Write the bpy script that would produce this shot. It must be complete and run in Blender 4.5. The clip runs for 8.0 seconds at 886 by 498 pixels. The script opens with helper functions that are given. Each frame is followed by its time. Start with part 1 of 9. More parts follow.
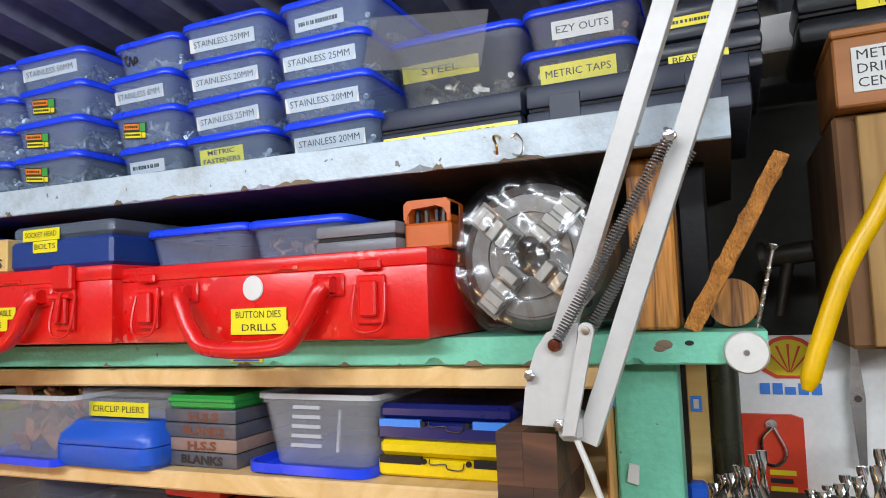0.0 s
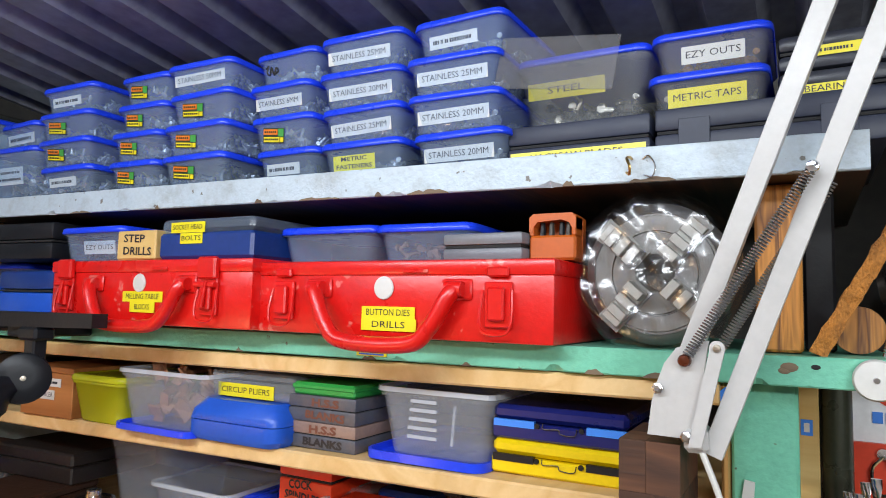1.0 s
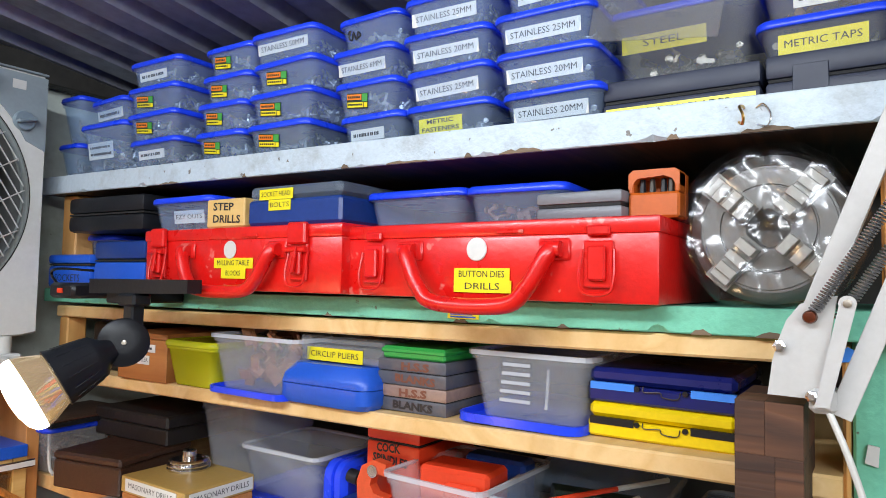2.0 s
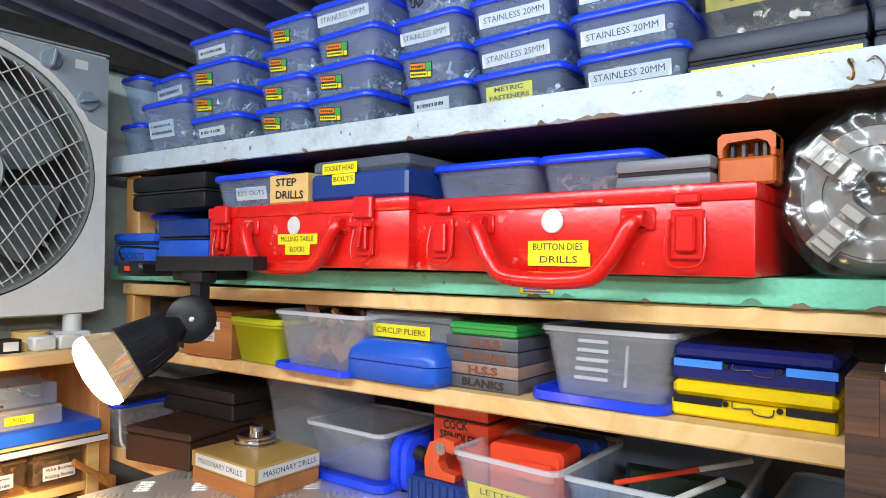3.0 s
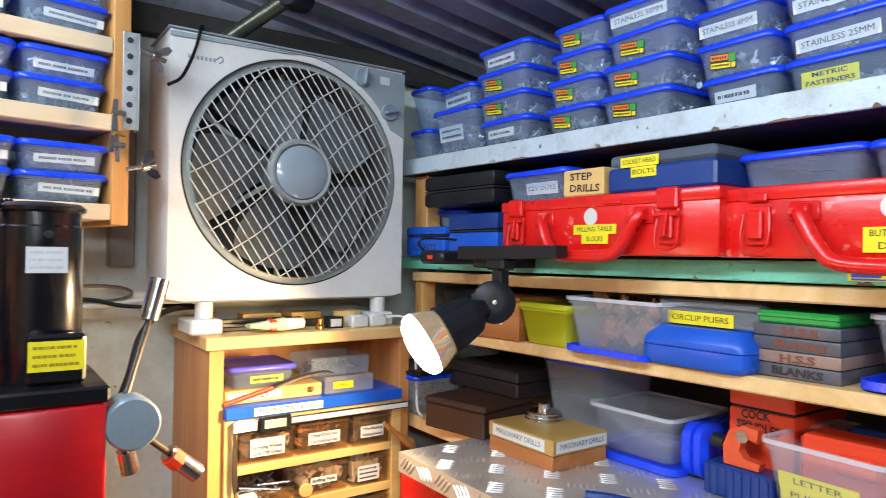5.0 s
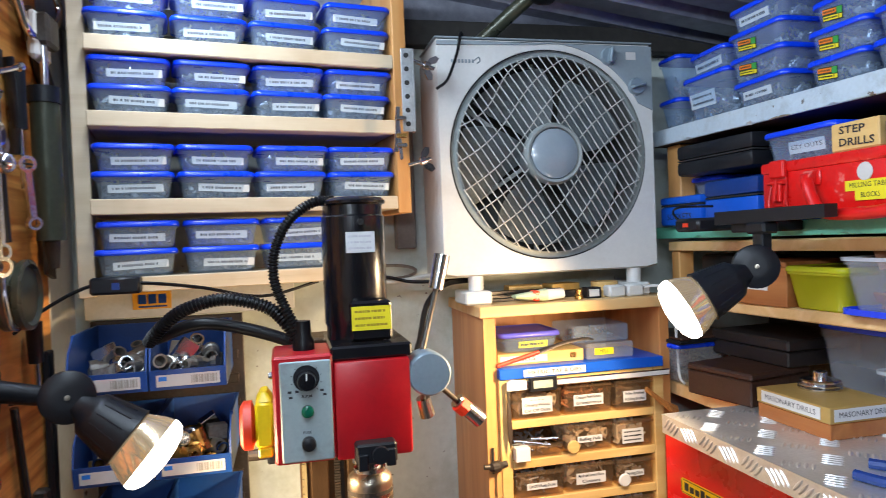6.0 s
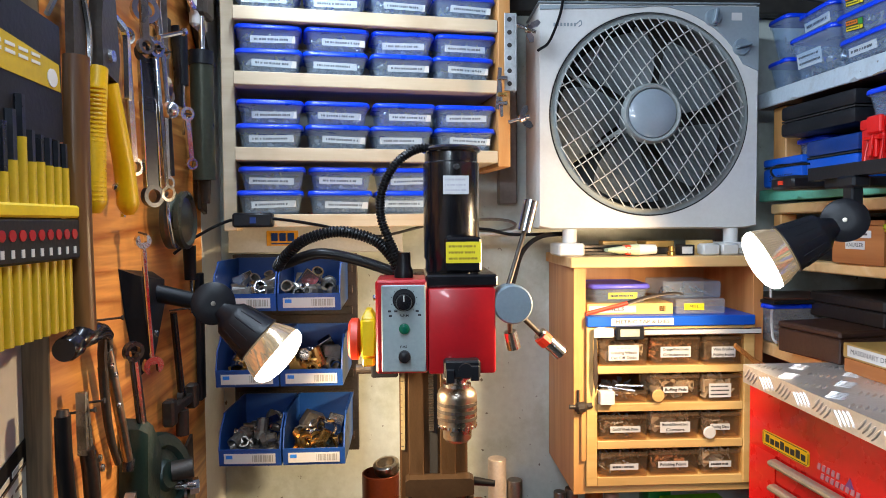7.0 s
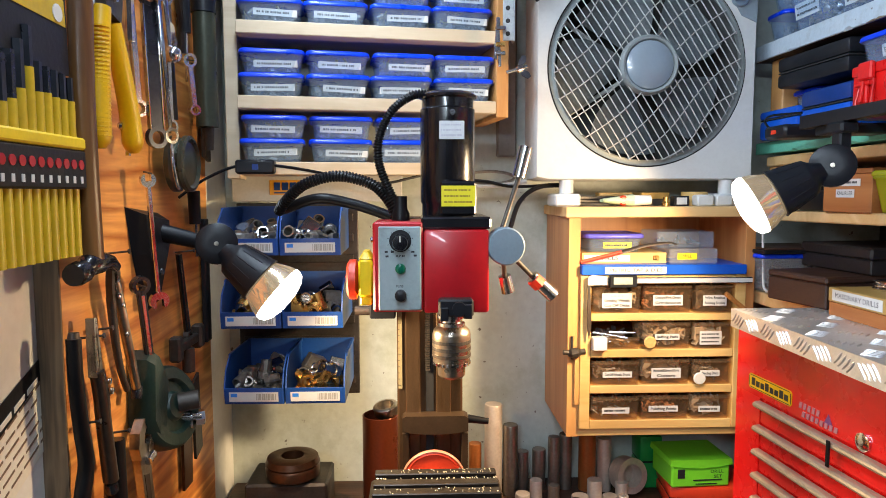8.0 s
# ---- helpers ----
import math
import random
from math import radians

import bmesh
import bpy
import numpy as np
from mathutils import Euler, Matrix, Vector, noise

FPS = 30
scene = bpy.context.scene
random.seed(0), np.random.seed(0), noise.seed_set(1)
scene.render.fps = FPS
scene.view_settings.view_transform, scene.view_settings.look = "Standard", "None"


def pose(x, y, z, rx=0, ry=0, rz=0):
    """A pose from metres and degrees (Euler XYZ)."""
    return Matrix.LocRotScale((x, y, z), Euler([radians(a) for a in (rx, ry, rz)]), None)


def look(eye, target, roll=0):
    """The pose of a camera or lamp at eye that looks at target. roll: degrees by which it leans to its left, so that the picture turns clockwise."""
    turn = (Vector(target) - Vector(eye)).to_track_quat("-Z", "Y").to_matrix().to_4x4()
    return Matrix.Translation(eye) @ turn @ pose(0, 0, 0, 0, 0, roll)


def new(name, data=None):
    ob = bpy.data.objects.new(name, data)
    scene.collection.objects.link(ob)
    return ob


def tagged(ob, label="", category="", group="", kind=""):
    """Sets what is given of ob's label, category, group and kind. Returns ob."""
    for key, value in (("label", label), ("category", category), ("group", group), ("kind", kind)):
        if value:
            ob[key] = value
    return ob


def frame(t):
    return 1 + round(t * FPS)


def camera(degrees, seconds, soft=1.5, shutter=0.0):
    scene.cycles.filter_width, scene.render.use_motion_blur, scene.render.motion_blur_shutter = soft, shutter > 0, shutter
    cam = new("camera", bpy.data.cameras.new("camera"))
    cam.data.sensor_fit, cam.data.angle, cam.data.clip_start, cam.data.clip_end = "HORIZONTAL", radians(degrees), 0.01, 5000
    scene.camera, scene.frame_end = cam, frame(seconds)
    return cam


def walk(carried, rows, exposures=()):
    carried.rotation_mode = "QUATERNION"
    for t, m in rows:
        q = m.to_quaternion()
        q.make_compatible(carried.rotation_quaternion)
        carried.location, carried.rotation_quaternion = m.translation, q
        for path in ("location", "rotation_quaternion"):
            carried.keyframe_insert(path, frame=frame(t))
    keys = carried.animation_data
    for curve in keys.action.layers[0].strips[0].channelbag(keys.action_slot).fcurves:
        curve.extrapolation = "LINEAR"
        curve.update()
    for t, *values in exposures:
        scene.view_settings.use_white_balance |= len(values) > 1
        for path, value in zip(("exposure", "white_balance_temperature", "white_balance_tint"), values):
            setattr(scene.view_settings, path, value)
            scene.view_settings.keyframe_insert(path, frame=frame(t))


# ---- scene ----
cam = camera(67.4, 8.0, soft=0.55, shutter=0.14)
PATH = [
    (0, (0.154, 0.173, 1.578), (1.986, 0.958, 1.741), -2.1),
    (0.5, (0.125, 0.185, 1.584), (1.916, 1.05, 1.79), -0.1),
    (1, (0.103, 0.203, 1.581), (1.847, 1.166, 1.753), 1.4),
    (1.5, (0.094, 0.22, 1.572), (1.791, 1.269, 1.709), 1.2),
    (3, (0.097, 0.269, 1.563), (1.687, 1.482, 1.594), 0.6),
    (3.5, (0.096, 0.284, 1.56), (1.619, 1.58, 1.581), -0.3),
    (4, (0.085, 0.295, 1.555), (1.553, 1.654, 1.563), 0.3),
    (4.2, (0.085, 0.298, 1.551), (1.539, 1.672, 1.554), 0.3),
    (5.3, (-0.035, 0.303, 1.552), (0.974, 2.03, 1.531), -0.4),
    (5.5, (-0.034, 0.295, 1.55), (0.889, 2.069, 1.49), -1.9),
    (6, (-0.047, 0.24, 1.542), (0.417, 2.185, 1.509), -2.2),
    (6.5, (-0.031, 0.183, 1.52), (0.167, 2.173, 1.504), -1.1),
    (7, (-0.02, 0.144, 1.492), (0.076, 2.14, 1.411), -0.4),
    (7.5, (-0.007, 0.124, 1.472), (0.067, 2.119, 1.345), -0.1),
    (8, (-0.004, 0.115, 1.457), (0.066, 2.106, 1.287), -0.1),
]
walk(cam, [(t, look(eye, target, roll)) for t, eye, target, roll in PATH],
     [(0, -0.15, 7250, 15), (1.5, -0.02, 7250, 15), (3.2, 0.12, 7150, 12), (4.2, 0.09, 7100, 12), (5.5, -0.08, 6500, 12), (6.5, -0.17, 6250, 12), (8, -0.04, 6300, 11)])

# ---- world, lights ----
world = bpy.data.worlds.new("world")
scene.world = world
world.use_nodes = True
world.node_tree.nodes["Background"].inputs[0].default_value = (0.55, 0.68, 1.0, 1)
world.node_tree.nodes["Background"].inputs[1].default_value = 0.12


def area_lamp(name, m, w, h, watts, color):
    data = bpy.data.lights.new(name, "AREA")
    data.shape, data.size, data.size_y, data.energy, data.color = "RECTANGLE", w, h, watts, color
    ob = new(name, data)
    ob.matrix_world = m
    return ob


def spot_lamp(name, eye, target, watts, color, cone, radius, blend):
    data = bpy.data.lights.new(name, "SPOT")
    data.energy, data.color, data.spot_size, data.spot_blend, data.shadow_soft_size = watts, color, radians(cone), blend, radius
    ob = new(name, data)
    ob.matrix_world = look(eye, target)
    return ob


# two unseen tube-shaped lamps, assumed; the second set low to brighten the near end
area_lamp("tube_light", look((-0.14, 0.62, 1.97), (0.28, 0.69, 1.5)), 1.1, 0.05, 11.8, (0.73, 0.87, 1.0))
area_lamp("tube_light", look((-0.32, -0.34, 1.79), (0.8, 0.0, 1.32)), 1.1, 0.05, 15.0, (0.78, 0.9, 1.0))

# ---- materials ----
MATS = {}


def shade(name, color, rough=0.5, metal=0.0, vary=0.12, scale=25.0, bump=0.03, dirt=None, dirt_amount=0.35, dirt_scale=6.0, coat=0.0, alpha=1.0, stretch=(1, 1, 1), spec=0.5, rvary=0.12, specks=None, speck_scale=90.0, speck_at=0.66):
    """Painted, plastic or metal surface: two scales of variation, fine relief and optional dirt."""
    if name in MATS:
        return MATS[name]
    m = bpy.data.materials.new(name)
    m.use_nodes = True
    nt = m.node_tree
    n, l = nt.nodes, nt.links
    b = n["Principled BSDF"]
    tc, mp = n.new("ShaderNodeTexCoord"), n.new("ShaderNodeMapping")
    mp.inputs["Scale"].default_value = stretch
    l.new(tc.outputs["Object"], mp.inputs[0])
    inf = n.new("ShaderNodeObjectInfo")
    off = n.new("ShaderNodeVectorMath")
    off.operation = "MULTIPLY_ADD"
    l.new(inf.outputs["Random"], off.inputs[0])
    off.inputs[1].default_value = (3.1, 5.7, 4.3)
    l.new(mp.outputs[0], off.inputs[2])
    fine, wide = n.new("ShaderNodeTexNoise"), n.new("ShaderNodeTexNoise")
    fine.inputs["Scale"].default_value, fine.inputs["Detail"].default_value = scale * 8, 4
    wide.inputs["Scale"].default_value, wide.inputs["Detail"].default_value = scale, 5
    l.new(off.outputs[0], fine.inputs["Vector"])
    l.new(off.outputs[0], wide.inputs["Vector"])
    add = n.new("ShaderNodeMath")
    add.operation = "ADD"
    l.new(fine.outputs["Fac"], add.inputs[0])
    l.new(wide.outputs["Fac"], add.inputs[1])
    rng = n.new("ShaderNodeMapRange")
    rng.inputs["From Min"].default_value, rng.inputs["From Max"].default_value = 0.6, 1.4
    rng.inputs["To Min"].default_value, rng.inputs["To Max"].default_value = 1 - vary, 1 + vary
    l.new(add.outputs[0], rng.inputs["Value"])
    mul = n.new("ShaderNodeVectorMath")
    mul.operation = "SCALE"
    mul.inputs[0].default_value = color
    l.new(rng.outputs[0], mul.inputs["Scale"])
    col = mul.outputs[0]
    if dirt:
        dn = n.new("ShaderNodeTexNoise")
        dn.inputs["Scale"].default_value, dn.inputs["Detail"].default_value, dn.inputs["Roughness"].default_value = dirt_scale, 8, 0.7
        l.new(off.outputs[0], dn.inputs["Vector"])
        dr = n.new("ShaderNodeMapRange")
        dr.inputs["From Min"].default_value, dr.inputs["From Max"].default_value = 0.5, 0.72
        dr.inputs["To Max"].default_value = dirt_amount
        l.new(dn.outputs["Fac"], dr.inputs["Value"])
        mx = n.new("ShaderNodeMix")
        mx.data_type = "RGBA"
        l.new(dr.outputs[0], mx.inputs["Factor"])
        l.new(col, mx.inputs["A"])
        mx.inputs["B"].default_value = (*dirt, 1)
        col = mx.outputs["Result"]
    if specks:
        sn = n.new("ShaderNodeTexNoise")
        sn.inputs["Scale"].default_value, sn.inputs["Detail"].default_value, sn.inputs["Roughness"].default_value = speck_scale, 3, 0.6
        l.new(off.outputs[0], sn.inputs["Vector"])
        sr = n.new("ShaderNodeMapRange")
        sr.inputs["From Min"].default_value, sr.inputs["From Max"].default_value, sr.inputs["To Max"].default_value = speck_at, speck_at + 0.03, 0.85
        l.new(sn.outputs["Fac"], sr.inputs["Value"])
        m3 = n.new("ShaderNodeMix")
        m3.data_type = "RGBA"
        l.new(sr.outputs[0], m3.inputs["Factor"])
        l.new(col, m3.inputs["A"])
        m3.inputs["B"].default_value = (*specks, 1)
        col = m3.outputs["Result"]
    l.new(col, b.inputs["Base Color"])
    rr = n.new("ShaderNodeMapRange")
    rr.inputs["To Min"].default_value, rr.inputs["To Max"].default_value = max(0.03, rough - rvary), min(1, rough + rvary)
    l.new(wide.outputs["Fac"], rr.inputs["Value"])
    l.new(rr.outputs[0], b.inputs["Roughness"])
    b.inputs["Metallic"].default_value = metal
    b.inputs["Coat Weight"].default_value = coat
    b.inputs["Alpha"].default_value = alpha
    b.inputs["Specular IOR Level"].default_value = spec
    bp = n.new("ShaderNodeBump")
    bp.inputs["Strength"].default_value, bp.inputs["Distance"].default_value = bump * 4, 0.001
    l.new(add.outputs[0], bp.inputs["Height"])
    l.new(bp.outputs[0], b.inputs["Normal"])
    MATS[name] = m
    return m


def wood(name, light, dark, axis=0, rough=0.55, ring=9.0, grain=90.0, stain=None):
    """Timber with growth rings and fine pores drawn out along one axis of the object."""
    m = bpy.data.materials.new(name)
    m.use_nodes = True
    nt = m.node_tree
    n, l = nt.nodes, nt.links
    b = n["Principled BSDF"]
    tc, mp = n.new("ShaderNodeTexCoord"), n.new("ShaderNodeMapping")
    s = [1.0, 1.0, 1.0]
    s[axis] = 0.08
    mp.inputs["Scale"].default_value = s
    l.new(tc.outputs["Object"], mp.inputs[0])
    inf, off = n.new("ShaderNodeObjectInfo"), n.new("ShaderNodeVectorMath")
    off.operation = "MULTIPLY_ADD"
    l.new(inf.outputs["Random"], off.inputs[0])
    off.inputs[1].default_value = (2.3, 3.9, 1.7)
    l.new(mp.outputs[0], off.inputs[2])
    a, f = n.new("ShaderNodeTexNoise"), n.new("ShaderNodeTexNoise")
    a.inputs["Scale"].default_value, a.inputs["Detail"].default_value, a.inputs["Distortion"].default_value = ring, 3, 1.2
    f.inputs["Scale"].default_value, f.inputs["Detail"].default_value = grain * 4, 5
    l.new(off.outputs[0], a.inputs["Vector"])
    l.new(off.outputs[0], f.inputs["Vector"])
    w = n.new("ShaderNodeMath")
    w.operation = "MULTIPLY"
    w.inputs[1].default_value = 9.0
    l.new(a.outputs["Fac"], w.inputs[0])
    fr = n.new("ShaderNodeMath")
    fr.operation = "PINGPONG"
    fr.inputs[1].default_value = 1.0
    l.new(w.outputs[0], fr.inputs[0])
    mixf = n.new("ShaderNodeMath")
    mixf.operation = "MULTIPLY_ADD"
    l.new(f.outputs["Fac"], mixf.inputs[0])
    mixf.inputs[1].default_value = 0.6
    l.new(fr.outputs[0], mixf.inputs[2])
    rng = n.new("ShaderNodeMapRange")
    rng.inputs["From Min"].default_value, rng.inputs["From Max"].default_value = 0.15, 1.35
    l.new(mixf.outputs[0], rng.inputs["Value"])
    mx = n.new("ShaderNodeMix")
    mx.data_type = "RGBA"
    l.new(rng.outputs[0], mx.inputs["Factor"])
    mx.inputs["A"].default_value, mx.inputs["B"].default_value = (*light, 1), (*dark, 1)
    col = mx.outputs["Result"]
    if stain:
        dn = n.new("ShaderNodeTexNoise")
        dn.inputs["Scale"].default_value, dn.inputs["Detail"].default_value = 14, 7
        l.new(tc.outputs["Object"], dn.inputs["Vector"])
        dr = n.new("ShaderNodeMapRange")
        dr.inputs["From Min"].default_value, dr.inputs["From Max"].default_value, dr.inputs["To Max"].default_value = 0.52, 0.75, 0.45
        l.new(dn.outputs["Fac"], dr.inputs["Value"])
        m2 = n.new("ShaderNodeMix")
        m2.data_type = "RGBA"
        l.new(dr.outputs[0], m2.inputs["Factor"])
        l.new(col, m2.inputs["A"])
        m2.inputs["B"].default_value = (*stain, 1)
        col = m2.outputs["Result"]
    l.new(col, b.inputs["Base Color"])
    b.inputs["Roughness"].default_value = rough
    bp = n.new("ShaderNodeBump")
    bp.inputs["Strength"].default_value, bp.inputs["Distance"].default_value = 0.25, 0.001
    l.new(mixf.outputs[0], bp.inputs["Height"])
    l.new(bp.outputs[0], b.inputs["Normal"])
    return m


def clear(name, tint, see=0.5, rough=0.18, body=(0.5, 0.53, 0.6), metal=0.0, wrinkle=0.04):
    """Thin see-through plastic: part of the light goes straight through, the rest meets a glossy, cloudy skin."""
    m = bpy.data.materials.new(name)
    m.use_nodes = True
    nt = m.node_tree
    n, l = nt.nodes, nt.links
    b, out = n["Principled BSDF"], n["Material Output"]
    b.inputs["Base Color"].default_value, b.inputs["Metallic"].default_value = (*body, 1), metal
    tc = n.new("ShaderNodeTexCoord")
    ns = n.new("ShaderNodeTexNoise")
    ns.inputs["Scale"].default_value, ns.inputs["Detail"].default_value = 45, 6
    l.new(tc.outputs["Object"], ns.inputs["Vector"])
    rr = n.new("ShaderNodeMapRange")
    rr.inputs["To Min"].default_value, rr.inputs["To Max"].default_value = max(0.04, rough - 0.06), rough + 0.08
    l.new(ns.outputs["Fac"], rr.inputs["Value"])
    l.new(rr.outputs[0], b.inputs["Roughness"])
    bp = n.new("ShaderNodeBump")
    bp.inputs["Strength"].default_value, bp.inputs["Distance"].default_value = wrinkle, 0.001
    l.new(ns.outputs["Fac"], bp.inputs["Height"])
    l.new(bp.outputs[0], b.inputs["Normal"])
    t = n.new("ShaderNodeBsdfTransparent")
    t.inputs["Color"].default_value = (*tint, 1)
    fac = n.new("ShaderNodeMapRange")
    fac.inputs["To Min"].default_value, fac.inputs["To Max"].default_value = see + 0.035, see - 0.035
    l.new(ns.outputs["Fac"], fac.inputs["Value"])
    mx = n.new("ShaderNodeMixShader")
    l.new(fac.outputs[0], mx.inputs[0])
    l.new(b.outputs[0], mx.inputs[1])
    l.new(t.outputs[0], mx.inputs[2])
    l.new(mx.outputs[0], out.inputs["Surface"])
    return m


def glow(name, color, strength):
    m = bpy.data.materials.new(name)
    m.use_nodes = True
    b = m.node_tree.nodes["Principled BSDF"]
    b.inputs["Base Color"].default_value = (*color, 1)
    b.inputs["Emission Color"].default_value, b.inputs["Emission Strength"].default_value = (*color, 1), strength
    return m


BLUE_LID = shade("blue_lid_plastic", (0.004, 0.05, 0.75), 0.3, vary=0.06, bump=0.01)
TUB = clear("clear_tub_plastic", (0.87, 0.935, 1.0), 0.86, 0.08, (0.62, 0.78, 1.0), wrinkle=0.12)
TUB_BIG = clear("cloudy_tub_plastic", (0.95, 0.96, 0.98), 0.81, 0.16, (0.74, 0.77, 0.81))
TUB_RIM = clear("tub_rim_plastic", (0.95, 0.96, 0.98), 0.66, 0.14, (0.8, 0.82, 0.86))
DRAWER = clear("smoky_drawer_plastic", (0.93, 0.86, 0.77), 0.93, 0.06, (0.5, 0.36, 0.24))
SHEET = clear("grey_acrylic", (0.88, 0.88, 0.88), 0.85, 0.12, (0.4, 0.4, 0.42))
TUB_CLEAR = clear("glassy_tub_plastic", (0.95, 0.96, 0.96), 0.895, 0.06, (0.8, 0.83, 0.86), wrinkle=0.1)
BAG = clear("clear_bag_film", (0.97, 0.97, 0.98), 0.91, 0.2, (0.85, 0.85, 0.87), metal=1.0, wrinkle=0.25)
JAW = shade("bright_jaw_steel", (0.36, 0.35, 0.32), 0.5, 0.5, vary=0.1)
CHUCK = shade("grey_chuck_steel", (0.19, 0.185, 0.175), 0.48, 0.7, vary=0.15, dirt=(0.1, 0.09, 0.08), dirt_amount=0.5, dirt_scale=20)
STRUT = shade("galvanised_strut", (0.4, 0.42, 0.43), 0.42, 0.8, vary=0.2, dirt=(0.12, 0.1, 0.08), dirt_amount=0.5, dirt_scale=30)
LIME = clear("lime_plastic", (0.8, 0.85, 0.2), 0.3, 0.2, (0.55, 0.55, 0.02))
PAPER = shade("label_paper", (0.62, 0.62, 0.6), 0.4, vary=0.04, bump=0.01)
YELLOW_TAPE = shade("yellow_label_tape", (0.74, 0.64, 0.02), 0.35, vary=0.04, bump=0.01)
GREY_INK = shade("faded_grey_ink", (0.12, 0.12, 0.13), 0.5, vary=0.1, bump=0.0)
INK = shade("black_ink", (0.015, 0.015, 0.02), 0.5, vary=0.05, bump=0.0)
RED = shade("red_enamel", (0.66, 0.009, 0.007), 0.3, vary=0.08, bump=0.06, coat=0.1, dirt=(0.2, 0.01, 0.01), dirt_amount=0.35, dirt_scale=14, specks=(0.7, 0.16, 0.13), speck_scale=34.0, speck_at=0.66)
RED_PLASTIC = shade("red_plastic", (0.72, 0.05, 0.015), 0.4, vary=0.06)
MILL_RED = shade("machine_red", (0.42, 0.006, 0.012), 0.34, vary=0.07, bump=0.02, coat=0.2, dirt=(0.1, 0.004, 0.005), dirt_amount=0.4)
BLACK = shade("black_plastic", (0.008, 0.009, 0.012), 0.4, vary=0.2, bump=0.05, dirt=(0.03, 0.03, 0.034), dirt_amount=0.2, spec=0.32)
BLACK_GLOSS = shade("black_motor_enamel", (0.006, 0.006, 0.008), 0.22, vary=0.1, bump=0.02, coat=0.3)
CASE = shade("charcoal_case", (0.019, 0.022, 0.033), 0.38, vary=0.15, bump=0.06, dirt=(0.08, 0.085, 0.1), dirt_amount=0.3)
GREY_CASE = shade("grey_case", (0.16, 0.17, 0.19), 0.4, vary=0.1, bump=0.04)
HSS_GREY = shade("grey_blank_box", (0.075, 0.08, 0.1), 0.45, vary=0.15, dirt=(0.3, 0.16, 0.1), dirt_amount=0.45, dirt_scale=9)
BLUE = shade("blue_plastic", (0.004, 0.085, 0.52), 0.38, vary=0.08)
NAVY = shade("navy_plastic", (0.005, 0.035, 0.19), 0.36, vary=0.12)
SKY = shade("bright_blue_strip", (0.03, 0.22, 0.75), 0.4, vary=0.05)
BIN_BLUE = shade("bin_blue", (0.011, 0.07, 0.31), 0.4, vary=0.12, dirt=(0.05, 0.06, 0.1), dirt_amount=0.5)
YELLOW = shade("yellow_plastic", (0.78, 0.55, 0.004), 0.4, vary=0.08, dirt=(0.25, 0.17, 0.02), dirt_amount=0.3)
HANDLE_Y = shade("yellow_grip_vinyl", (0.72, 0.42, 0.0), 0.36, vary=0.08, dirt=(0.2, 0.11, 0.01), dirt_amount=0.4)
GREEN = shade("green_plastic", (0.01, 0.27, 0.05), 0.4, vary=0.08)
BRIGHT_GREEN = shade("bright_green_plastic", (0.2, 0.72, 0.03), 0.4, vary=0.06)
ORANGE = shade("orange_plastic", (0.5, 0.1, 0.012), 0.42, vary=0.1, dirt=(0.2, 0.05, 0.01))
WHITE = shade("white_plastic", (0.6, 0.6, 0.58), 0.38, vary=0.04, dirt=(0.4, 0.36, 0.3), dirt_amount=0.35, dirt_scale=5)
WHITE_STEEL = shade("white_enamel", (0.47, 0.46, 0.45), 0.35, vary=0.05, dirt=(0.35, 0.34, 0.33), dirt_amount=0.4, dirt_scale=20)
FAN_GREY = shade("fan_grey", (0.25, 0.3, 0.33), 0.45, vary=0.06, dirt=(0.1, 0.1, 0.1), dirt_amount=0.4)
RIM = shade("dusty_rim_plastic", (0.26, 0.29, 0.285), 0.45, vary=0.1, dirt=(0.2, 0.19, 0.17), dirt_amount=0.4, dirt_scale=12)
GRILL = shade("dusty_grill_plastic", (0.54, 0.55, 0.53), 0.5, vary=0.15, dirt=(0.2, 0.18, 0.15), dirt_amount=0.6, dirt_scale=30)
BLADE = shade("dusty_fan_blade", (0.2, 0.235, 0.25), 0.4, vary=0.15, dirt=(0.22, 0.2, 0.17), dirt_amount=0.5)
SHELF_PAINT = shade("worn_pale_blue_paint", (0.45, 0.54, 0.61), 0.42, vary=0.08, bump=0.2, dirt=(0.2, 0.19, 0.17), dirt_amount=0.5, dirt_scale=22, specks=(0.1, 0.075, 0.05), speck_scale=70.0, speck_at=0.67)
GREEN_PAINT = shade("worn_green_paint", (0.14, 0.5, 0.35), 0.42, vary=0.1, bump=0.15, dirt=(0.08, 0.28, 0.18), dirt_amount=0.5, dirt_scale=14, specks=(0.1, 0.06, 0.04), speck_scale=55.0, speck_at=0.69)
STEEL = shade("bright_steel", (0.62, 0.62, 0.63), 0.22, 1.0, vary=0.12, dirt=(0.2, 0.18, 0.16), dirt_amount=0.5, dirt_scale=18)
CHROME = shade("chrome", (0.75, 0.75, 0.77), 0.12, 1.0, vary=0.08, dirt=(0.25, 0.22, 0.2), dirt_amount=0.35)
DARK_STEEL = shade("oiled_dark_steel", (0.06, 0.052, 0.045), 0.45, 0.6, vary=0.25, bump=0.08, dirt=(0.12, 0.06, 0.03), dirt_amount=0.45)
WAY = shade("ground_column_steel", (0.13, 0.08, 0.045), 0.36, 0.8, vary=0.15, bump=0.05, dirt=(0.12, 0.06, 0.02), dirt_amount=0.5, stretch=(6, 6, 1))
BRASS = shade("brass", (0.62, 0.38, 0.12), 0.28, 1.0, vary=0.15)
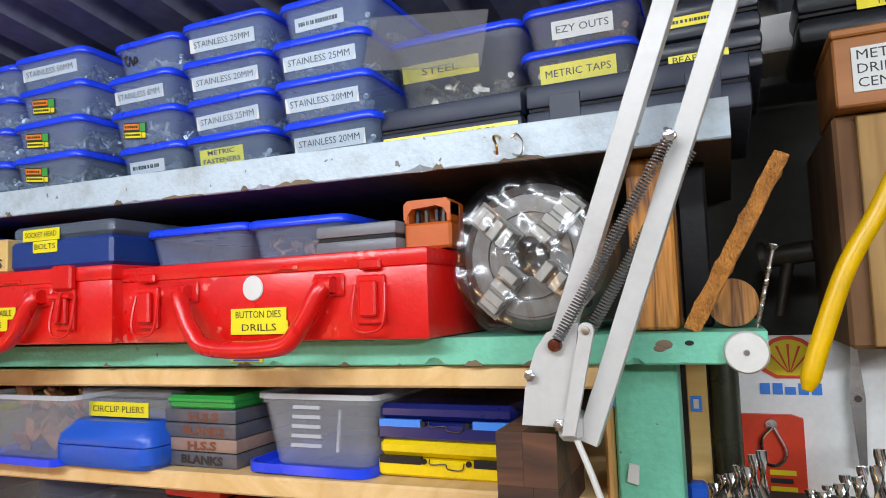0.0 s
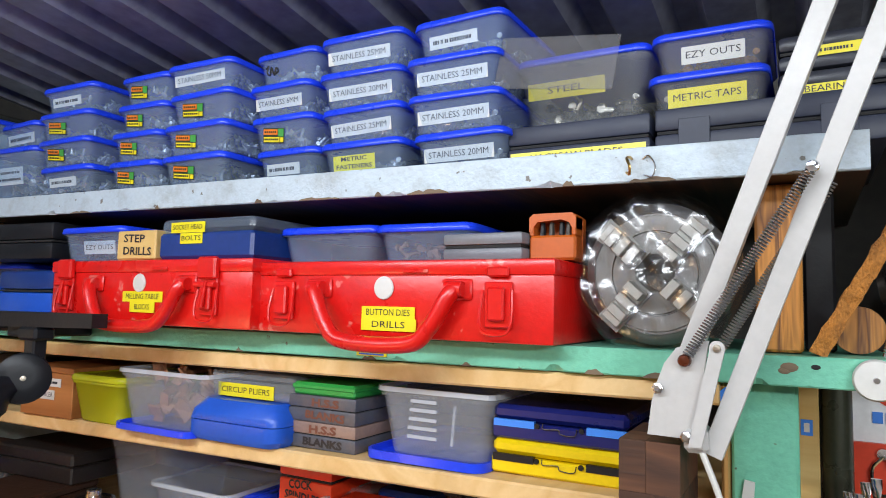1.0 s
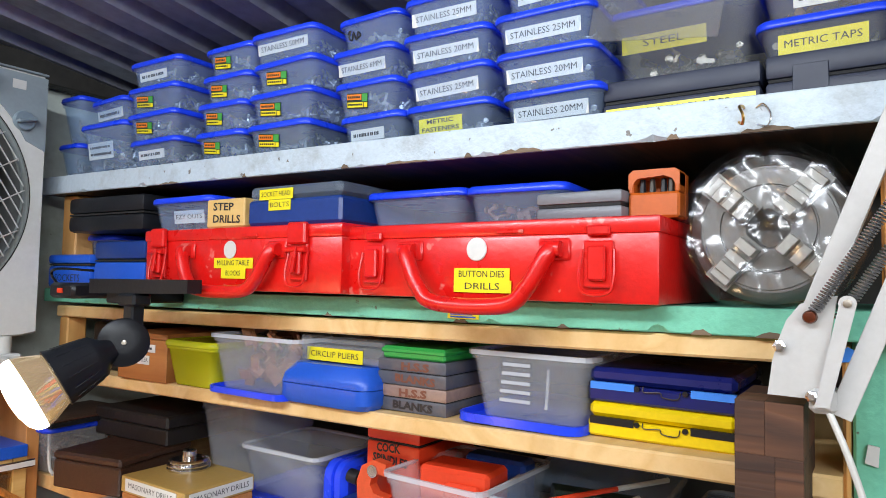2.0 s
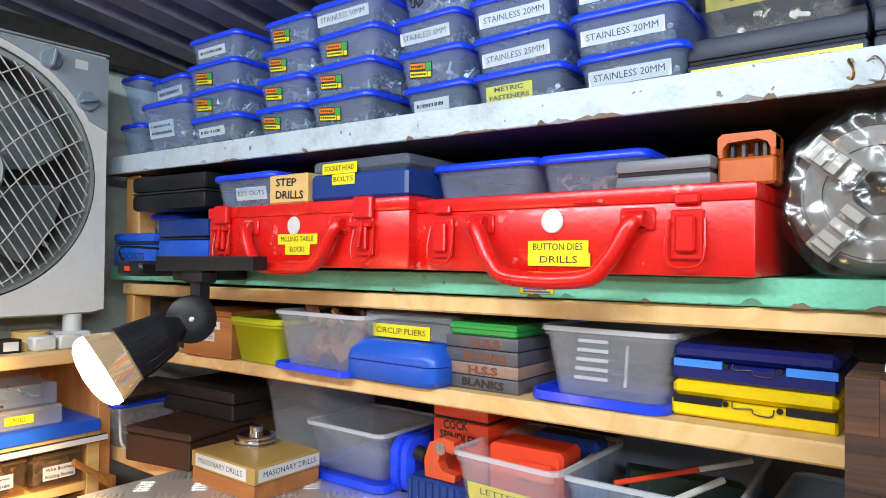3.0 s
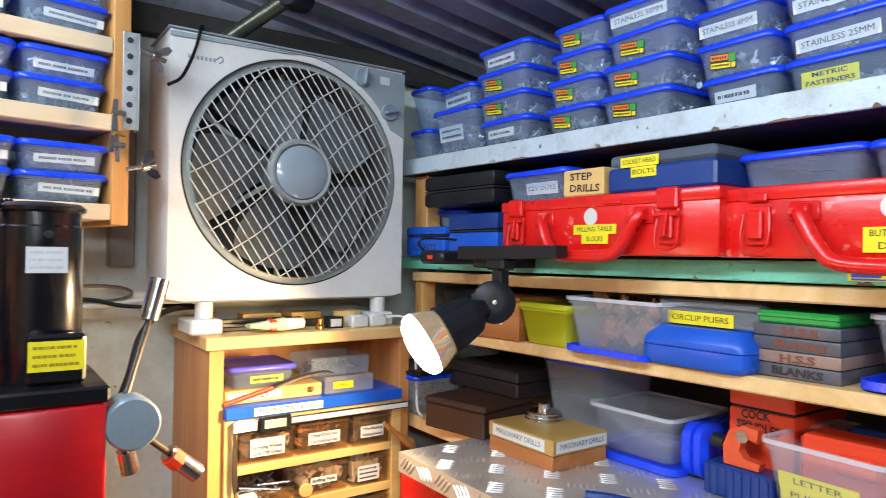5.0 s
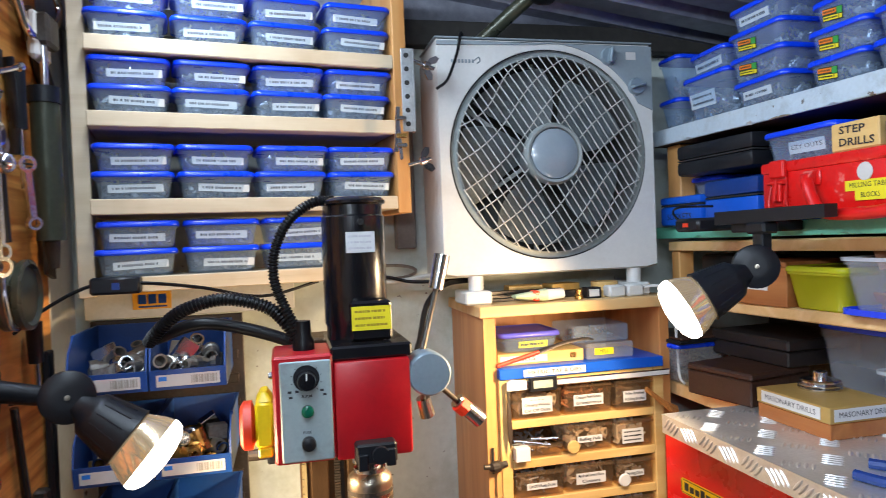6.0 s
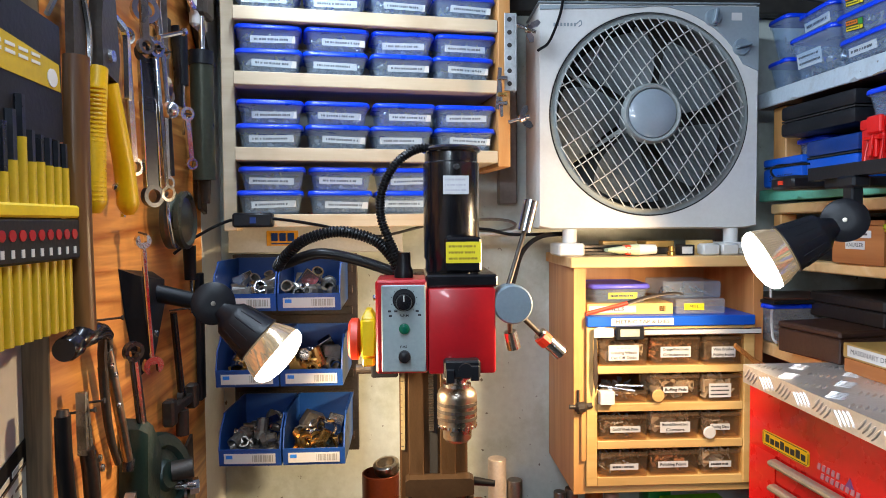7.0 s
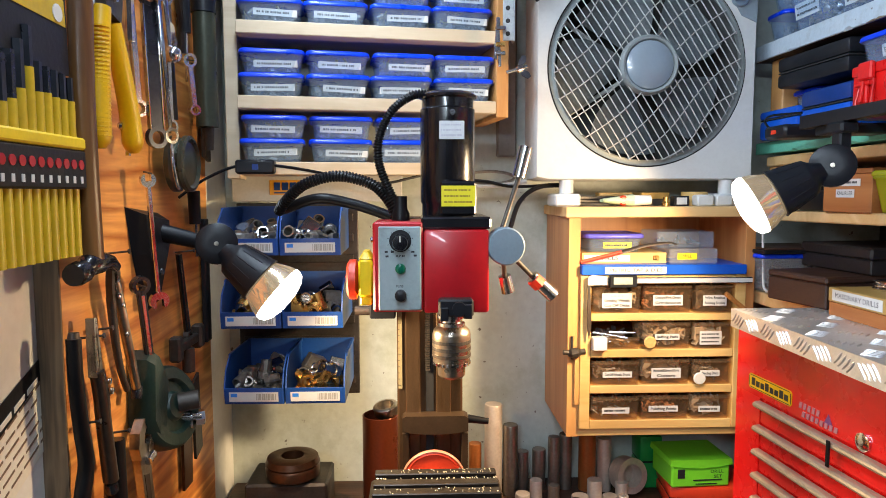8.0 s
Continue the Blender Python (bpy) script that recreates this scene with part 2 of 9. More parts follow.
COPPER = shade("copper_brown_paint", (0.12, 0.026, 0.009), 0.3, 0.5, vary=0.15, dirt=(0.08, 0.03, 0.02), dirt_amount=0.5)
ALU = shade("scuffed_aluminium", (0.76, 0.75, 0.73), 0.36, 0.8, vary=0.1, bump=0.06, dirt=(0.45, 0.4, 0.33), dirt_amount=0.4, dirt_scale=8)
ALU_TRIM = shade("dull_aluminium_trim", (0.56, 0.48, 0.35), 0.4, 0.7, vary=0.12)
PANEL_GREY = shade("grey_control_panel", (0.3, 0.37, 0.38), 0.42, vary=0.08, dirt=(0.12, 0.13, 0.13), dirt_amount=0.6, dirt_scale=16)
HUB_GREY = shade("blue_grey_cap", (0.25, 0.32, 0.37), 0.35, 0.3, vary=0.08)
SLEEVE = shade("dark_yellow_sleeve", (0.56, 0.38, 0.008), 0.4, vary=0.1, dirt=(0.2, 0.13, 0.01), dirt_amount=0.35)
WORN = shade("worn_tool_steel", (0.4, 0.35, 0.29), 0.32, 1.0, vary=0.2, dirt=(0.14, 0.09, 0.05), dirt_amount=0.6, dirt_scale=22)
TOOL_STEEL = shade("dull_nickel_steel", (0.34, 0.3, 0.25), 0.28, 0.95, vary=0.18, dirt=(0.2, 0.14, 0.09), dirt_amount=0.4, dirt_scale=30)
GREY_BAR = shade("grey_bar_steel", (0.26, 0.23, 0.2), 0.36, 0.8, vary=0.2, dirt=(0.12, 0.08, 0.05), dirt_amount=0.5, dirt_scale=16)
PLASTER = shade("stained_wall_paint", (0.6, 0.655, 0.61), 0.42, vary=0.1, scale=9, bump=0.1, dirt=(0.33, 0.37, 0.27), dirt_amount=0.75, dirt_scale=5, specks=(0.08, 0.06, 0.045), speck_scale=75.0, speck_at=0.7)
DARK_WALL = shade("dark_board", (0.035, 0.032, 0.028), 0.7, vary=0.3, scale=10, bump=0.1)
ROOF = shade("galvanised_roof", (0.33, 0.34, 0.4), 0.42, 0.6, vary=0.25, scale=7, bump=0.05, dirt=(0.04, 0.04, 0.045), dirt_amount=0.6, dirt_scale=5)
FLOOR = shade("concrete_floor", (0.2, 0.19, 0.17), 0.8, vary=0.2, scale=5, bump=0.2, dirt=(0.08, 0.07, 0.06), dirt_amount=0.6, dirt_scale=3)
LEATHER = shade("brown_leather_board", (0.045, 0.018, 0.01), 0.45, vary=0.2, bump=0.12, dirt=(0.03, 0.012, 0.008))
TAN = shade("tan_card", (0.4, 0.25, 0.07), 0.42, vary=0.08, bump=0.03)
GREEN_IRON = shade("dark_green_casting", (0.01, 0.026, 0.02), 0.4, vary=0.2, bump=0.1, dirt=(0.06, 0.05, 0.04), dirt_amount=0.5)
GREASE = shade("olive_steel_tube", (0.055, 0.06, 0.04), 0.3, 0.4, vary=0.2, dirt=(0.15, 0.12, 0.08), dirt_amount=0.4)
RUBBER = shade("black_rubber_hose", (0.005, 0.005, 0.006), 0.36, vary=0.15, spec=0.22)
VOID = shade("dark_interior", (0.012, 0.012, 0.013), 0.8, vary=0.1)
FIT = shade("metal_fittings", (0.36, 0.34, 0.31), 0.34, 0.8, vary=0.3, dirt=(0.3, 0.2, 0.1), dirt_amount=0.5, dirt_scale=40)
MIXED = shade("small_hardware", (0.42, 0.42, 0.43), 0.35, 0.6, vary=0.4, scale=60, dirt=(0.3, 0.26, 0.2), dirt_amount=0.5, dirt_scale=60)
SCRAP = shade("brown_scraps", (0.3, 0.13, 0.06), 0.6, vary=0.35, scale=50)
PINE = wood("pine_board", (0.77, 0.53, 0.26), (0.65, 0.4, 0.16), 0, stain=(0.35, 0.2, 0.09))
KNOTTY = wood("knotty_stained_pine", (0.72, 0.29, 0.055), (0.1, 0.03, 0.008), 2, ring=60, stain=(0.1, 0.04, 0.02))
DARK_POST = wood("dark_red_post", (0.24, 0.12, 0.05), (0.14, 0.06, 0.025), 2, rough=0.8, stain=(0.06, 0.03, 0.02))
PALE_PINE = wood("pale_rack_pine", (0.6, 0.485, 0.335), (0.5, 0.385, 0.25), 0, stain=(0.4, 0.27, 0.15))
PINE_V = wood("pine_upright", (0.66, 0.36, 0.125), (0.5, 0.22, 0.06), 2, stain=(0.26, 0.12, 0.045))
CREAM = wood("varnished_cream_frame", (0.72, 0.5, 0.2), (0.6, 0.37, 0.12), 0)
CABINET = wood("varnished_cabinet_side", (0.62, 0.29, 0.1), (0.48, 0.19, 0.055), 2, rough=0.4)
PLY = wood("oiled_plywood", (0.86, 0.42, 0.11), (0.42, 0.13, 0.026), 1, rough=0.38, ring=15, stain=(0.22, 0.07, 0.02))
PLY_EDGE = wood("plywood_edge", (0.2, 0.13, 0.07), (0.07, 0.045, 0.025), 2, ring=30)
DARK_BLOCK = wood("dark_hardwood_block", (0.075, 0.03, 0.015), (0.022, 0.01, 0.007), 0, ring=20, stain=(0.015, 0.009, 0.007))
HANDLE_WOOD = wood("worn_hammer_handle", (0.22, 0.105, 0.03), (0.09, 0.035, 0.012), 2, rough=0.35)
ORANGE_WOOD = wood("orange_timber_box", (0.46, 0.18, 0.05), (0.33, 0.11, 0.026), 0)
BARK = shade("split_red_timber", (0.5, 0.19, 0.035), 0.8, vary=0.4, scale=90, bump=0.5, dirt=(0.1, 0.03, 0.01), dirt_amount=0.85, dirt_scale=60, stretch=(1, 1, 0.5))
NAVY_CASE = shade("navy_black_plastic", (0.02, 0.026, 0.05), 0.5, vary=0.1)
OCHRE_BOARD = wood("ochre_pine_board", (0.46, 0.27, 0.09), (0.3, 0.16, 0.05), 2, rough=0.7, ring=16, stain=(0.14, 0.08, 0.04))
BULB = glow("lit_reflector_bulb", (1.0, 0.88, 0.7), 10.0)
BULB_SKIRT = shade("gold_bulb_glass", (0.8, 0.64, 0.42), 0.14, 0.85, vary=0.08, bump=0.01)
lit = BULB_SKIRT.node_tree.nodes["Principled BSDF"]
lit.inputs["Emission Color"].default_value, lit.inputs["Emission Strength"].default_value = (1.0, 0.72, 0.4, 1), 0.22

# ---- building helpers ----


def part(name, bm, material, parent=None, label="", smooth=False, at=None):
    me = bpy.data.meshes.new(name)
    bmesh.ops.recalc_face_normals(bm, faces=bm.faces)
    if smooth:
        for f in bm.faces:
            f.smooth = True
        for e in bm.edges:
            if len(e.link_faces) == 2 and e.calc_face_angle() > 0.7:
                e.smooth = False
    bm.to_mesh(me)
    bm.free()
    me.materials.append(material)
    return mesh_part(name, me, parent, label, at)


def mesh_part(name, me, parent=None, label="", at=None):
    ob = new(name, me)
    if parent:
        ob.parent = parent
    if at is not None:
        ob.matrix_basis = at
    if label:
        ob["label"] = label
    return ob


def thing(name, m, label, category, group="", kind=""):
    ob = new(name)
    ob.empty_display_size = 0.02
    ob.matrix_basis = m
    return tagged(ob, label, category, group, kind)


def box(bm, x0, x1, y0, y1, z0, z1, bev=0.0, seg=1):
    c = ((x0 + x1) / 2, (y0 + y1) / 2, (z0 + z1) / 2)
    r = bmesh.ops.create_cube(bm, size=1, matrix=Matrix.Translation(c) @ Matrix.Diagonal((abs(x1 - x0), abs(y1 - y0), abs(z1 - z0), 1)))
    if bev:
        edges = list({e for v in r["verts"] for e in v.link_edges})
        bmesh.ops.bevel(bm, geom=edges, offset=bev, segments=seg, affect="EDGES", profile=0.5)
    return bm


def B(*a, **k):
    return box(bmesh.new(), *a, **k)


def loft(bm, rings, cap0=True, cap1=True, closed=False):
    vs = [[bm.verts.new(p) for p in r] for r in rings]
    n = len(vs[0])
    pairs = list(zip(vs, vs[1:])) + ([(vs[-1], vs[0])] if closed else [])
    for a, b in pairs:
        for i in range(n):
            j = (i + 1) % n
            bm.faces.new((a[i], a[j], b[j], b[i]))
    if cap0 and not closed:
        bm.faces.new(list(reversed(vs[0])))
    if cap1 and not closed:
        bm.faces.new(vs[-1])
    return bm


def rrect(w, d, r, z=0.0, cx=0.0, cy=0.0, n=3):
    out = []
    for sx, sy, a0 in ((1, 1, 0), (-1, 1, 90), (-1, -1, 180), (1, -1, 270)):
        for i in range(n + 1):
            a = radians(a0 + 90 * i / n)
            out.append((cx + sx * (w / 2 - r) + r * math.cos(a), cy + sy * (d / 2 - r) + r * math.sin(a), z))
    return out


def circle(r, n=24, z=0.0):
    return [(r * math.cos(2 * math.pi * i / n), r * math.sin(2 * math.pi * i / n), z) for i in range(n)]


def lathe(bm, profile, n=24, m=Matrix(), cap0=True, cap1=True):
    """A turned form about local z from (radius, height) pairs, set by the pose m."""
    return loft(bm, [[m @ Vector(p) for p in circle(r, n, z)] for r, z in profile], cap0, cap1)


def rod(bm, p0, p1, r0, r1=None, n=12):
    p0, p1 = Vector(p0), Vector(p1)
    m = Matrix.Translation(p0) @ (p1 - p0).to_track_quat("Z", "Y").to_matrix().to_4x4()
    return lathe(bm, [(r0, 0), (r0 if r1 is None else r1, (p1 - p0).length)], n, m)


def smooth_line(pts, steps=6):
    pts = [Vector(p) for p in pts]
    ext = [pts[0] * 2 - pts[1]] + pts + [pts[-1] * 2 - pts[-2]]
    out = []
    for i in range(1, len(ext) - 2):
        a, b, c, d = ext[i - 1:i + 3]
        for k in range(steps):
            t = k / steps
            out.append(0.5 * (2 * b + (c - a) * t + (2 * a - 5 * b + 4 * c - d) * t * t + (3 * b - a - 3 * c + d) * t ** 3))
    return out + [pts[-1]]


def sweep(bm, pts, r, n=8, flat=1.0, caps=True):
    """A round bar along a line; r is one radius or a function of the way along (0 to 1)."""
    pts = [Vector(p) for p in pts]
    rings, side = [], None
    for i, p in enumerate(pts):
        d = (pts[min(i + 1, len(pts) - 1)] - pts[max(i - 1, 0)]).normalized()
        if side is None:
            side = d.orthogonal().normalized()
        side = (side - d * side.dot(d)).normalized()
        up = d.cross(side)
        rad = r(i / (len(pts) - 1)) if callable(r) else r
        rings.append([p + side * rad * math.cos(2 * math.pi * k / n) + up * rad * flat * math.sin(2 * math.pi * k / n) for k in range(n)])
    return loft(bm, rings, caps, caps)


def slab(bm, outline, y0, y1):
    """A plate from an outline in local x, z, between two depths."""
    return loft(bm, [[(x, y0, z) for x, z in outline], [(x, y1, z) for x, z in outline]])


TEXTS = {}


def text_mesh(s, size, material, wide=None, bold=0.0):
    key = (s, size, material.name, wide, bold)
    if key not in TEXTS:
        cu = bpy.data.curves.new("lettering", "FONT")
        cu.body, cu.size, cu.align_x, cu.align_y, cu.resolution_u = s, size, "CENTER", "CENTER", 2
        cu.offset = size * (bold or (0.02 if size < 0.0067 else 0.0))
        ob = new("lettering", cu)
        bpy.context.view_layer.update()
        me = bpy.data.meshes.new_from_object(ob.evaluated_get(bpy.context.evaluated_depsgraph_get()))
        bpy.data.objects.remove(ob)
        xs = [v.co.x for v in me.vertices] or [0, 1]
        k = wide / (max(xs) - min(xs)) if wide else 1.0
        me.transform(Matrix.Diagonal((min(k, 1.6), 1, 1, 1)))
        me.materials.clear()
        me.materials.append(material)
        TEXTS[key] = me
    return TEXTS[key]


LABELS = {}
PRINT = random.Random(77)


def sticker(parent, x, y, z, w, h, paper, lines=(), size=0.006, tilt=0.0, ink=None, bars=0, name="paper_label", roll=0.0, fill=0.86, flat=False):
    """A flat label on a front that faces local -y, with its words or, where nobody can read them, plain bars."""
    ink = ink or INK
    m = pose(x, y, z, tilt, roll, 0)
    key = (w, h, paper.name)
    if key not in LABELS:
        bm = B(-w / 2, w / 2, -0.0006, 0, -h / 2, h / 2)
        ob = part(name, bm, paper, parent, at=m)
        LABELS[key] = ob.data
    else:
        ob = mesh_part(name, LABELS[key], parent, at=m)
    step = h / max(1, len(lines))
    for i, s in enumerate(lines):
        zz = h / 2 - step * (i + 0.5)
        at = pose(0, -0.0009, zz, 90, 0, 0)
        mesh_part("lettering", text_mesh(s, size, ink, w * fill if len(s) > 4 else None), parent if flat else ob, at=m @ at if flat else at)
    if bars:
        bm = bmesh.new()
        rnd = PRINT
        bh = h / (bars * 2 + 1)
        for i in range(bars):
            zz, xx = h / 2 - bh * (2 * i + 1.5), -w * 0.42
            while xx < w * 0.34:
                ww = rnd.uniform(0.018, 0.05) * w if bars == 1 else rnd.uniform(0.03, 0.1) * w
                box(bm, xx, min(xx + ww, w * 0.42), -0.0009, -0.0006, zz - bh * (0.34 if bars > 1 else 0.44), zz + bh * (0.34 if bars > 1 else 0.44))
                xx += ww + w * (0.012 if rnd.random() < 0.75 else 0.035)
        part("lettering", bm, ink, parent if flat else ob, at=m if flat else None)
    return ob


def pile(rnd, w, d, h, count, kind="bolt", base=0.0):
    """Loose small hardware heaped inside a tray of that size."""
    bm = bmesh.new()
    for _ in range(count):
        c = Vector((rnd.uniform(-w / 2, w / 2), rnd.uniform(-d / 2, d / 2), base + rnd.uniform(0.15, 1) * h))
        rot = Euler([rnd.uniform(0, 6.3) for _ in range(3)]).to_matrix().to_4x4()
        m = Matrix.Translation(c) @ rot
        s = rnd.uniform(0.7, 1.4)
        if kind == "bolt":
            lathe(bm, [(0.0035 * s, 0), (0.0035 * s, 0.003 * s), (0.0018 * s, 0.003 * s), (0.0018 * s, 0.013 * s)], 6, m)
        elif kind == "fitting":
            lathe(bm, [(0.009 * s, 0), (0.009 * s, 0.008 * s), (0.0065 * s, 0.008 * s), (0.0065 * s, 0.022 * s), (0.0045 * s, 0.022 * s), (0.0045 * s, 0.004)], 10, m)
        else:
            bmesh.ops.create_cube(bm, size=1, matrix=m @ Matrix.Diagonal((0.02 * s, 0.012 * s, 0.003 * s, 1)))
    for v in bm.verts:
        v.co.x = max(-w / 2, min(w / 2, v.co.x))
        v.co.y = max(-d / 2, min(d / 2, v.co.y))
        v.co.z = max(base, v.co.z)
    return bm


def east(y, z, x, turn=0.0):
    """Pose of a thing on the shelves: its front faces west, at x."""
    return pose(x, y, z, 0, 0, -90 + turn)


def west(y, z, x, lean=0.0):
    """Pose of a thing on the tool board: its front faces east."""
    return pose(x, y, z, 0, lean, 90)


def shelf1(y):
    return 1.7015 + 0.0125 * y


def shelf2(y):
    return 1.554 - 0.006 * y


def shelf3(y):
    return 1.443 - 0.016 * y


SHELF4 = 1.285

# ---- the room ----


def plain(name, bm, material, label, category, smooth=False):
    return tagged(part(name, bm, material, smooth=smooth), label, category, kind="structure")


plain("floor", B(-0.5, 1.05, -1.7, 1.54, -0.1, 0), FLOOR, "grey stained concrete workshop floor", "floor")
plain("wall_north", B(-0.5, 1.05, 1.44, 1.54, 0, 2.3), PLASTER, "pale stained and speckled painted wall behind the milling machine", "wall")
plain("wall_north_upper", B(-0.379, 0.575, 1.425, 1.4398, 1.447, 1.9), PLASTER, "pale painted upper wall sheet with a straight lower seam", "wall")
plain("wall_north_top", B(-0.379, 0.949, 1.421, 1.4398, 1.9005, 2.15), ROOF, "blue-grey galvanised sheet above the wall linings", "wall")
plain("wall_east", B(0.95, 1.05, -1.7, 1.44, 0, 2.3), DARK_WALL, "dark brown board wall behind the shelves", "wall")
plain("wall_west", B(-0.5, -0.385, -1.7, 1.44, 0, 2.3), shade("white_wall_sheet", (0.8, 0.79, 0.76), 0.35, vary=0.06, scale=9, bump=0.06, dirt=(0.5, 0.47, 0.4), dirt_amount=0.5, dirt_scale=6), "pale painted wall sheet beside the tool board", "wall")
plain("wall_south", B(-0.5, 1.05, -1.8, -1.7, 0, 2.3), DARK_WALL, "dark plain wall at the open end", "wall")

# ribbed roof, falling towards the east wall
bm = bmesh.new()
prof, y = [], -1.75
while y < 1.5:
    for dy, up in ((0, 0), (0.048, 0), (0.06, 0.022), (0.083, 0.022)):
        prof.append((y + dy, up))
    y += 0.095
top = []
for x in (-0.5, 1.05):
    for lift in (0.0, 0.003):
        top.append([bm.verts.new((x, py, 2.012 - 0.14 * x + up + lift)) for py, up in prof])
for a, b in ((0, 2), (1, 3)):
    for i in range(len(prof) - 1):
        bm.faces.new((top[a][i], top[a][i + 1], top[b][i + 1], top[b][i]))
plain("ceiling", bm, ROOF, "dark ribbed galvanised steel roof sheet", "ceiling")

# roof batten along the north wall and a dark hose that hangs from the roof
plain("roof_batten", B(-0.35, 0.94, 1.395, 1.424, 1.885, 1.93, bev=0.002), DARK_WALL, "dark timber batten under the roof edge", "batten")

# ---- shelving on the east side ----


def board(name, x0, x1, y0, y1, ztop0, ztop1, t, material, label, bev=0.002, parent=None, worn=0):
    """A board along y whose top falls evenly between its ends."""
    bm = bmesh.new()
    n = max(2, int((y1 - y0) / 0.004)) if worn else 1
    rnd = random.Random(5)
    rings = []
    for i in range(n + 1):
        f = i / n
        yy, z = y0 + (y1 - y0) * f, ztop0 + (ztop1 - ztop0) * f
        c = e = bev
        if worn:
            s = math.sin(37 * yy) + math.sin(83 * yy + 1) + math.sin(211 * yy + 2) + rnd.uniform(-0.5, 0.5)
            u = math.sin(29 * yy + 2) + math.sin(71 * yy) + math.sin(173 * yy + 1) + rnd.uniform(-0.5, 0.5)
            c, e = bev * (1 + 1.6 * max(0, u - 1.5)), bev * (1 + rnd.uniform(0, 0.8) + 3.0 * max(0, s - 1.3))
        rings.append([(x0 + c, yy, z), (x1, yy, z), (x1, yy, z - t), (x0 + e, yy, z - t), (x0, yy, z - t + e), (x0, yy, z - c)])
    loft(bm, rings)
    ob = part(name, bm, material, parent, label)
    return ob if parent else tagged(ob, label, "shelf", kind="structure")


sh = board("shelf", 0.6155, 0.94, 0.166, 1.342, shelf1(0.166), shelf1(1.342), 0.026, DARK_BLOCK, "dark timber shelf board with a painted front edge")
board("painted_edge", 0.611, 0.6155, 0.166, 1.342, shelf1(0.166) + 0.0004, shelf1(1.342) + 0.0004, 0.0268, SHELF_PAINT, "chipped pale blue painted front edge", parent=sh, worn=1, bev=0.0007)
gs = board("shelf", 0.624, 0.94, 0.153, 1.345, shelf2(0.153), shelf2(1.345), 0.021, GREEN_PAINT, "green painted shelf board with worn edges", worn=1, bev=0.0008)
board("shelf", 0.630, 0.94, 0.262, 1.315, 1.531, 1.5195, 0.017, PINE, "raw pine board under the green shelf")
board("shelf", 0.630, 0.94, 0.262, 1.315, shelf3(0.262), shelf3(1.315), 0.017, PINE, "raw pine shelf board")
board("shelf", 0.585, 0.94, -0.3, 1.335, SHELF4 - 0.001, SHELF4 - 0.001, 0.022, PINE, "low timber shelf board level with the tool chest top")


def upright(y0, y1, x0, x1, z0, z1, material, label):
    return tagged(part("upright", B(x0, x1, y0, y1, z0, z1, bev=0.002), material), label, "post", kind="structure")


upright(1.275, 1.315, 0.632, 0.662, shelf2(1.3) + 0.001, shelf1(1.3) - 0.027, PINE_V, "pine upright between the green and the blue shelf")
upright(1.29, 1.314, 0.634, 0.664, shelf3(1.3) + 0.001, 1.502, PINE_V, "pine upright at the end of the pine shelves")
upright(0.207, 0.238, 0.648, 0.69, shelf2(0.22) + 0.001, shelf1(0.22) - 0.027, KNOTTY, "knotty pine upright carrying the blue shelf end")
upright(0.2115, 0.2565, 0.655, 0.69, 0, shelf2(0.22) - 0.022, GREEN_PAINT, "green painted post with dents and a nail hole")
upright(0.2575, 0.262, 0.64, 0.69, SHELF4, 1.529, PINE_V, "pine upright with scraps of blue tape")
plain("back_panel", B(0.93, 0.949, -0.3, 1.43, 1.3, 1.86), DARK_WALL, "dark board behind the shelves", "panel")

BARE = wood("bare_chipped_timber", (0.2, 0.14, 0.09), (0.11, 0.075, 0.05), 1, rough=0.8, ring=30)


def chips(parent, x, zf, thick, spans, depth, seed, material):
    """Broken flakes along a board's lower edge, where the paint is gone."""
    rnd = random.Random(seed)
    for y0, y1 in spans:
        n = max(5, int((y1 - y0) / 0.004))
        rim = []
        for i in range(n + 1):
            y = y0 + (y1 - y0) * i / n
            up = depth * math.sin(math.pi * i / n) ** 0.5 * rnd.uniform(0.35, 1.0)
            rim.append((y, zf(y) - thick, zf(y) - thick + max(up, 0.0004)))
        rings = [[(x - 0.0005, y, lo - 0.0003), (x + 0.0015, y, lo - 0.0003), (x + 0.0015, y, hi), (x - 0.0005, y, hi)] for y, lo, hi in rim]
        part("bare_chip", loft(bmesh.new(), rings), material, parent, "bare timber where the paint has broken away")


chips(sh, 0.611, shelf1, 0.0264, ((0.288, 0.322), (0.366, 0.375), (0.48, 0.522), (0.55, 0.558), (0.7, 0.71), (0.86, 0.866)), 0.0048, 3, BARE)
chips(sh, 0.611, shelf1, 0.0264, ((0.19, 0.215), (0.6, 0.65), (0.99, 1.03)), 0.003, 4, BARE)
chips(gs, 0.624, shelf2, 0.021, ((0.292, 0.315), (0.345, 0.36), (0.46, 0.47), (0.56, 0.575), (0.73, 0.74)), 0.0045, 5, BARE)

for y, z, r in ((0.2, 1.546, 0.0022), (0.216, 1.545, 0.0042), (0.219, 1.5425, 0.003)):
    part("dent", lathe(bmesh.new(), [(r, 0), (r * 1.15, 0.0006), (r * 0.5, 0.0009)], 9, pose(0.6242, y, z, 0, -90, 0) @ Matrix.Diagonal((0.7, 1.2, 1, 1))), BARE if r > 0.0025 else VOID, gs, "chipped dent")

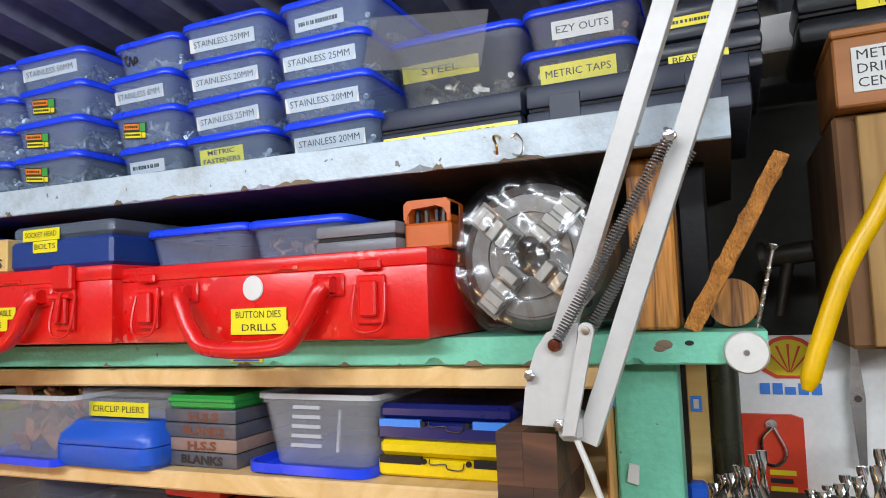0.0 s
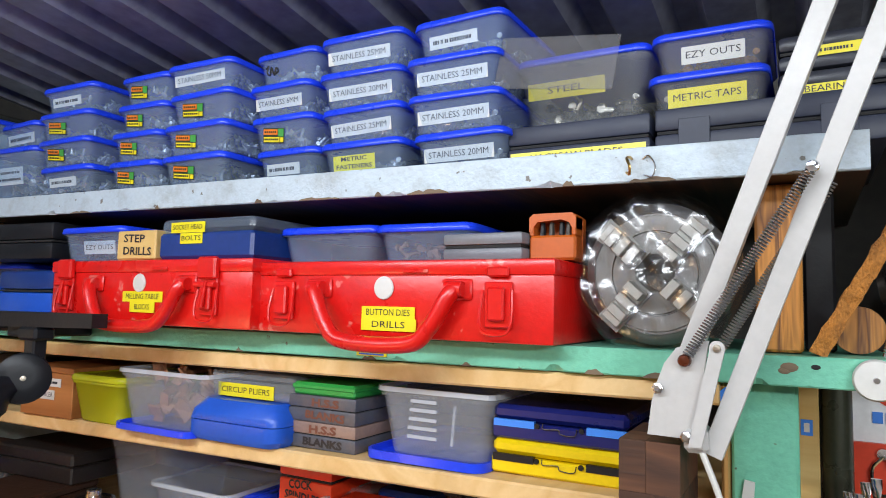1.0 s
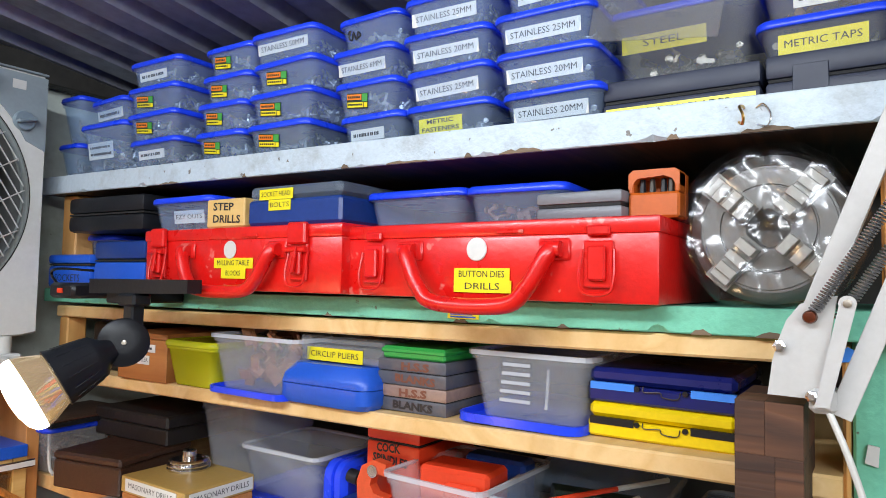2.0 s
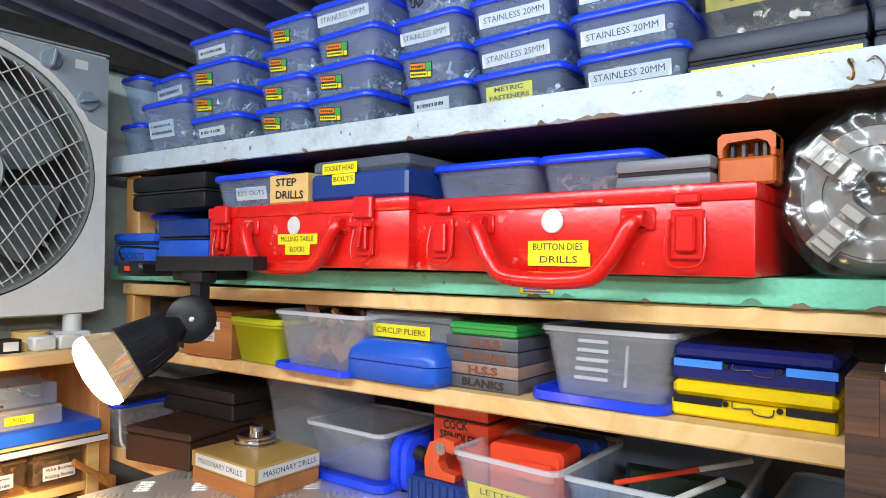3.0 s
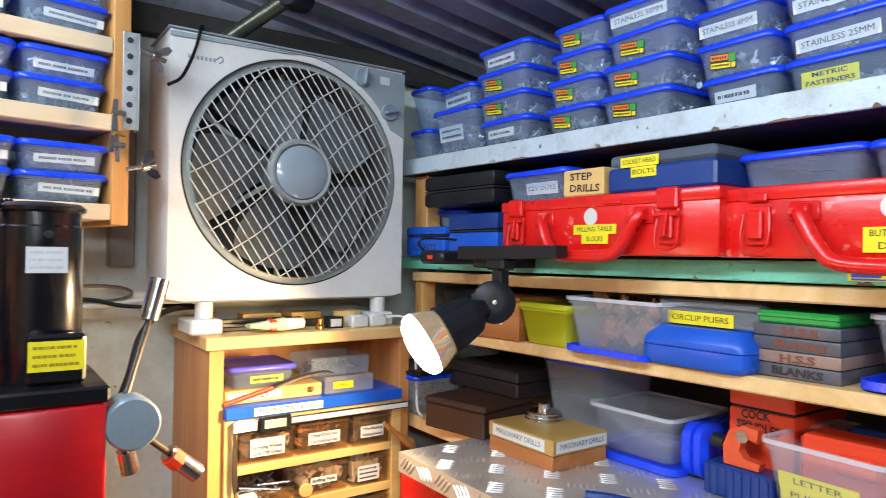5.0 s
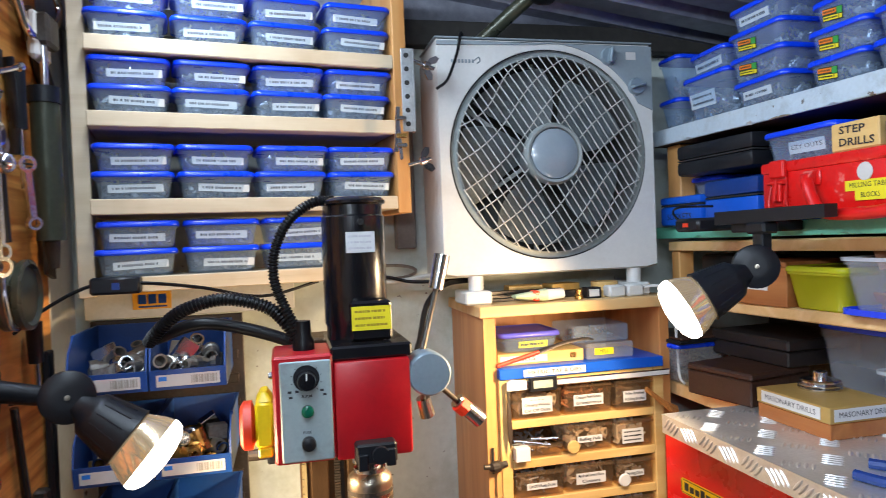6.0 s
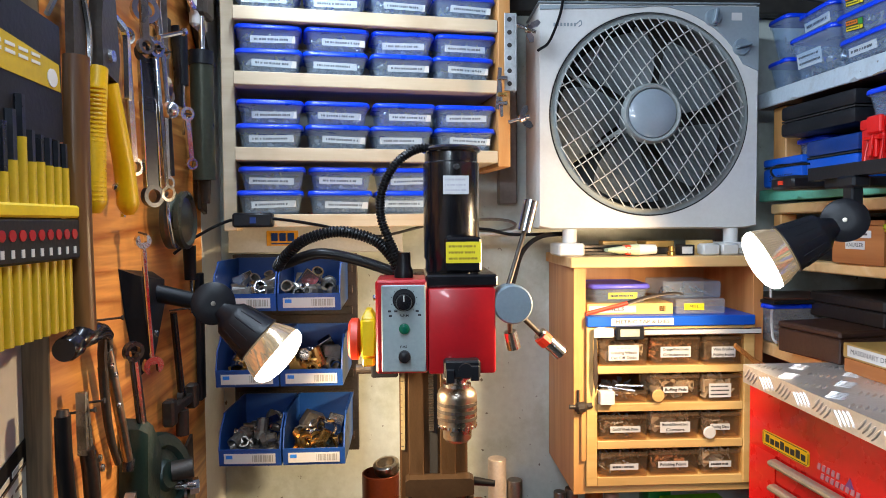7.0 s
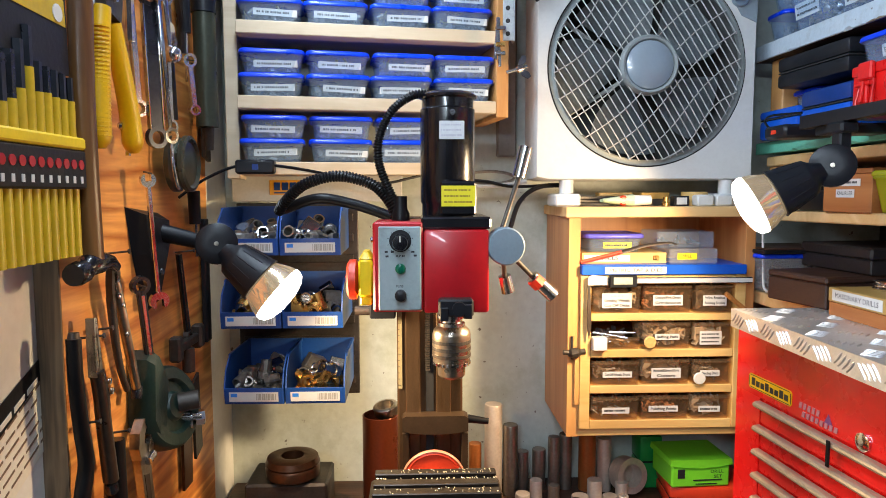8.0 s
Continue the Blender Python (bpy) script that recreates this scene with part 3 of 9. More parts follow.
# hook and nail holes in the blue shelf's edge
t = thing("screw_hook", east(0.32, 1.697, 0.6105), "small brass screw hook in the blue shelf edge", "hook")
part("wire", sweep(bmesh.new(), smooth_line([(0, 0, 0), (0, -0.006, 0), (-0.001, -0.012, -0.002), (0.002, -0.016, -0.009), (0.001, -0.012, -0.014), (-0.002, -0.008, -0.012)], 4), 0.0011, 6), BRASS, t, smooth=True)
t = thing("wire_loop", east(0.307, 1.69, 0.6105), "thin bent wire loop on the shelf edge", "wire")
part("wire", sweep(bmesh.new(), smooth_line([(-0.005, 0, 0.006), (0, -0.002, 0.008), (0.005, -0.003, 0), (0.003, -0.003, -0.008), (-0.004, 0, -0.006)], 4), 0.0006, 6), STEEL, t, smooth=True)

# ---- tubs ----
TUBS = {}


def tub_meshes(w, d, h, body_mat, lid_mat, lid_h=0.008):
    key = (round(w, 4), round(d, 4), round(h, 4), body_mat.name, lid_mat.name if lid_mat else "")
    if key in TUBS:
        return TUBS[key]
    r, t, hb = 0.012, 0.0011, h - (lid_h * 0.55 if lid_mat else 0)
    k = min(0.012, h * 0.14)
    cy = d / 2
    bm = bmesh.new()
    rings = [rrect(w - 0.006 - 2 * k, d - 0.006 - 2 * k, r, 0.0, 0, cy), rrect(w - 0.006 - 1.7 * k, d - 0.006 - 1.7 * k, r, h * 0.05, 0, cy),
             rrect(w - 0.006, d - 0.006, r, hb * 0.86, 0, cy), rrect(w - 0.002, d - 0.002, r, hb * 0.87, 0, cy), rrect(w - 0.002, d - 0.002, r, hb, 0, cy),
             rrect(w - 0.005, d - 0.005, r, hb, 0, cy), rrect(w - 0.006 - 2 * t, d - 0.006 - 2 * t, r, hb * 0.85, 0, cy), rrect(w - 0.006 - 2 * k - 2 * t, d - 0.006 - 2 * k - 2 * t, r, t * 2, 0, cy)]
    loft(bm, rings)
    for f in bm.faces:
        f.smooth = True
    me = bpy.data.meshes.new("tub_body")
    bmesh.ops.recalc_face_normals(bm, faces=bm.faces)
    bm.to_mesh(me)
    bm.free()
    me.materials.append(body_mat)
    lid = None
    if lid_mat:
        bm = bmesh.new()
        z0 = h - lid_h
        loft(bm, [rrect(w, d, r + 0.001, z0, 0, cy), rrect(w + 0.0015, d + 0.0015, r + 0.001, z0 + 0.0015, 0, cy), rrect(w, d, r, z0 + lid_h * 0.75, 0, cy), rrect(w - 0.005, d - 0.005, r - 0.002, h, 0, cy),
                  rrect(w - 0.011, d - 0.011, r - 0.004, h, 0, cy), rrect(w - 0.014, d - 0.014, r - 0.004, h - 0.0018, 0, cy)])
        lid = bpy.data.meshes.new("lid")
        bmesh.ops.recalc_face_normals(bm, faces=bm.faces)
        for f in bm.faces:
            f.smooth = len(f.verts) == 4
        bm.to_mesh(lid)
        bm.free()
        lid.materials.append(lid_mat)
    TUBS[key] = (me, lid)
    return TUBS[key]


HEAPS = {}


def heap(w, d, h, count, kind, material, seed):
    key = (round(w, 3), round(d, 3), round(h, 3), kind, material.name, seed)
    if key not in HEAPS:
        bm = pile(random.Random(seed), w, d, h, count, kind, 0.003)
        me = bpy.data.meshes.new("filling")
        bm.to_mesh(me)
        bm.free()
        me.materials.append(material)
        HEAPS[key] = me
    return HEAPS[key]


def tub(name, m, w, d, h, label, group="", body=None, lid=None, fill=None, seed=1, count=40, kind="bolt"):
    t = thing(name, m, label, "tub", group)
    me, lm = tub_meshes(w, d, h, body or TUB, lid)
    mesh_part("tub_body", me, t)
    if lm:
        mesh_part("lid", lm, t)
    else:
        cy = d / 2
        part("rim", loft(bmesh.new(), [rrect(w + 0.003, d + 0.003, 0.013, h - 0.004, 0, cy), rrect(w + 0.003, d + 0.003, 0.013, h + 0.0005, 0, cy), rrect(w - 0.004, d - 0.004, 0.011, h + 0.0005, 0, cy), rrect(w - 0.004, d - 0.004, 0.011, h - 0.0015, 0, cy), rrect(w, d, 0.012, h - 0.004, 0, cy)], closed=True, cap0=False, cap1=False), TUB_RIM, t, "thicker cloudy rim")
    if fill:
        ob = mesh_part("filling", heap(w * 0.78, d * 0.72, h * 0.5, int(count * 1.5), kind, fill, seed), t, at=pose(0, d / 2, 0))
        ob["kind"] = "stuff"
    return t


STICK = [shade("orange_print", (0.8, 0.2, 0.015), 0.35), shade("yellow_print", (0.75, 0.62, 0.02), 0.35), shade("dark_print", (0.02, 0.035, 0.02), 0.35), shade("green_print", (0.04, 0.3, 0.06), 0.35)]


def maker_label(t, x, y, z, w, h, tilt):
    """Printed maker's sticker: orange and yellow bands with dark print on a dark ground, a green block at one end."""
    ob = sticker(t, x, y, z, w, h, STICK[2], tilt=tilt, name="maker_label", roll=6)
    part("orange_print", B(-w * 0.48, w * 0.2, -0.001, -0.0005, h * 0.06, h * 0.42), STICK[0], ob)
    part("yellow_print", B(-w * 0.46, w * 0.3, -0.001, -0.0005, -h * 0.44, -h * 0.1), STICK[1], ob)
    part("green_print", B(w * 0.24, w * 0.49, -0.001, -0.0005, -h * 0.06, h * 0.46), STICK[3], ob)
    part("corner_print", B(w * 0.34, w * 0.49, -0.001, -0.0005, -h * 0.44, -h * 0.12), STICK[1], ob)
    bm = bmesh.new()
    for k in range(6):
        box(bm, -w * 0.42 + k * w * 0.1, -w * 0.36 + k * w * 0.1, -0.0014, -0.0009, h * 0.16, h * 0.31)
    for k in range(7):
        box(bm, -w * 0.42 + k * w * 0.1, -w * 0.35 + k * w * 0.1, -0.0014, -0.0009, -h * 0.32, -h * 0.2)
    part("small_print", bm, STICK[2], ob)


def front_tilt(h):
    return math.degrees(math.atan2(min(0.012, h * 0.14) * 0.85, h * 0.86))


RND = random.Random(11)


def stack(y, x, w, d, h, rows, group, slide=(0, 0, 0, 0), fills=(MIXED,)):
    """A stack of lidded tubs; rows, from the bottom up, say what each label shows."""
    z = shelf1(y) + 0.0005
    for i, r in enumerate(rows):
        turn = RND.uniform(-2.2, 2.2)
        kinds = {"maker": "bright maker's sticker", "bars": "small printed white label", "": "no label"}
        what = kinds.get(r, "white label reading %s" % r)
        t = tub("storage_tub", east(y + slide[i] + RND.uniform(-0.001, 0.001), z, x + RND.uniform(-0.002, 0.003), turn), w, d, h, "clear plastic tub with blue lid and %s" % what, group, TUB, BLUE_LID, fills[i % len(fills)], seed=RND.randint(1, 4), count=55)
        ty = 0.0042 + min(0.012, h * 0.14) * 0.42
        tilt = front_tilt(h)
        if r == "maker":
            maker_label(t, -w * 0.14 + RND.uniform(-0.004, 0.004), ty - 0.0018, h * 0.42, w * 0.33, h * 0.44, tilt)
        elif r == "bars":
            sticker(t, -w * 0.06, ty, h * 0.42, w * 0.52, h * 0.34, PAPER, bars=1, tilt=tilt)
        elif r == "fast":
            ob = sticker(t, -w * 0.08, ty, h * 0.42, w * 0.5, h * 0.42, YELLOW_TAPE, ("METRIC", "FASTENERS"), 0.006, tilt)
        elif r == "scrawl":
            sw = bmesh.new()
            sweep(sw, smooth_line([(-0.012, 0, 0.004), (-0.008, 0, 0.007), (-0.011, 0, 0.0), (-0.006, 0, -0.003), (-0.004, 0, 0.005), (0, 0, -0.004), (0.003, 0, 0.004), (0.006, 0, 0.0), (0.002, 0, -0.002)], 4), 0.0011, 5)
            part("marker_scrawl", sw, INK, t, at=pose(-w * 0.2, ty - 0.0015, h * 0.45, tilt))
        elif r:
            sticker(t, RND.uniform(-0.004, 0.0), ty, h * 0.42 + RND.uniform(-0.001, 0.002), w * 0.74, h * 0.36, PAPER, (r,), 0.0085, tilt, roll=RND.uniform(-1.5, 1.5))
        z += h + 0.0004


G = "lidded tubs on the blue shelf"
stack(1.0435, 0.602, 0.110, 0.13, 0.0352, ["bars", "maker", "maker", "bars"], G, (0.0, 0.002, 0.004, 0.0))
stack(0.912, 0.612, 0.090, 0.13, 0.0347, ["maker", "maker", "maker", "maker"], G, (0.008, 0.003, -0.002, -0.006))
stack(0.808, 0.610, 0.106, 0.13, 0.0349, ["maker", "maker", "maker", "STAINLESS 50MM"], G, (0.008, 0.003, -0.002, 0.0))
stack(0.705, 0.637, 0.092, 0.13, 0.0368, ["bars", "maker", "STAINLESS 6MM", "scrawl"], G, (-0.006, 0.0, 0.006, 0.001))
stack(0.6025, 0.637, 0.104, 0.13, 0.0372, ["fast", "STAINLESS 25MM", "STAINLESS 20MM", "STAINLESS 25MM"], G, (-0.003, 0.0, 0.001, 0.0))
stack(0.4925, 0.637, 0.101, 0.14, 0.0371, ["STAINLESS 20MM", "STAINLESS 20MM", "STAINLESS 25MM", "bars"], G, (-0.004, 0.001, 0.002, 0.0))

# tubs at the far end of the blue shelf
z = shelf1(1.15) + 0.0005
t = tub("storage_tub", east(1.161, z, 0.601, 2), 0.112, 0.16, 0.068, "tall clear tub with blue lid and white label", G, TUB, BLUE_LID, MIXED, 2, 60)
sticker(t, -0.012, 0.0095, 0.03, 0.06, 0.024, PAPER, bars=2, tilt=front_tilt(0.068))
t = tub("storage_tub", east(1.17, z + 0.0685, 0.612, -3), 0.096, 0.13, 0.038, "clear tub with blue lid and slanting white label", G, TUB, BLUE_LID, MIXED, 3, 40)
sticker(t, 0.0, 0.0075, 0.016, 0.07, 0.014, PAPER, bars=1, tilt=front_tilt(0.038))
for k, hh in ((0, 0.054), (1, 0.074)):
    tub("storage_tub", east(1.292, z + 0.0545 * k, 0.622, 1), 0.064, 0.12, hh, "small tall clear tub with blue lid beside the fan", G, TUB, BLUE_LID, MIXED, 4, 30)


def case(name, m, w, d, h, material, label, category="case", bev=0.006, split=0.5, seam=0.0012, top=None):
    """A two-part hinged plastic or metal case: lower shell and lid with a seam between."""
    t = thing(name, m, label, category)
    zs = h * split
    part("shell", B(-w / 2, w / 2, 0, d, 0, zs - seam, bev=min(bev, zs * 0.3), seg=2), material, t, smooth=True)
    part("gasket", B(-w / 2 + 0.002, w / 2 - 0.002, 0.002, d - 0.002, zs - seam, zs + seam), VOID, t)
    part("lid", B(-w / 2, w / 2, 0, d, zs + seam, h, bev=min(bev, (h - zs) * 0.3), seg=2), top or material, t, smooth=True)
    return t


# black cases and the things on them at the near end of the blue shelf
z = shelf1(0.38) + 0.0005
t = case("hacksaw_blade_case", east(0.378, z, 0.652), 0.127, 0.2, 0.038, NAVY_CASE, "long navy-black plastic case with yellow label", bev=0.003)
sticker(t, 0.0, 0, 0.008, 0.12, 0.0105, YELLOW_TAPE, ("HACKSAW BLADES",), 0.0075, fill=0.68)
t = case("black_case", east(0.231, z, 0.655), 0.162, 0.2, 0.04, NAVY_CASE, "flat navy-black plastic case with two moulded latches", bev=0.003)
for k in (-0.05, 0.05):
    part("latch", B(k - 0.012, k + 0.012, -0.0008, 0.001, 0.006, 0.03, bev=0.0004), NAVY_CASE, t)
zt = z + 0.0405
t = tub("storage_tub", east(0.386, zt, 0.686), 0.13, 0.16, 0.073, "deep clear tub with blue lid and yellow label", G, TUB_CLEAR, BLUE_LID, FIT, 2, 60)
sticker(t, -0.015, 0.0085, 0.042, 0.075, 0.016, YELLOW_TAPE, ("STEEL",), 0.009, front_tilt(0.073))
t = thing("acrylic_sheet", east(0.405, zt - 0.0, 0.66, 0), "loose grey transparent acrylic sheet leaning on a tub", "sheet")
part("sheet", B(-0.055, 0.055, -0.0015, 0.0005, 0.0, 0.049, bev=0.0005), SHEET, t, at=pose(0.006, -0.0135, 0.0265, -5, 8, 0))
t = tub("storage_tub", east(0.275, zt, 0.677), 0.096, 0.15, 0.0365, "clear tub with blue lid and yellow label reading METRIC TAPS", G, TUB_CLEAR, BLUE_LID, MIXED, 1, 40)
sticker(t, 0.0, 0.0065, 0.0155, 0.062, 0.016, YELLOW_TAPE, ("METRIC TAPS",), 0.0085, front_tilt(0.0365))
t = tub("storage_tub", east(0.272, zt + 0.037, 0.679, 1), 0.096, 0.15, 0.036, "clear tub with blue lid and white label reading EZY OUTS", G, TUB_CLEAR, BLUE_LID, SCRAP, 2, 40)
sticker(t, 0.002, 0.0065, 0.0155, 0.05, 0.015, PAPER, ("EZY OUTS",), 0.0085, front_tilt(0.0365))
for k, (word, bars) in enumerate((("BEARINGS", 0), (None, 1))):
    t = case("rounded_case", east(0.180, zt + 0.031 * k, 0.698), 0.084, 0.16, 0.0305, CASE, "small rounded charcoal case with yellow tape label", bev=0.012)
    sticker(t, -0.004, -0.0004, 0.014, 0.044, 0.0085, YELLOW_TAPE, (word,) if word else (), 0.0075, bars=bars)

# ---- red steel tool boxes on the green shelf ----


def toggle(t, x, w, h, style):
    """A painted latch on the front of a steel box."""
    lt = part("latch", B(x - w / 2, x + w / 2, -0.004, 0, h * 0.18, h * 0.72, bev=0.001), RED, t)
    part("lever", B(x - w * 0.3, x + w * 0.3, -0.0095, -0.004, h * 0.26, h * 0.66, bev=0.0015), RED, lt)
    bm = sweep(bmesh.new(), smooth_line([(x - w * 0.55, -0.004, h * 0.62), (x - w * 0.6, -0.008, h * 0.3), (x - w * 0.4, -0.009, h * 0.12), (x + w * 0.4, -0.009, h * 0.12), (x + w * 0.6, -0.008, h * 0.3), (x + w * 0.55, -0.004, h * 0.62)], 4), 0.0013, 6)
    part("bail", bm, RED, lt, smooth=True)
    part("catch", B(x - w * 0.4, x + w * 0.4, -0.0055, 0, h * 0.78, h * 0.9, bev=0.0015), RED, lt)
    if style:
        part("hasp", B(x - w * 0.55, x + w * 0.55, -0.009, -0.001, h * 0.7, h * 1.02, bev=0.002), RED, lt)
        part("hasp_pin", rod(bmesh.new(), (x - w * 0.6, -0.008, h * 0.62), (x + w * 0.6, -0.008, h * 0.62), 0.003), RED, lt, smooth=True)
        part("hasp_hook", rod(bmesh.new(), (x, -0.012, h * 0.3), (x + w * 0.15, -0.011, h * 0.66), 0.0028, 0.0018), RED, lt, smooth=True)


def steel_box(m, w, d, h, words, hx0, hx1, latches, style, knob_x, drop, lab):
    t = thing("steel_toolbox", m, "red painted steel tool box with yellow label reading %s" % words[0], "tool box", "red tool boxes")
    part("body", B(-w / 2, w / 2, 0, d, 0, h * 0.82, bev=0.0025, seg=2), RED, t, smooth=True)
    part("lid", B(-w / 2 - 0.0015, w / 2 + 0.0015, -0.002, d + 0.002, h * 0.8, h, bev=0.003, seg=2), RED, t, smooth=True)
    part("hinge_lug", B(0.02, 0.045, -0.004, 0, h * 0.83, h * 0.88, bev=0.0008), RED, t)
    for x in (hx0, hx1):
        mt = part("handle_mount", B(x - 0.014, x + 0.014, -0.003, 0, h * 0.5, h * 0.76, bev=0.0015), RED, t, smooth=True)
        part("mount_boss", rod(bmesh.new(), (x - 0.008, -0.007, h * 0.63), (x + 0.008, -0.007, h * 0.63), 0.0065), RED, mt, smooth=True)
    xm, hw = (hx0 + hx1) / 2, (hx1 - hx0) / 2
    pts = smooth_line([(hx0, -0.008, h * 0.63), (hx0 + 0.004, -0.012, h * 0.52), (hx0 + hw * 0.25, -0.015, h * 0.16), (xm - hw * 0.46, -0.016, -drop), (xm + hw * 0.46, -0.016, -drop), (hx1 - hw * 0.25, -0.015, h * 0.16), (hx1 - 0.004, -0.012, h * 0.52), (hx1, -0.008, h * 0.63)], 6)
    part("handle", sweep(bmesh.new(), pts, 0.0072, 12), RED, t, smooth=True)
    for x in latches:
        toggle(t, x, 0.024, h, style)
    bm = lathe(bmesh.new(), [(0.0095, 0), (0.0105, 0.001), (0.0098, 0.002), (0.003, 0.0025)], 20, pose(knob_x, 0, h * 0.64, 90))
    part("magnet", bm, WHITE, t, "round white magnet", smooth=True)
    for i, s in enumerate(words):
        sticker(t, knob_x + lab[0] + 0.001 * i, -0.0008 - 0.0004 * i, h * (lab[1] - lab[2] * i), lab[3] * (1.03 if i and lab[3] < 0.06 else 0.62 if i else 1.0), h * lab[2] * 1.02, YELLOW_TAPE, (s,), 0.0082, fill=0.82 if not i else 0.6)
    return t


steel_box(east(0.849, shelf2(0.85) + 0.004, 0.586), 0.331, 0.22, 0.0715, ("MILLING TABLE", "BLOCKS"), -0.078, 0.075, (-0.131, 0.109), True, -0.002, 0.0, (0.006, 0.43, 0.16, 0.066))
steel_box(east(0.534, shelf2(0.53) + 0.0015, 0.598), 0.315, 0.22, 0.0685, ("BUTTON DIES", "DRILLS"), -0.073, 0.073, (-0.116, 0.111), False, -0.001, 0.004, (0.005, 0.32, 0.155, 0.056))

t = thing("shelf_sticker", east(0.564, 1.538, 0.6232), "small yellow and blue sticker on the green shelf edge", "sticker")
part("sticker_paper", B(-0.017, 0.017, -0.0006, 0, -0.005, 0.005), YELLOW_TAPE, t)
part("print_bar", B(-0.014, 0.01, -0.001, -0.0005, -0.0015, 0.003), BLUE, t)
part("print_bar", B(-0.014, 0.014, -0.001, -0.0005, -0.004, -0.0025), BLUE, t)

# ---- on the red boxes ----
z = shelf2(0.85) + 0.0765
t = tub("storage_tub", east(0.971, z, 0.6), 0.124, 0.13, 0.042, "clear tub with blue lid and white label reading EZY OUTS", "tubs on the red boxes", TUB, BLUE_LID, FIT, 2, 40)
sticker(t, 0.012, 0.0075, 0.017, 0.06, 0.016, PAPER, ("EZY OUTS",), 0.008, front_tilt(0.042))
t = thing("wooden_drill_block", east(0.871, z, 0.592), "small pale wooden block lettered STEP DRILLS in marker", "block")
part("block", B(-0.033, 0.033, 0, 0.05, 0, 0.033, bev=0.0015), CREAM, t)
for i, s in enumerate(("STEP", "DRILLS")):
    mesh_part("lettering", text_mesh(s, 0.0125, INK, 0.036 if i == 0 else 0.048, 0.018), t, at=pose(0.003 - 0.006 * (1 - i), -0.0006, 0.0235 - 0.0145 * i, 90, 2, 0))
t = thing("parts_box", east(0.762, z, 0.592), "blue plastic box with clear lid and yellow label", "box")
part("base", B(-0.07, 0.07, 0, 0.13, 0, 0.028, bev=0.003), NAVY, t)
part("lid", B(-0.069, 0.069, 0.001, 0.129, 0.0285, 0.043, bev=0.004), TUB, t)
sticker(t, -0.024, -0.0004, 0.0335, 0.052, 0.0115, YELLOW_TAPE, ("SOCKET HEAD",), 0.0075)
sticker(t, -0.018, -0.0004, 0.0215, 0.034, 0.0115, YELLOW_TAPE, ("BOLTS",), 0.0075)
z = shelf2(0.53) + 0.071
tub("storage_tub", east(0.632, z, 0.63), 0.124, 0.14, 0.037, "clear tub with blue lid and no label", "tubs on the red boxes", TUB, BLUE_LID, None)
tub("storage_tub", east(0.518, z, 0.63, 2), 0.104, 0.14, 0.036, "clear tub with blue lid holding pale parts", "tubs on the red boxes", TUB, BLUE_LID, SCRAP, 3, 30)
t = case("grey_case", east(0.452, z, 0.622, -2), 0.078, 0.12, 0.024, GREY_CASE, "small flat grey plastic case", bev=0.003)
t = thing("bit_holder", east(0.391, z, 0.632), "orange plastic holder with dark driver bits", "bit holder")
part("front", B(-0.0205, 0.0205, 0, 0.018, 0, 0.021, bev=0.002), ORANGE, t)
part("back", B(-0.0205, 0.0205, 0.018, 0.03, 0, 0.038, bev=0.002), ORANGE, t)
for s in (-1, 1):
    part("side", B(s * 0.0205 - 0.002 - s * 0.002, s * 0.0205 + 0.002 - s * 0.002, 0.0005, 0.019, 0.0205, 0.038, bev=0.001), ORANGE, t)
part("bridge", slab(bmesh.new(), [(-0.0205, 0.024), (-0.0175, 0.024), (-0.0165, 0.0285), (-0.013, 0.0325), (0.008, 0.034), (0.0145, 0.0315), (0.0175, 0.026), (0.0205, 0.026), (0.0205, 0.036), (0.017, 0.0395), (-0.017, 0.0395), (-0.0205, 0.036)], 0.0, 0.018), ORANGE, t)
for k in (-0.011, -0.003, 0.006, 0.012):
    part("bit", rod(bmesh.new(), (k, 0.008, 0.02), (k, 0.008, 0.0325), 0.0028, 0.0022, 6), DARK_STEEL if k in (-0.003, 0.012) else BLACK, t)

# lathe chuck wrapped in a clear bag
t = thing("lathe_chuck", east(0.3075, shelf2(0.31) + 0.0585, 0.63), "steel four-jaw lathe chuck wrapped in clear plastic", "chuck")
part("body", lathe(bmesh.new(), [(0.05, 0.045), (0.056, 0.043), (0.056, 0.012), (0.0545, 0.009), (0.0475, 0.0035), (0.047, 0.0045), (0.0455, 0.0045), (0.045, 0.003), (0.0335, 0.003), (0.033, 0.0045), (0.032, 0.0045), (0.0315, 0.0025), (0.015, 0.0025), (0.0135, 0.004), (0.0125, 0.03)], 56, pose(0, 0, 0, -90)), CHUCK, t, smooth=True)
for a in (42, 132, 222, 312):
    at = pose(0, 0, 0, 0, a, 0)
    part("slide_slot", B(-0.0098, 0.0098, 0.0008, 0.0024, 0.013, 0.0545), CHUCK, t, at=at)
    jw = part("jaw", B(-0.0078, 0.0078, -0.0035, 0.002, 0.015, 0.051, bev=0.0006), JAW, t, "bright stepped jaw", at=at)
    for z0, z1, dep in ((0.0155, 0.023, 0.0165), (0.0265, 0.034, 0.0115), (0.0375, 0.045, 0.0065)):
        part("step", B(-0.0076, 0.0076, -dep, -0.0034, z0, z1, bev=0.0006), JAW, jw)
    part("jaw_screw", lathe(bmesh.new(), [(0.0042, 0), (0.0042, 0.0016), (0.0022, 0.0016), (0.0022, 0.0002)], 12, pose(0, 0.009, 0.0525, 90)), DARK_STEEL, t, at=at)
bm = bmesh.new()
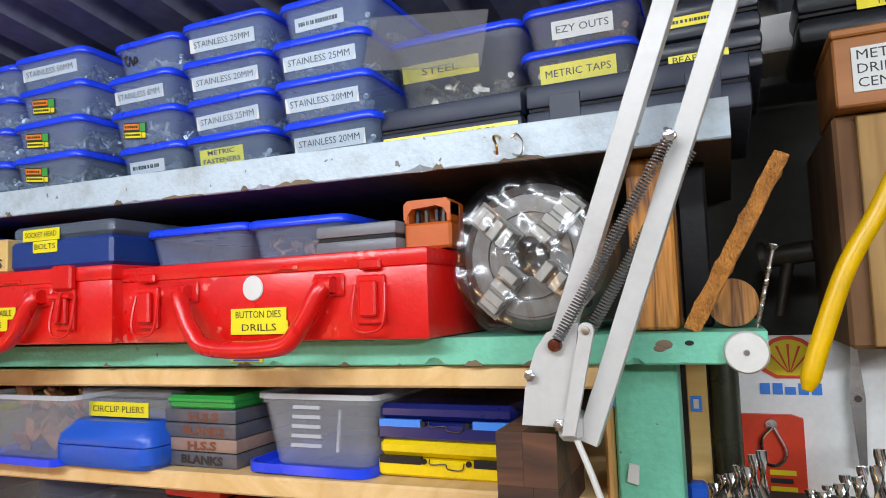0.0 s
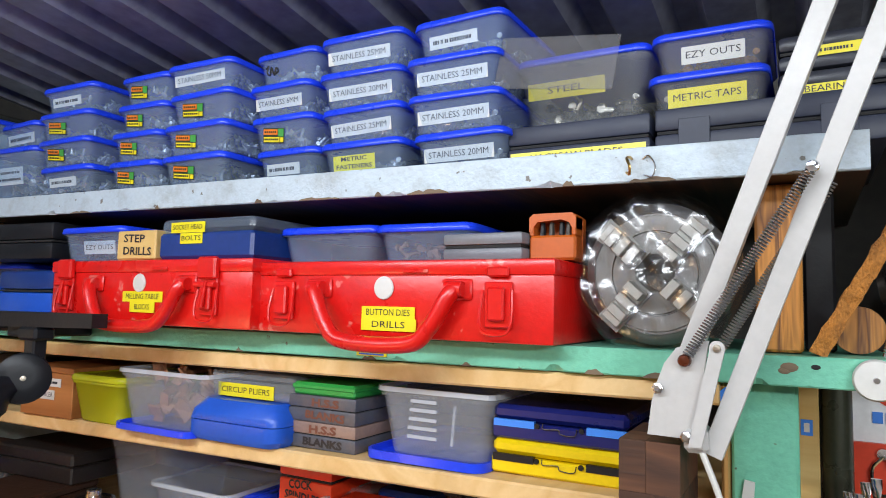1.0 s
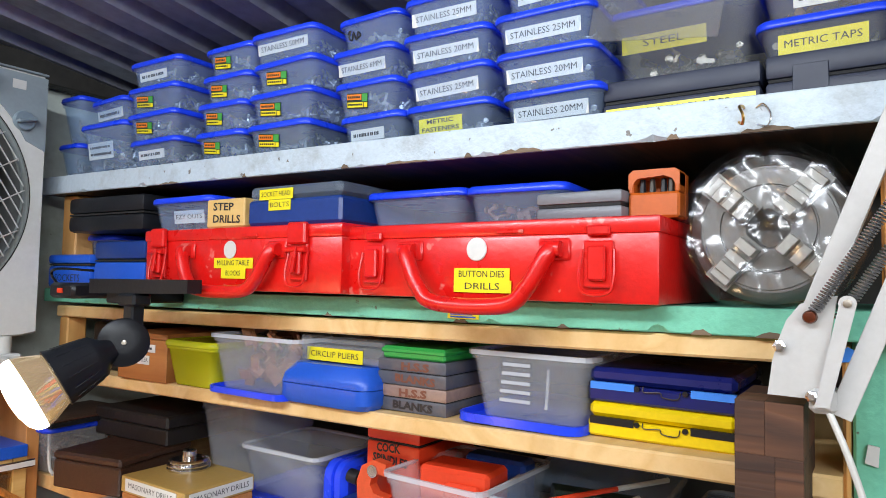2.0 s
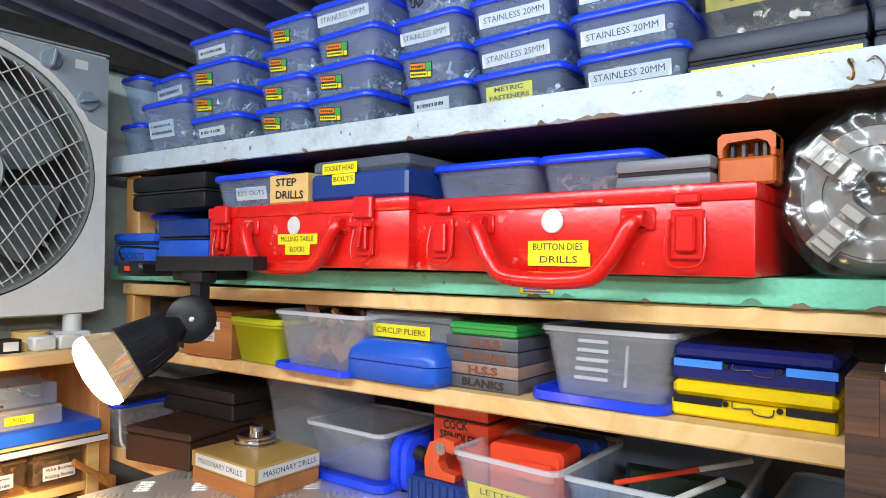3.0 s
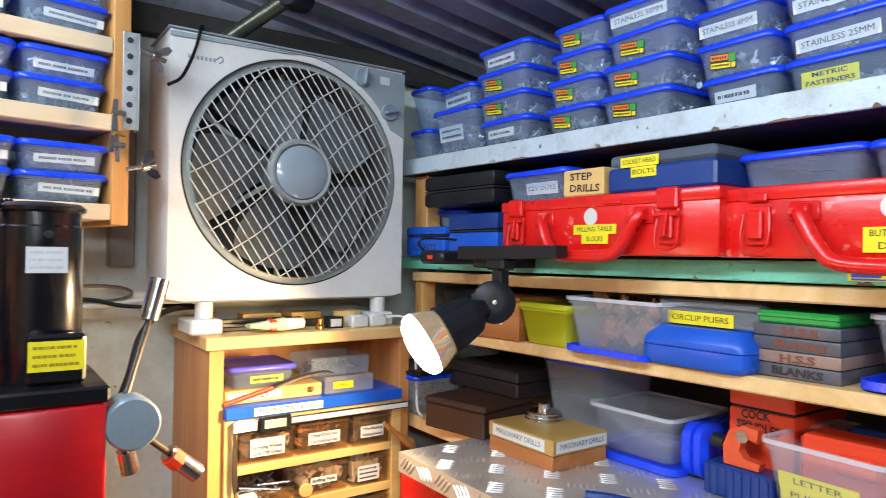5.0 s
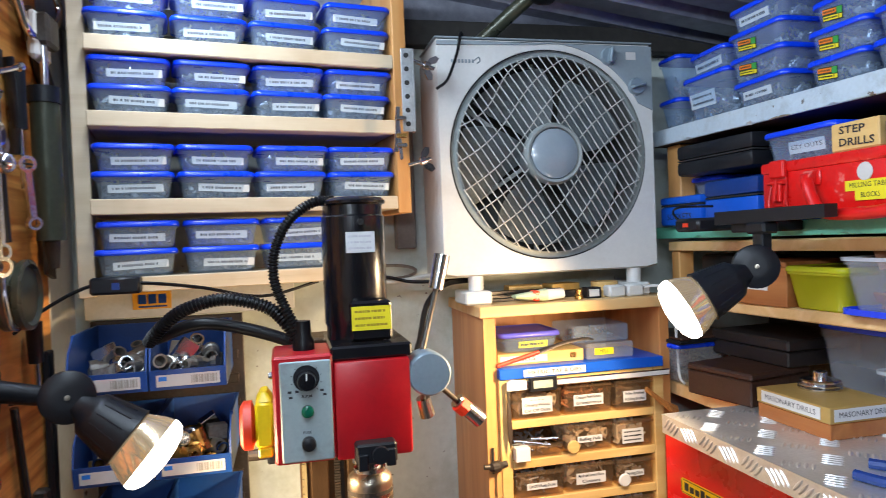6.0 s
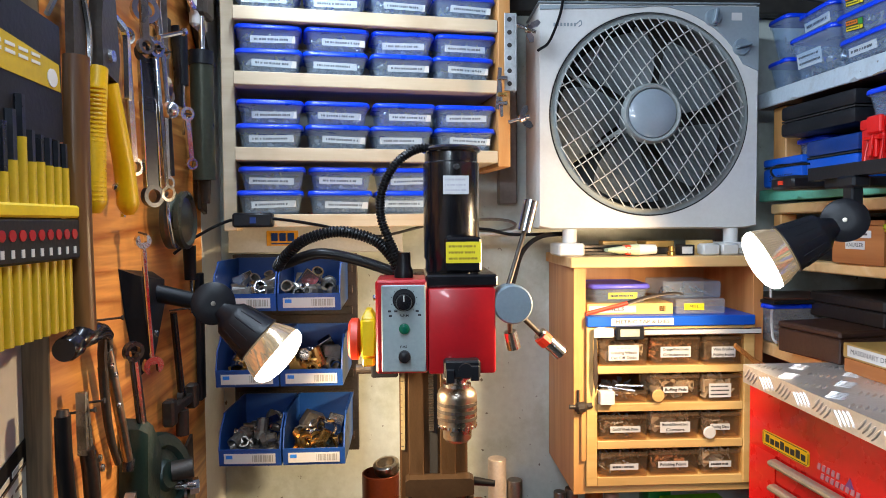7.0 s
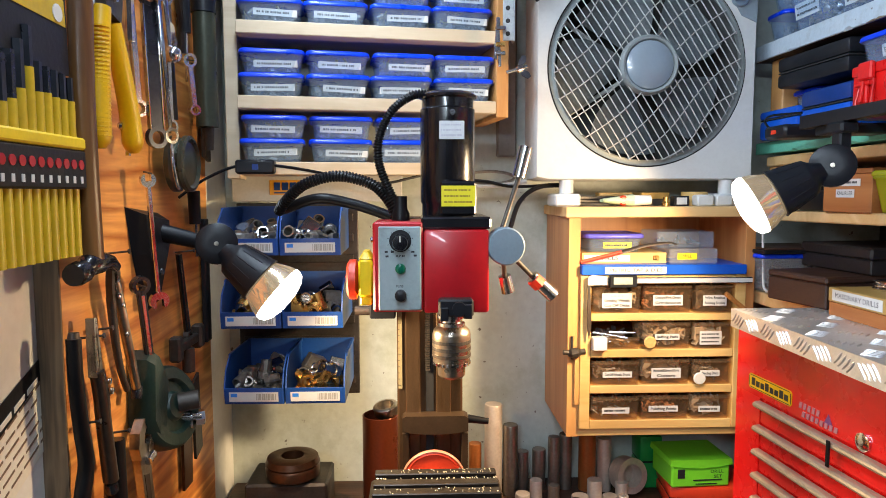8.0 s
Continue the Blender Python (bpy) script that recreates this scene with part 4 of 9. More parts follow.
n, rings = 88, []
for i in range(34):
    f = i / 33
    r = 0.0635 * min(1.0, 1.45 * f)
    dep = -0.0185 + (0.0 if r < 0.05 else 0.012 * ((r - 0.05) / 0.0135) ** 2) + 0.052 * max(0.0, f - 0.69) / 0.31
    ring = []
    for k in range(n):
        a = 2 * math.pi * k / n
        x, z = max(r, 0.0006) * math.cos(a), max(r, 0.0006) * math.sin(a)
        d1 = noise.voronoi(Vector((x * 46, z * 30 + x * 18, dep * 40 + 3)))[0]
        d2 = noise.voronoi(Vector((x * 120 + 7, z * 90 - x * 30, dep * 90)))[0]
        c = (d1[1] - d1[0] - 0.35) * (0.006 + 0.0025 * max(0, math.cos(a))) + (d2[1] - d2[0] - 0.3) * 0.0016
        g = 1 + (c * 5 if f > 0.6 else 0) + 0.035 * max(0.0, math.cos(a)) * f
        ring.append((x * g, dep - c * (1 if f < 0.75 else 0.3), max(-0.058, z * g)))
    rings.append(ring)
loft(bm, rings, True, False)
part("wrapping", bm, BAG, t, "crumpled clear plastic film", smooth=True)

# far end of the green shelf
z = shelf2(1.2) + 0.0005
t = case("blue_case", east(1.115, z, 0.608), 0.125, 0.14, 0.068, BLUE, "blue plastic case with darker lid", top=NAVY, split=0.6)
t = case("socket_case", east(1.243, z, 0.606), 0.118, 0.12, 0.05, BLUE, "blue plastic socket case with marker writing", split=0.7)
mesh_part("lettering", text_mesh("SOCKETS", 0.015, INK, 0.07), t, at=pose(0.0, -0.0006, 0.015, 90, 0, 0))
tub("storage_tub", east(1.222, z + 0.051, 0.64), 0.08, 0.1, 0.03, "small cloudy tub with blue lid under a black case", "", TUB_BIG, BLUE_LID)
t = case("black_case", east(1.152, z + 0.082, 0.606, 3), 0.176, 0.14, 0.05, BLACK, "black plastic tool case with two shells")

# ---- pine shelf ----


def on3(y, x, turn=0.0):
    return east(y, shelf3(y) + 0.0006, x, turn)


t = thing("timber_box", on3(1.078, 0.626, 2), "orange timber box with two small white labels", "box")
part("box", B(-0.053, 0.053, 0, 0.12, 0, 0.056, bev=0.001), ORANGE_WOOD, t)
part("lid", B(-0.054, 0.054, -0.001, 0.121, 0.0565, 0.064, bev=0.001), ORANGE_WOOD, t)
sticker(t, 0.005, -0.0004, 0.044, 0.05, 0.0105, PAPER, bars=1)
sticker(t, -0.002, -0.0004, 0.028, 0.04, 0.012, PAPER, ("KNURLER",), 0.008)
t = case("black_case", on3(1.21, 0.66), 0.11, 0.1, 0.072, BLACK, "black case in the shelf corner")
tub("lunch_box", on3(0.972, 0.62), 0.104, 0.13, 0.058, "lime green plastic box with lid", "", LIME, LIME, None)


def flat_lid(m, w, d, label, h=0.008):
    t = thing("tub_lid", m, label, "lid")
    bm = bmesh.new()
    loft(bm, [rrect(w - 0.006, d - 0.006, 0.014, 0.0, 0, d / 2), rrect(w, d, 0.016, 0.001, 0, d / 2), rrect(w, d, 0.016, h, 0, d / 2), rrect(w - 0.005, d - 0.005, 0.015, h, 0, d / 2), rrect(w - 0.007, d - 0.007, 0.015, 0.003, 0, d / 2)])
    part("lid", bm, BLUE_LID, t, smooth=True)
    return t


flat_lid(on3(0.858, 0.612), 0.132, 0.15, "blue tub lid lying under a clear tub")
z = shelf3(0.858) + 0.004
t = tub("open_tub", east(0.852, z, 0.618), 0.15, 0.14, 0.066, "open cloudy tub of brown leather scraps", "open tubs", TUB_BIG, None, SCRAP, 2, 46, "flake")
bm = pile(random.Random(8), 0.1, 0.09, 0.03, 22, "flake", 0.045)
part("leather_filling", bm, SCRAP, t, at=pose(0, 0.07, 0))["kind"] = "stuff"
t = thing("blue_clamshell", on3(0.741, 0.618), "rounded blue plastic clamshell case", "case")
for z0, z1, k in ((0.0, 0.021, 1), (0.0218, 0.043, 0)):
    bm = bmesh.new()
    a, b = (0.128, 0.12) if k else (0.132, 0.116)
    loft(bm, [rrect(0.122 if k else a, 0.09 if k else 0.098, 0.015, z0, 0, 0.05), rrect(0.132, 0.1, 0.018, z0 + 0.006 if k else z0 + 0.001, 0, 0.05), rrect(0.132 if k else 0.13, 0.1 if k else 0.096, 0.018, z1 - (0 if k else 0.012), 0, 0.05), rrect(0.131 if k else 0.11, 0.099 if k else 0.076, 0.016, z1, 0, 0.05)])
    part("shell" if k else "lid", bm, BLUE, t, smooth=True)
t = thing("parts_box", east(0.736, shelf3(0.736) + 0.0442, 0.646), "grey clear box lying on a blue case, with yellow label", "box")
part("base", B(-0.06, 0.06, 0, 0.1, 0, 0.019, bev=0.002), TUB_BIG, t)
part("lid", B(-0.061, 0.061, -0.001, 0.101, 0.0195, 0.0285, bev=0.002), TUB_BIG, t)
sticker(t, -0.008, -0.0008, 0.0085, 0.082, 0.0145, YELLOW_TAPE, ("CIRCLIP PLIERS",), 0.009)
HSS_LID = shade("worn_pinkish_lid", (0.26, 0.17, 0.14), 0.4, vary=0.15, dirt=(0.12, 0.11, 0.13), dirt_amount=0.7, dirt_scale=12)
BROWN_INK = shade("rust_marker", (0.16, 0.05, 0.03), 0.5)
for k, zz in ((0, 0.0006), (1, 0.0275)):
    t = case("blank_box", east(0.639, shelf3(0.639) + zz, 0.646 - 0.001 * k), 0.086, 0.11, 0.0265, HSS_GREY, "grey plastic box of tool blanks with marker writing", split=0.52, bev=0.0015, seam=0.0004, top=None if k else HSS_LID)
    for i, s in enumerate(("H.S.S", "BLANKS")):
        mesh_part("lettering", text_mesh(s, 0.0105, INK if i and not k else BROWN_INK, 0.05 if i else 0.036, 0.045), t, at=pose(0.002 + 0.003 * k, -0.0006, 0.0195 - 0.013 * i, 90, 2 * i - 1 + k, 0))
t = thing("green_case", east(0.637, shelf3(0.637) + 0.0545, 0.645), "flat green plastic case on grey boxes", "case")
part("case", B(-0.039, 0.039, 0, 0.1, 0, 0.0125, bev=0.002), GREEN, t)
part("rim", B(-0.04, 0.04, -0.0015, 0.101, 0.006, 0.0105, bev=0.001), GREEN, t)
flat_lid(on3(0.517, 0.636), 0.128, 0.16, "blue tub lid lying under a clear tub", 0.009)
t = tub("open_tub", east(0.511, shelf3(0.511) + 0.004, 0.646), 0.126, 0.15, 0.064, "open cloudy tub with moulded ladder ribs", "open tubs", TUB_BIG, None, None)
for i in range(5):
    part("ladder_rib", B(-0.03 + 0.0015 * i, 0.002 + 0.0005 * i, -0.0012, 0.0008, 0, 0.0032), TUB_RIM, t, at=pose(0, 0.0098 - 0.0012 * i - 0.002, 0.017 + i * 0.0085, -8))
part("ladder_post", B(0.016, 0.0185, -0.0012, 0.0008, 0, 0.036), TUB_RIM, t, at=pose(0, 0.0095, 0.014, -8))


def drill_case(m, material, strip, label):
    """A flat steel index case with a hooked latch and side strips."""
    t = thing("index_case", m, label, "case")
    part("shell", B(-0.06, 0.06, 0, 0.13, 0, 0.0145, bev=0.002), material, t)
    part("lid", B(-0.06, 0.06, 0.002, 0.13, 0.0155, 0.029, bev=0.004), material, t)
    for x0, x1 in ((-0.058, -0.02), (0.026, 0.06)):
        part("strip", B(x0, x1, -0.0008, 0.003, 0.0105, 0.0165), strip, t)
    lt = part("latch", sweep(bmesh.new(), smooth_line([(-0.012, -0.001, 0.016), (-0.011, -0.002, 0.0115), (0.002, -0.002, 0.0125), (0.004, -0.002, 0.009), (0.016, -0.002, 0.0085), (0.018, -0.001, 0.014)], 3), 0.0005, 5), DARK_STEEL, t)
    for x in (-0.017, 0.022):
        part("stud", lathe(bmesh.new(), [(0.0025, 0), (0.0022, 0.0015)], 10, pose(x, -0.001, 0.0135, 90)), BLACK, t)
    return t


drill_case(east(0.393, shelf3(0.393) + 0.0006, 0.653), YELLOW, BLACK, "yellow steel drill index case with black strips and wire latch")
drill_case(east(0.393, shelf3(0.393) + 0.0302, 0.654), shade("dark_navy_enamel", (0.004, 0.01, 0.11), 0.3, vary=0.1), SKY, "navy steel drill index case with light blue strips")

# ---- tool chest with a checker-plate top ----
CHEST_RED = shade("chest_red_enamel", (0.6, 0.008, 0.007), 0.28, vary=0.06, bump=0.03, coat=0.15, dirt=(0.3, 0.008, 0.007), dirt_amount=0.35, dirt_scale=7)
t = thing("tool_chest", pose(0.5, 1.134, 0.87, 0, 0, -85), "red steel tool chest with aluminium drawer pulls", "tool chest")
L = 0.66
part("body", B(0, L, 0.004, 0.42, 0.0, 0.386, bev=0.003), CHEST_RED, t)
part("face_frame", B(0, L, 0.0, 0.004, 0.279, 0.386), CHEST_RED, t)
for x0, x1 in ((0, 0.063), (L - 0.063, L)):
    part("face_side", B(x0, x1, 0.0, 0.004, 0.0, 0.279), CHEST_RED, t)
zz = 0.2755
for i in range(7):
    hgt = 0.0365
    dr = part("drawer", B(0.066, L - 0.066, -0.001, 0.004, zz - hgt + 0.003, zz - 0.002, bev=0.001), CHEST_RED, t)
    lip = [(-0.001, 0.0), (-0.009, -0.0005), (-0.0125, -0.0025), (-0.0135, -0.0055), (-0.012, -0.0085), (-0.0095, -0.0085), (-0.0105, -0.005), (-0.008, -0.003), (-0.001, -0.0028)]
    bm = loft(bmesh.new(), [[(x, y, zz + z) for y, z in lip] for x in (0.064, L - 0.064)])
    part("drawer_pull", bm, ALU_TRIM, dr, "dull aluminium drawer pull")
    zz -= hgt
bd = part("badge", slab(bmesh.new(), [(0.034, 0.2915), (0.037, 0.2885), (0.133, 0.2885), (0.136, 0.2915), (0.136, 0.3075), (0.133, 0.3105), (0.037, 0.3105), (0.034, 0.3075)], -0.0012, 0), HANDLE_Y, t, "yellow maker's badge with black border")
for x0, x1, z0, z1 in ((0.0375, 0.1325, 0.2897, 0.2907), (0.0375, 0.1325, 0.3083, 0.3093), (0.0352, 0.0363, 0.292, 0.307), (0.1337, 0.1348, 0.292, 0.307)):
    part("badge_border", B(x0, x1, -0.0016, -0.0011, z0, z1), INK, bd)
for k in range(8):
    part("badge_print", B(0.042 + k * 0.0112, 0.0505 + k * 0.0112, -0.0016, -0.0011, 0.294, 0.3025 if k % 3 else 0.3055), INK, bd)
PURPLE = shade("purple_print", (0.16, 0.05, 0.16), 0.4)
PALE = shade("pale_print", (0.42, 0.17, 0.19), 0.4)
stk = part("maker_transfer", slab(bmesh.new(), [(0.201, 0.289), (0.217, 0.289), (0.209, 0.303)], -0.0008, 0), PURPLE, t, "purple triangle of a pale two-line maker's transfer")
for k in range(5):
    part("transfer_letter", slab(bmesh.new(), [(0.151 + k * 0.0086, 0.2935), (0.1562 + k * 0.0086, 0.2935), (0.158 + k * 0.0086, 0.302), (0.1528 + k * 0.0086, 0.302)], -0.0008, 0), PALE, stk)
for k in range(8):
    part("transfer_letter", slab(bmesh.new(), [(0.158 + k * 0.0088, 0.283), (0.1634 + k * 0.0088, 0.283), (0.165 + k * 0.0088, 0.2905), (0.1596 + k * 0.0088, 0.2905)], -0.0012, 0), PALE, stk)
part("lock", lathe(bmesh.new(), [(0.0115, 0), (0.0115, 0.003), (0.008, 0.0045), (0.004, 0.0047)], 20, pose(0.27, 0, 0.2895, 90)), CHROME, t, "round chrome key lock", smooth=True)
part("strap", B(0.2265, 0.2325, -0.0165, -0.0138, 0.243, 0.277, bev=0.0008), RUBBER, t)

# aluminium checker plate with a folded rim on a board
t = thing("checker_plate", pose(0.456, 1.064, SHELF4 + 0.001, 0, 0, -90), "scuffed aluminium checker-plate cover with folded edge", "plate")
part("plate", B(0.0, 0.56, 0.0, 0.245, -0.0008, 0.0), ALU, t)
part("front_rim", B(0.0, 0.56, -0.0022, 0.0, -0.026, 0.0), ALU, t)
part("side_rim", B(-0.0022, 0.0, -0.0022, 0.128, -0.026, 0.0), ALU, t)
lug = bmesh.new()
loft(lug, [[(0.011 * math.cos(a), 0.0025 * math.sin(a), 0) for a in [k * math.pi / 4 for k in range(8)]], [(0.0078 * math.cos(a), 0.0011 * math.sin(a), 0.0014) for a in [k * math.pi / 4 for k in range(8)]]], False, True)
lug_me = bpy.data.meshes.new("lug")
lug.to_mesh(lug_me)
lug.free()
lug_me.materials.append(ALU)
for i in range(11):
    for j in range(5):
        flip = 45 if (i + j) % 2 else -45
        c = Vector((0.025 + i * 0.05, 0.02 + j * 0.044, 0))
        d = Vector((-math.sin(radians(flip)), math.cos(radians(flip)), 0)) * 0.0072
        for k in range(-2, 3):
            p = c + d * k
            if 0.006 < p.y < 0.238:
                mesh_part("tread_bar", lug_me, t, at=pose(p.x, p.y, 0, 0, 0, flip))
for i in range(14):
    c = Vector((0.02 + i * 0.04, -0.0022, -0.013))
    flip = 48 if i % 2 else -48
    for k in (-1.5, -0.5, 0.5, 1.5):
        mesh_part("tread_bar", lug_me, t, at=Matrix.Translation(c + Vector((0.0072 * k, 0, 0.0016 * k * (1 if i % 2 else -1)))) @ pose(0, 0, 0, 90, flip, 0))
t = thing("plate_board", pose(0.47, 1.06, SHELF4 - 0.0285, 0, 0, -90), "dark timber board under the checker plate", "board")
part("board", B(0.0, 0.55, 0.0, 0.114, 0.0, 0.0255, bev=0.002), DARK_BLOCK, t)

# low shelf things
W4 = SHELF4 + 0.0012
t = thing("drill_box", east(0.951, W4, 0.566), "flat tan card box with white labels reading MASONARY DRILLS", "box")
part("base", B(-0.061, 0.061, 0, 0.097, 0, 0.019, bev=0.001), ORANGE_WOOD, t)
part("lid", B(-0.062, 0.062, -0.001, 0.098, 0.0195, 0.039, bev=0.001), TAN, t)
sticker(t, -0.002, -0.0012, 0.0295, 0.1, 0.0145, PAPER, ("MASONARY DRILLS",), 0.0095)
s2 = sticker(t, 0.0624, 0.05, 0.0295, 0.0902, 0.0145, PAPER, ("MASONARY DRILLS",), 0.0095)
s2.matrix_basis = pose(0.0622, 0.05, 0.0295, 0, 0, 90)
t = thing("pulley", pose(0.632, 0.975, W4 + 0.0392), "small turned aluminium pulley on the card box", "pulley")
part("pulley", lathe(bmesh.new(), [(0.026, 0), (0.0265, 0.002), (0.022, 0.0035), (0.0265, 0.005), (0.0265, 0.0065), (0.0215, 0.008), (0.0245, 0.0095), (0.0245, 0.0112), (0.0205, 0.0125), (0.0085, 0.0125), (0.0085, 0.0215), (0.0078, 0.0225), (0.0045, 0.0225), (0.0045, 0.004)], 36), CHROME, t, smooth=False)
t = thing("brown_case", east(1.103, W4, 0.57, 11.8), "dark brown leatherette case", "case")
part("base", B(-0.059, 0.059, 0, 0.125, 0, 0.036, bev=0.002), LEATHER, t)
part("lid", B(-0.06, 0.06, -0.001, 0.126, 0.0365, 0.047, bev=0.003), LEATHER, t)
t = thing("brown_case", east(1.138, W4 + 0.0475, 0.65, 4), "near-black leatherette case stacked on a brown one", "case")
NIGHT = shade("near_black_leather", (0.014, 0.01, 0.009), 0.45, vary=0.2, bump=0.12)
part("base", B(-0.08, 0.08, 0, 0.14, 0, 0.022, bev=0.002), NIGHT, t)
part("lid", B(-0.081, 0.081, -0.001, 0.141, 0.0225, 0.04, bev=0.003), NIGHT, t)
t = tub("storage_tub", pose(0.625, 1.212, W4, 0, 0, 3), 0.106, 0.1, 0.066, "clear tub with blue lid in the corner beside the cases", "", TUB_BIG, BLUE_LID, MIXED, 2, 40)
t = thing("dark_folder", pose(0.642, 1.207, W4 + 0.0664, 0, 0, 5), "flat dark folder lying on a tub", "folder")
part("cover", B(-0.07, 0.07, 0, 0.12, 0.0, 0.006, bev=0.001), BLACK, t)
part("top_cover", B(-0.065, 0.066, 0.003, 0.117, 0.0061, 0.0095, bev=0.001), LEATHER, t)
flat_lid(east(0.866, W4, 0.67, 2), 0.146, 0.15, "blue tub lid lying on the low shelf", 0.01)
t = tub("open_tub", east(0.877, W4 + 0.004, 0.687, 1), 0.136, 0.13, 0.06, "open cloudy plastic tub, empty", "open tubs", TUB_BIG, None, None)
t = thing("blue_clamshell", east(0.783, W4, 0.69, 2), "rounded blue plastic case standing on edge beside a tub", "case")
for z0, z1 in ((-0.02, -0.0004), (0.0004, 0.018)):
    bm = bmesh.new()
    k = 1 if z0 < -0.01 else -1
    end, mid = (z0, z1) if k > 0 else (z1, z0)
    loft(bm, [rrect(0.058, 0.1, 0.016, mid), rrect(0.064, 0.106, 0.018, mid - k * 0.002), rrect(0.064, 0.106, 0.018, end + k * 0.007), rrect(0.05, 0.092, 0.016, end)][::-k])
    part("shell" if k > 0 else "lid", bm, BLUE_LID, t, smooth=True, at=pose(0, 0.053, 0.0325, 0, 90, 0))
tub("open_tub", east(0.998, W4 + 0.001, 0.704, 0), 0.122, 0.13, 0.112, "tall cloudy tub with blue lid at the back", "open tubs", TUB_BIG, BLUE_LID, None)
t = case("red_box", east(0.705, W4, 0.703), 0.076, 0.12, 0.118, RED_PLASTIC, "tall red box with marker writing reading COCK SPINDLES", split=0.82, bev=0.003)
for i, s in enumerate(("COCK", "SPINDLES")):
    mesh_part("lettering", text_mesh(s, 0.0135, INK, 0.034 if i == 0 else 0.05, 0.035), t, at=pose(-0.006 + 0.003 * i, -0.0006, 0.09 - 0.0135 * i, 90, -3 + 5 * i, 0))
t = thing("finned_block", east(0.708, W4, 0.668), "dark blue finned plastic block", "holder")
part("block", B(-0.043, 0.037, 0, 0.032, 0, 0.036, bev=0.002), NAVY, t)
for k in range(8):
    part("fin", B(-0.042 + k * 0.0098, -0.0362 + k * 0.0098, -0.002, 0.002, 0.002, 0.034, bev=0.0008), NAVY, t)
t = thing("tube_cutter", east(0.713, W4 + 0.037, 0.674), "red C-shaped pipe cutter on the blue block", "pipe cutter")
CUT = shade("cutter_red", (0.66, 0.08, 0.025), 0.4, dirt=(0.1, 0.03, 0.02))
oc = [(-0.018, 0.0), (0.022, 0.0), (0.024, 0.008), (0.006, 0.01), (0.0, 0.018), (0.002, 0.028), (0.012, 0.032), (0.02, 0.03), (0.022, 0.044), (0.004, 0.046), (-0.012, 0.038), (-0.019, 0.02)]
part("frame", slab(bmesh.new(), oc, 0, 0.012), CUT, t)
part("wheel", lathe(bmesh.new(), [(0.007, 0), (0.007, 0.004)], 16, pose(0.004, 0.002, 0.034, 90)), STEEL, t)
part("knob", rod(bmesh.new(), (-0.02, 0.006, 0.02), (-0.034, 0.006, 0.022), 0.008), BLACK, t, smooth=True)
flat_lid(east(0.612, W4, 0.632), 0.126, 0.16, "blue tub lid lying under a clear tub", 0.009)
t = tub("open_tub", east(0.612, W4 + 0.004, 0.64, -2), 0.122, 0.15, 0.08, "open cloudy tub with yellow label reading LETTER PUNCHES", "open tubs", TUB_BIG, None, None)
for i, s in enumerate(("LETTER", "PUNCHES")):
    sticker(t, -0.006 + 0.004 * i, 0.0085 + 0.0022 * i, 0.043 - 0.0145 * i, 0.076 + 0.006 * i, 0.0145, YELLOW_TAPE, (s,), 0.009, 9)
t = thing("red_case", east(0.606, W4 + 0.0075, 0.675, 4), "small red plastic case standing inside a tub", "case")
part("shell", B(-0.041, 0.041, 0, 0.05, 0, 0.082, bev=0.004), RED_PLASTIC, t)
part("catch", B(-0.008, 0.034, -0.008, 0.001, 0.05, 0.07, bev=0.004), RED_PLASTIC, t)
t = thing("blue_case", east(0.592, W4 + 0.0075, 0.735), "navy plastic case standing inside a tub", "case")
part("shell", B(-0.037, 0.037, 0, 0.03, 0, 0.084, bev=0.004), NAVY, t)
t = tub("open_tub", east(0.479, W4, 0.655, 3), 0.15, 0.19, 0.08, "open clear tub of pens and oddments", "open tubs", TUB, None, MIXED, 3, 50)
for nm, m, p0, p1, r in (("red_pencil", RED_PLASTIC, (-0.03, 0.02, 0.076), (0.06, 0.13, 0.084), 0.0026), ("white_pen", WHITE, (0.02, 0.03, 0.068), (0.05, 0.07, 0.08), 0.003)):
    o = thing(nm, t.matrix_basis, "loose %s lying in an open tub" % nm.replace("_", " "), "pen")
    part("barrel", rod(bmesh.new(), p0, p1, r, n=8), m, o)
    q = Vector(p0) + (Vector(p1) - Vector(p0)) * 0.62
    part("ferrule", rod(bmesh.new(), q, Vector(p1) + (Vector(p1) - Vector(p0)) * 0.05, r * 1.05, n=8), PAPER, o)
t = thing("green_stone", t.matrix_basis, "dark green sharpening stone in an open tub", "stone")
part("stone", B(-0.055, 0.055, -0.012, 0.012, 0, 0.02, bev=0.001), GREEN_IRON, t, at=pose(0.01, 0.1, 0.05, 0, 8, 30))
tub("open_tub", east(0.34, W4, 0.66, 0), 0.1, 0.18, 0.07, "open clear tub beside the green post", "open tubs", TUB, None, MIXED, 2, 40)

# pliers with blue grips lying on the plate
t = thing("pliers", pose(0.548, 0.735, SHELF4 + 0.006, 0, 0, -62), "long-nose pliers with blue grips lying on the plate", "pliers")
for s in (-1, 1):
    part("grip", sweep(bmesh.new(), smooth_line([(-0.07, s * 0.022, 0), (-0.04, s * 0.026, 0), (0.0, s * 0.018, 0), (0.03, s * 0.006, 0)], 6), lambda f: 0.0055, 8), NAVY, t, "blue dipped grip", smooth=True)
    part("jaw", sweep(bmesh.new(), [(0.03, s * 0.005, 0), (0.055, s * 0.006, 0), (0.11, s * 0.002, 0)], lambda f: 0.006 - 0.004 * f, 8), STEEL, t, smooth=True)

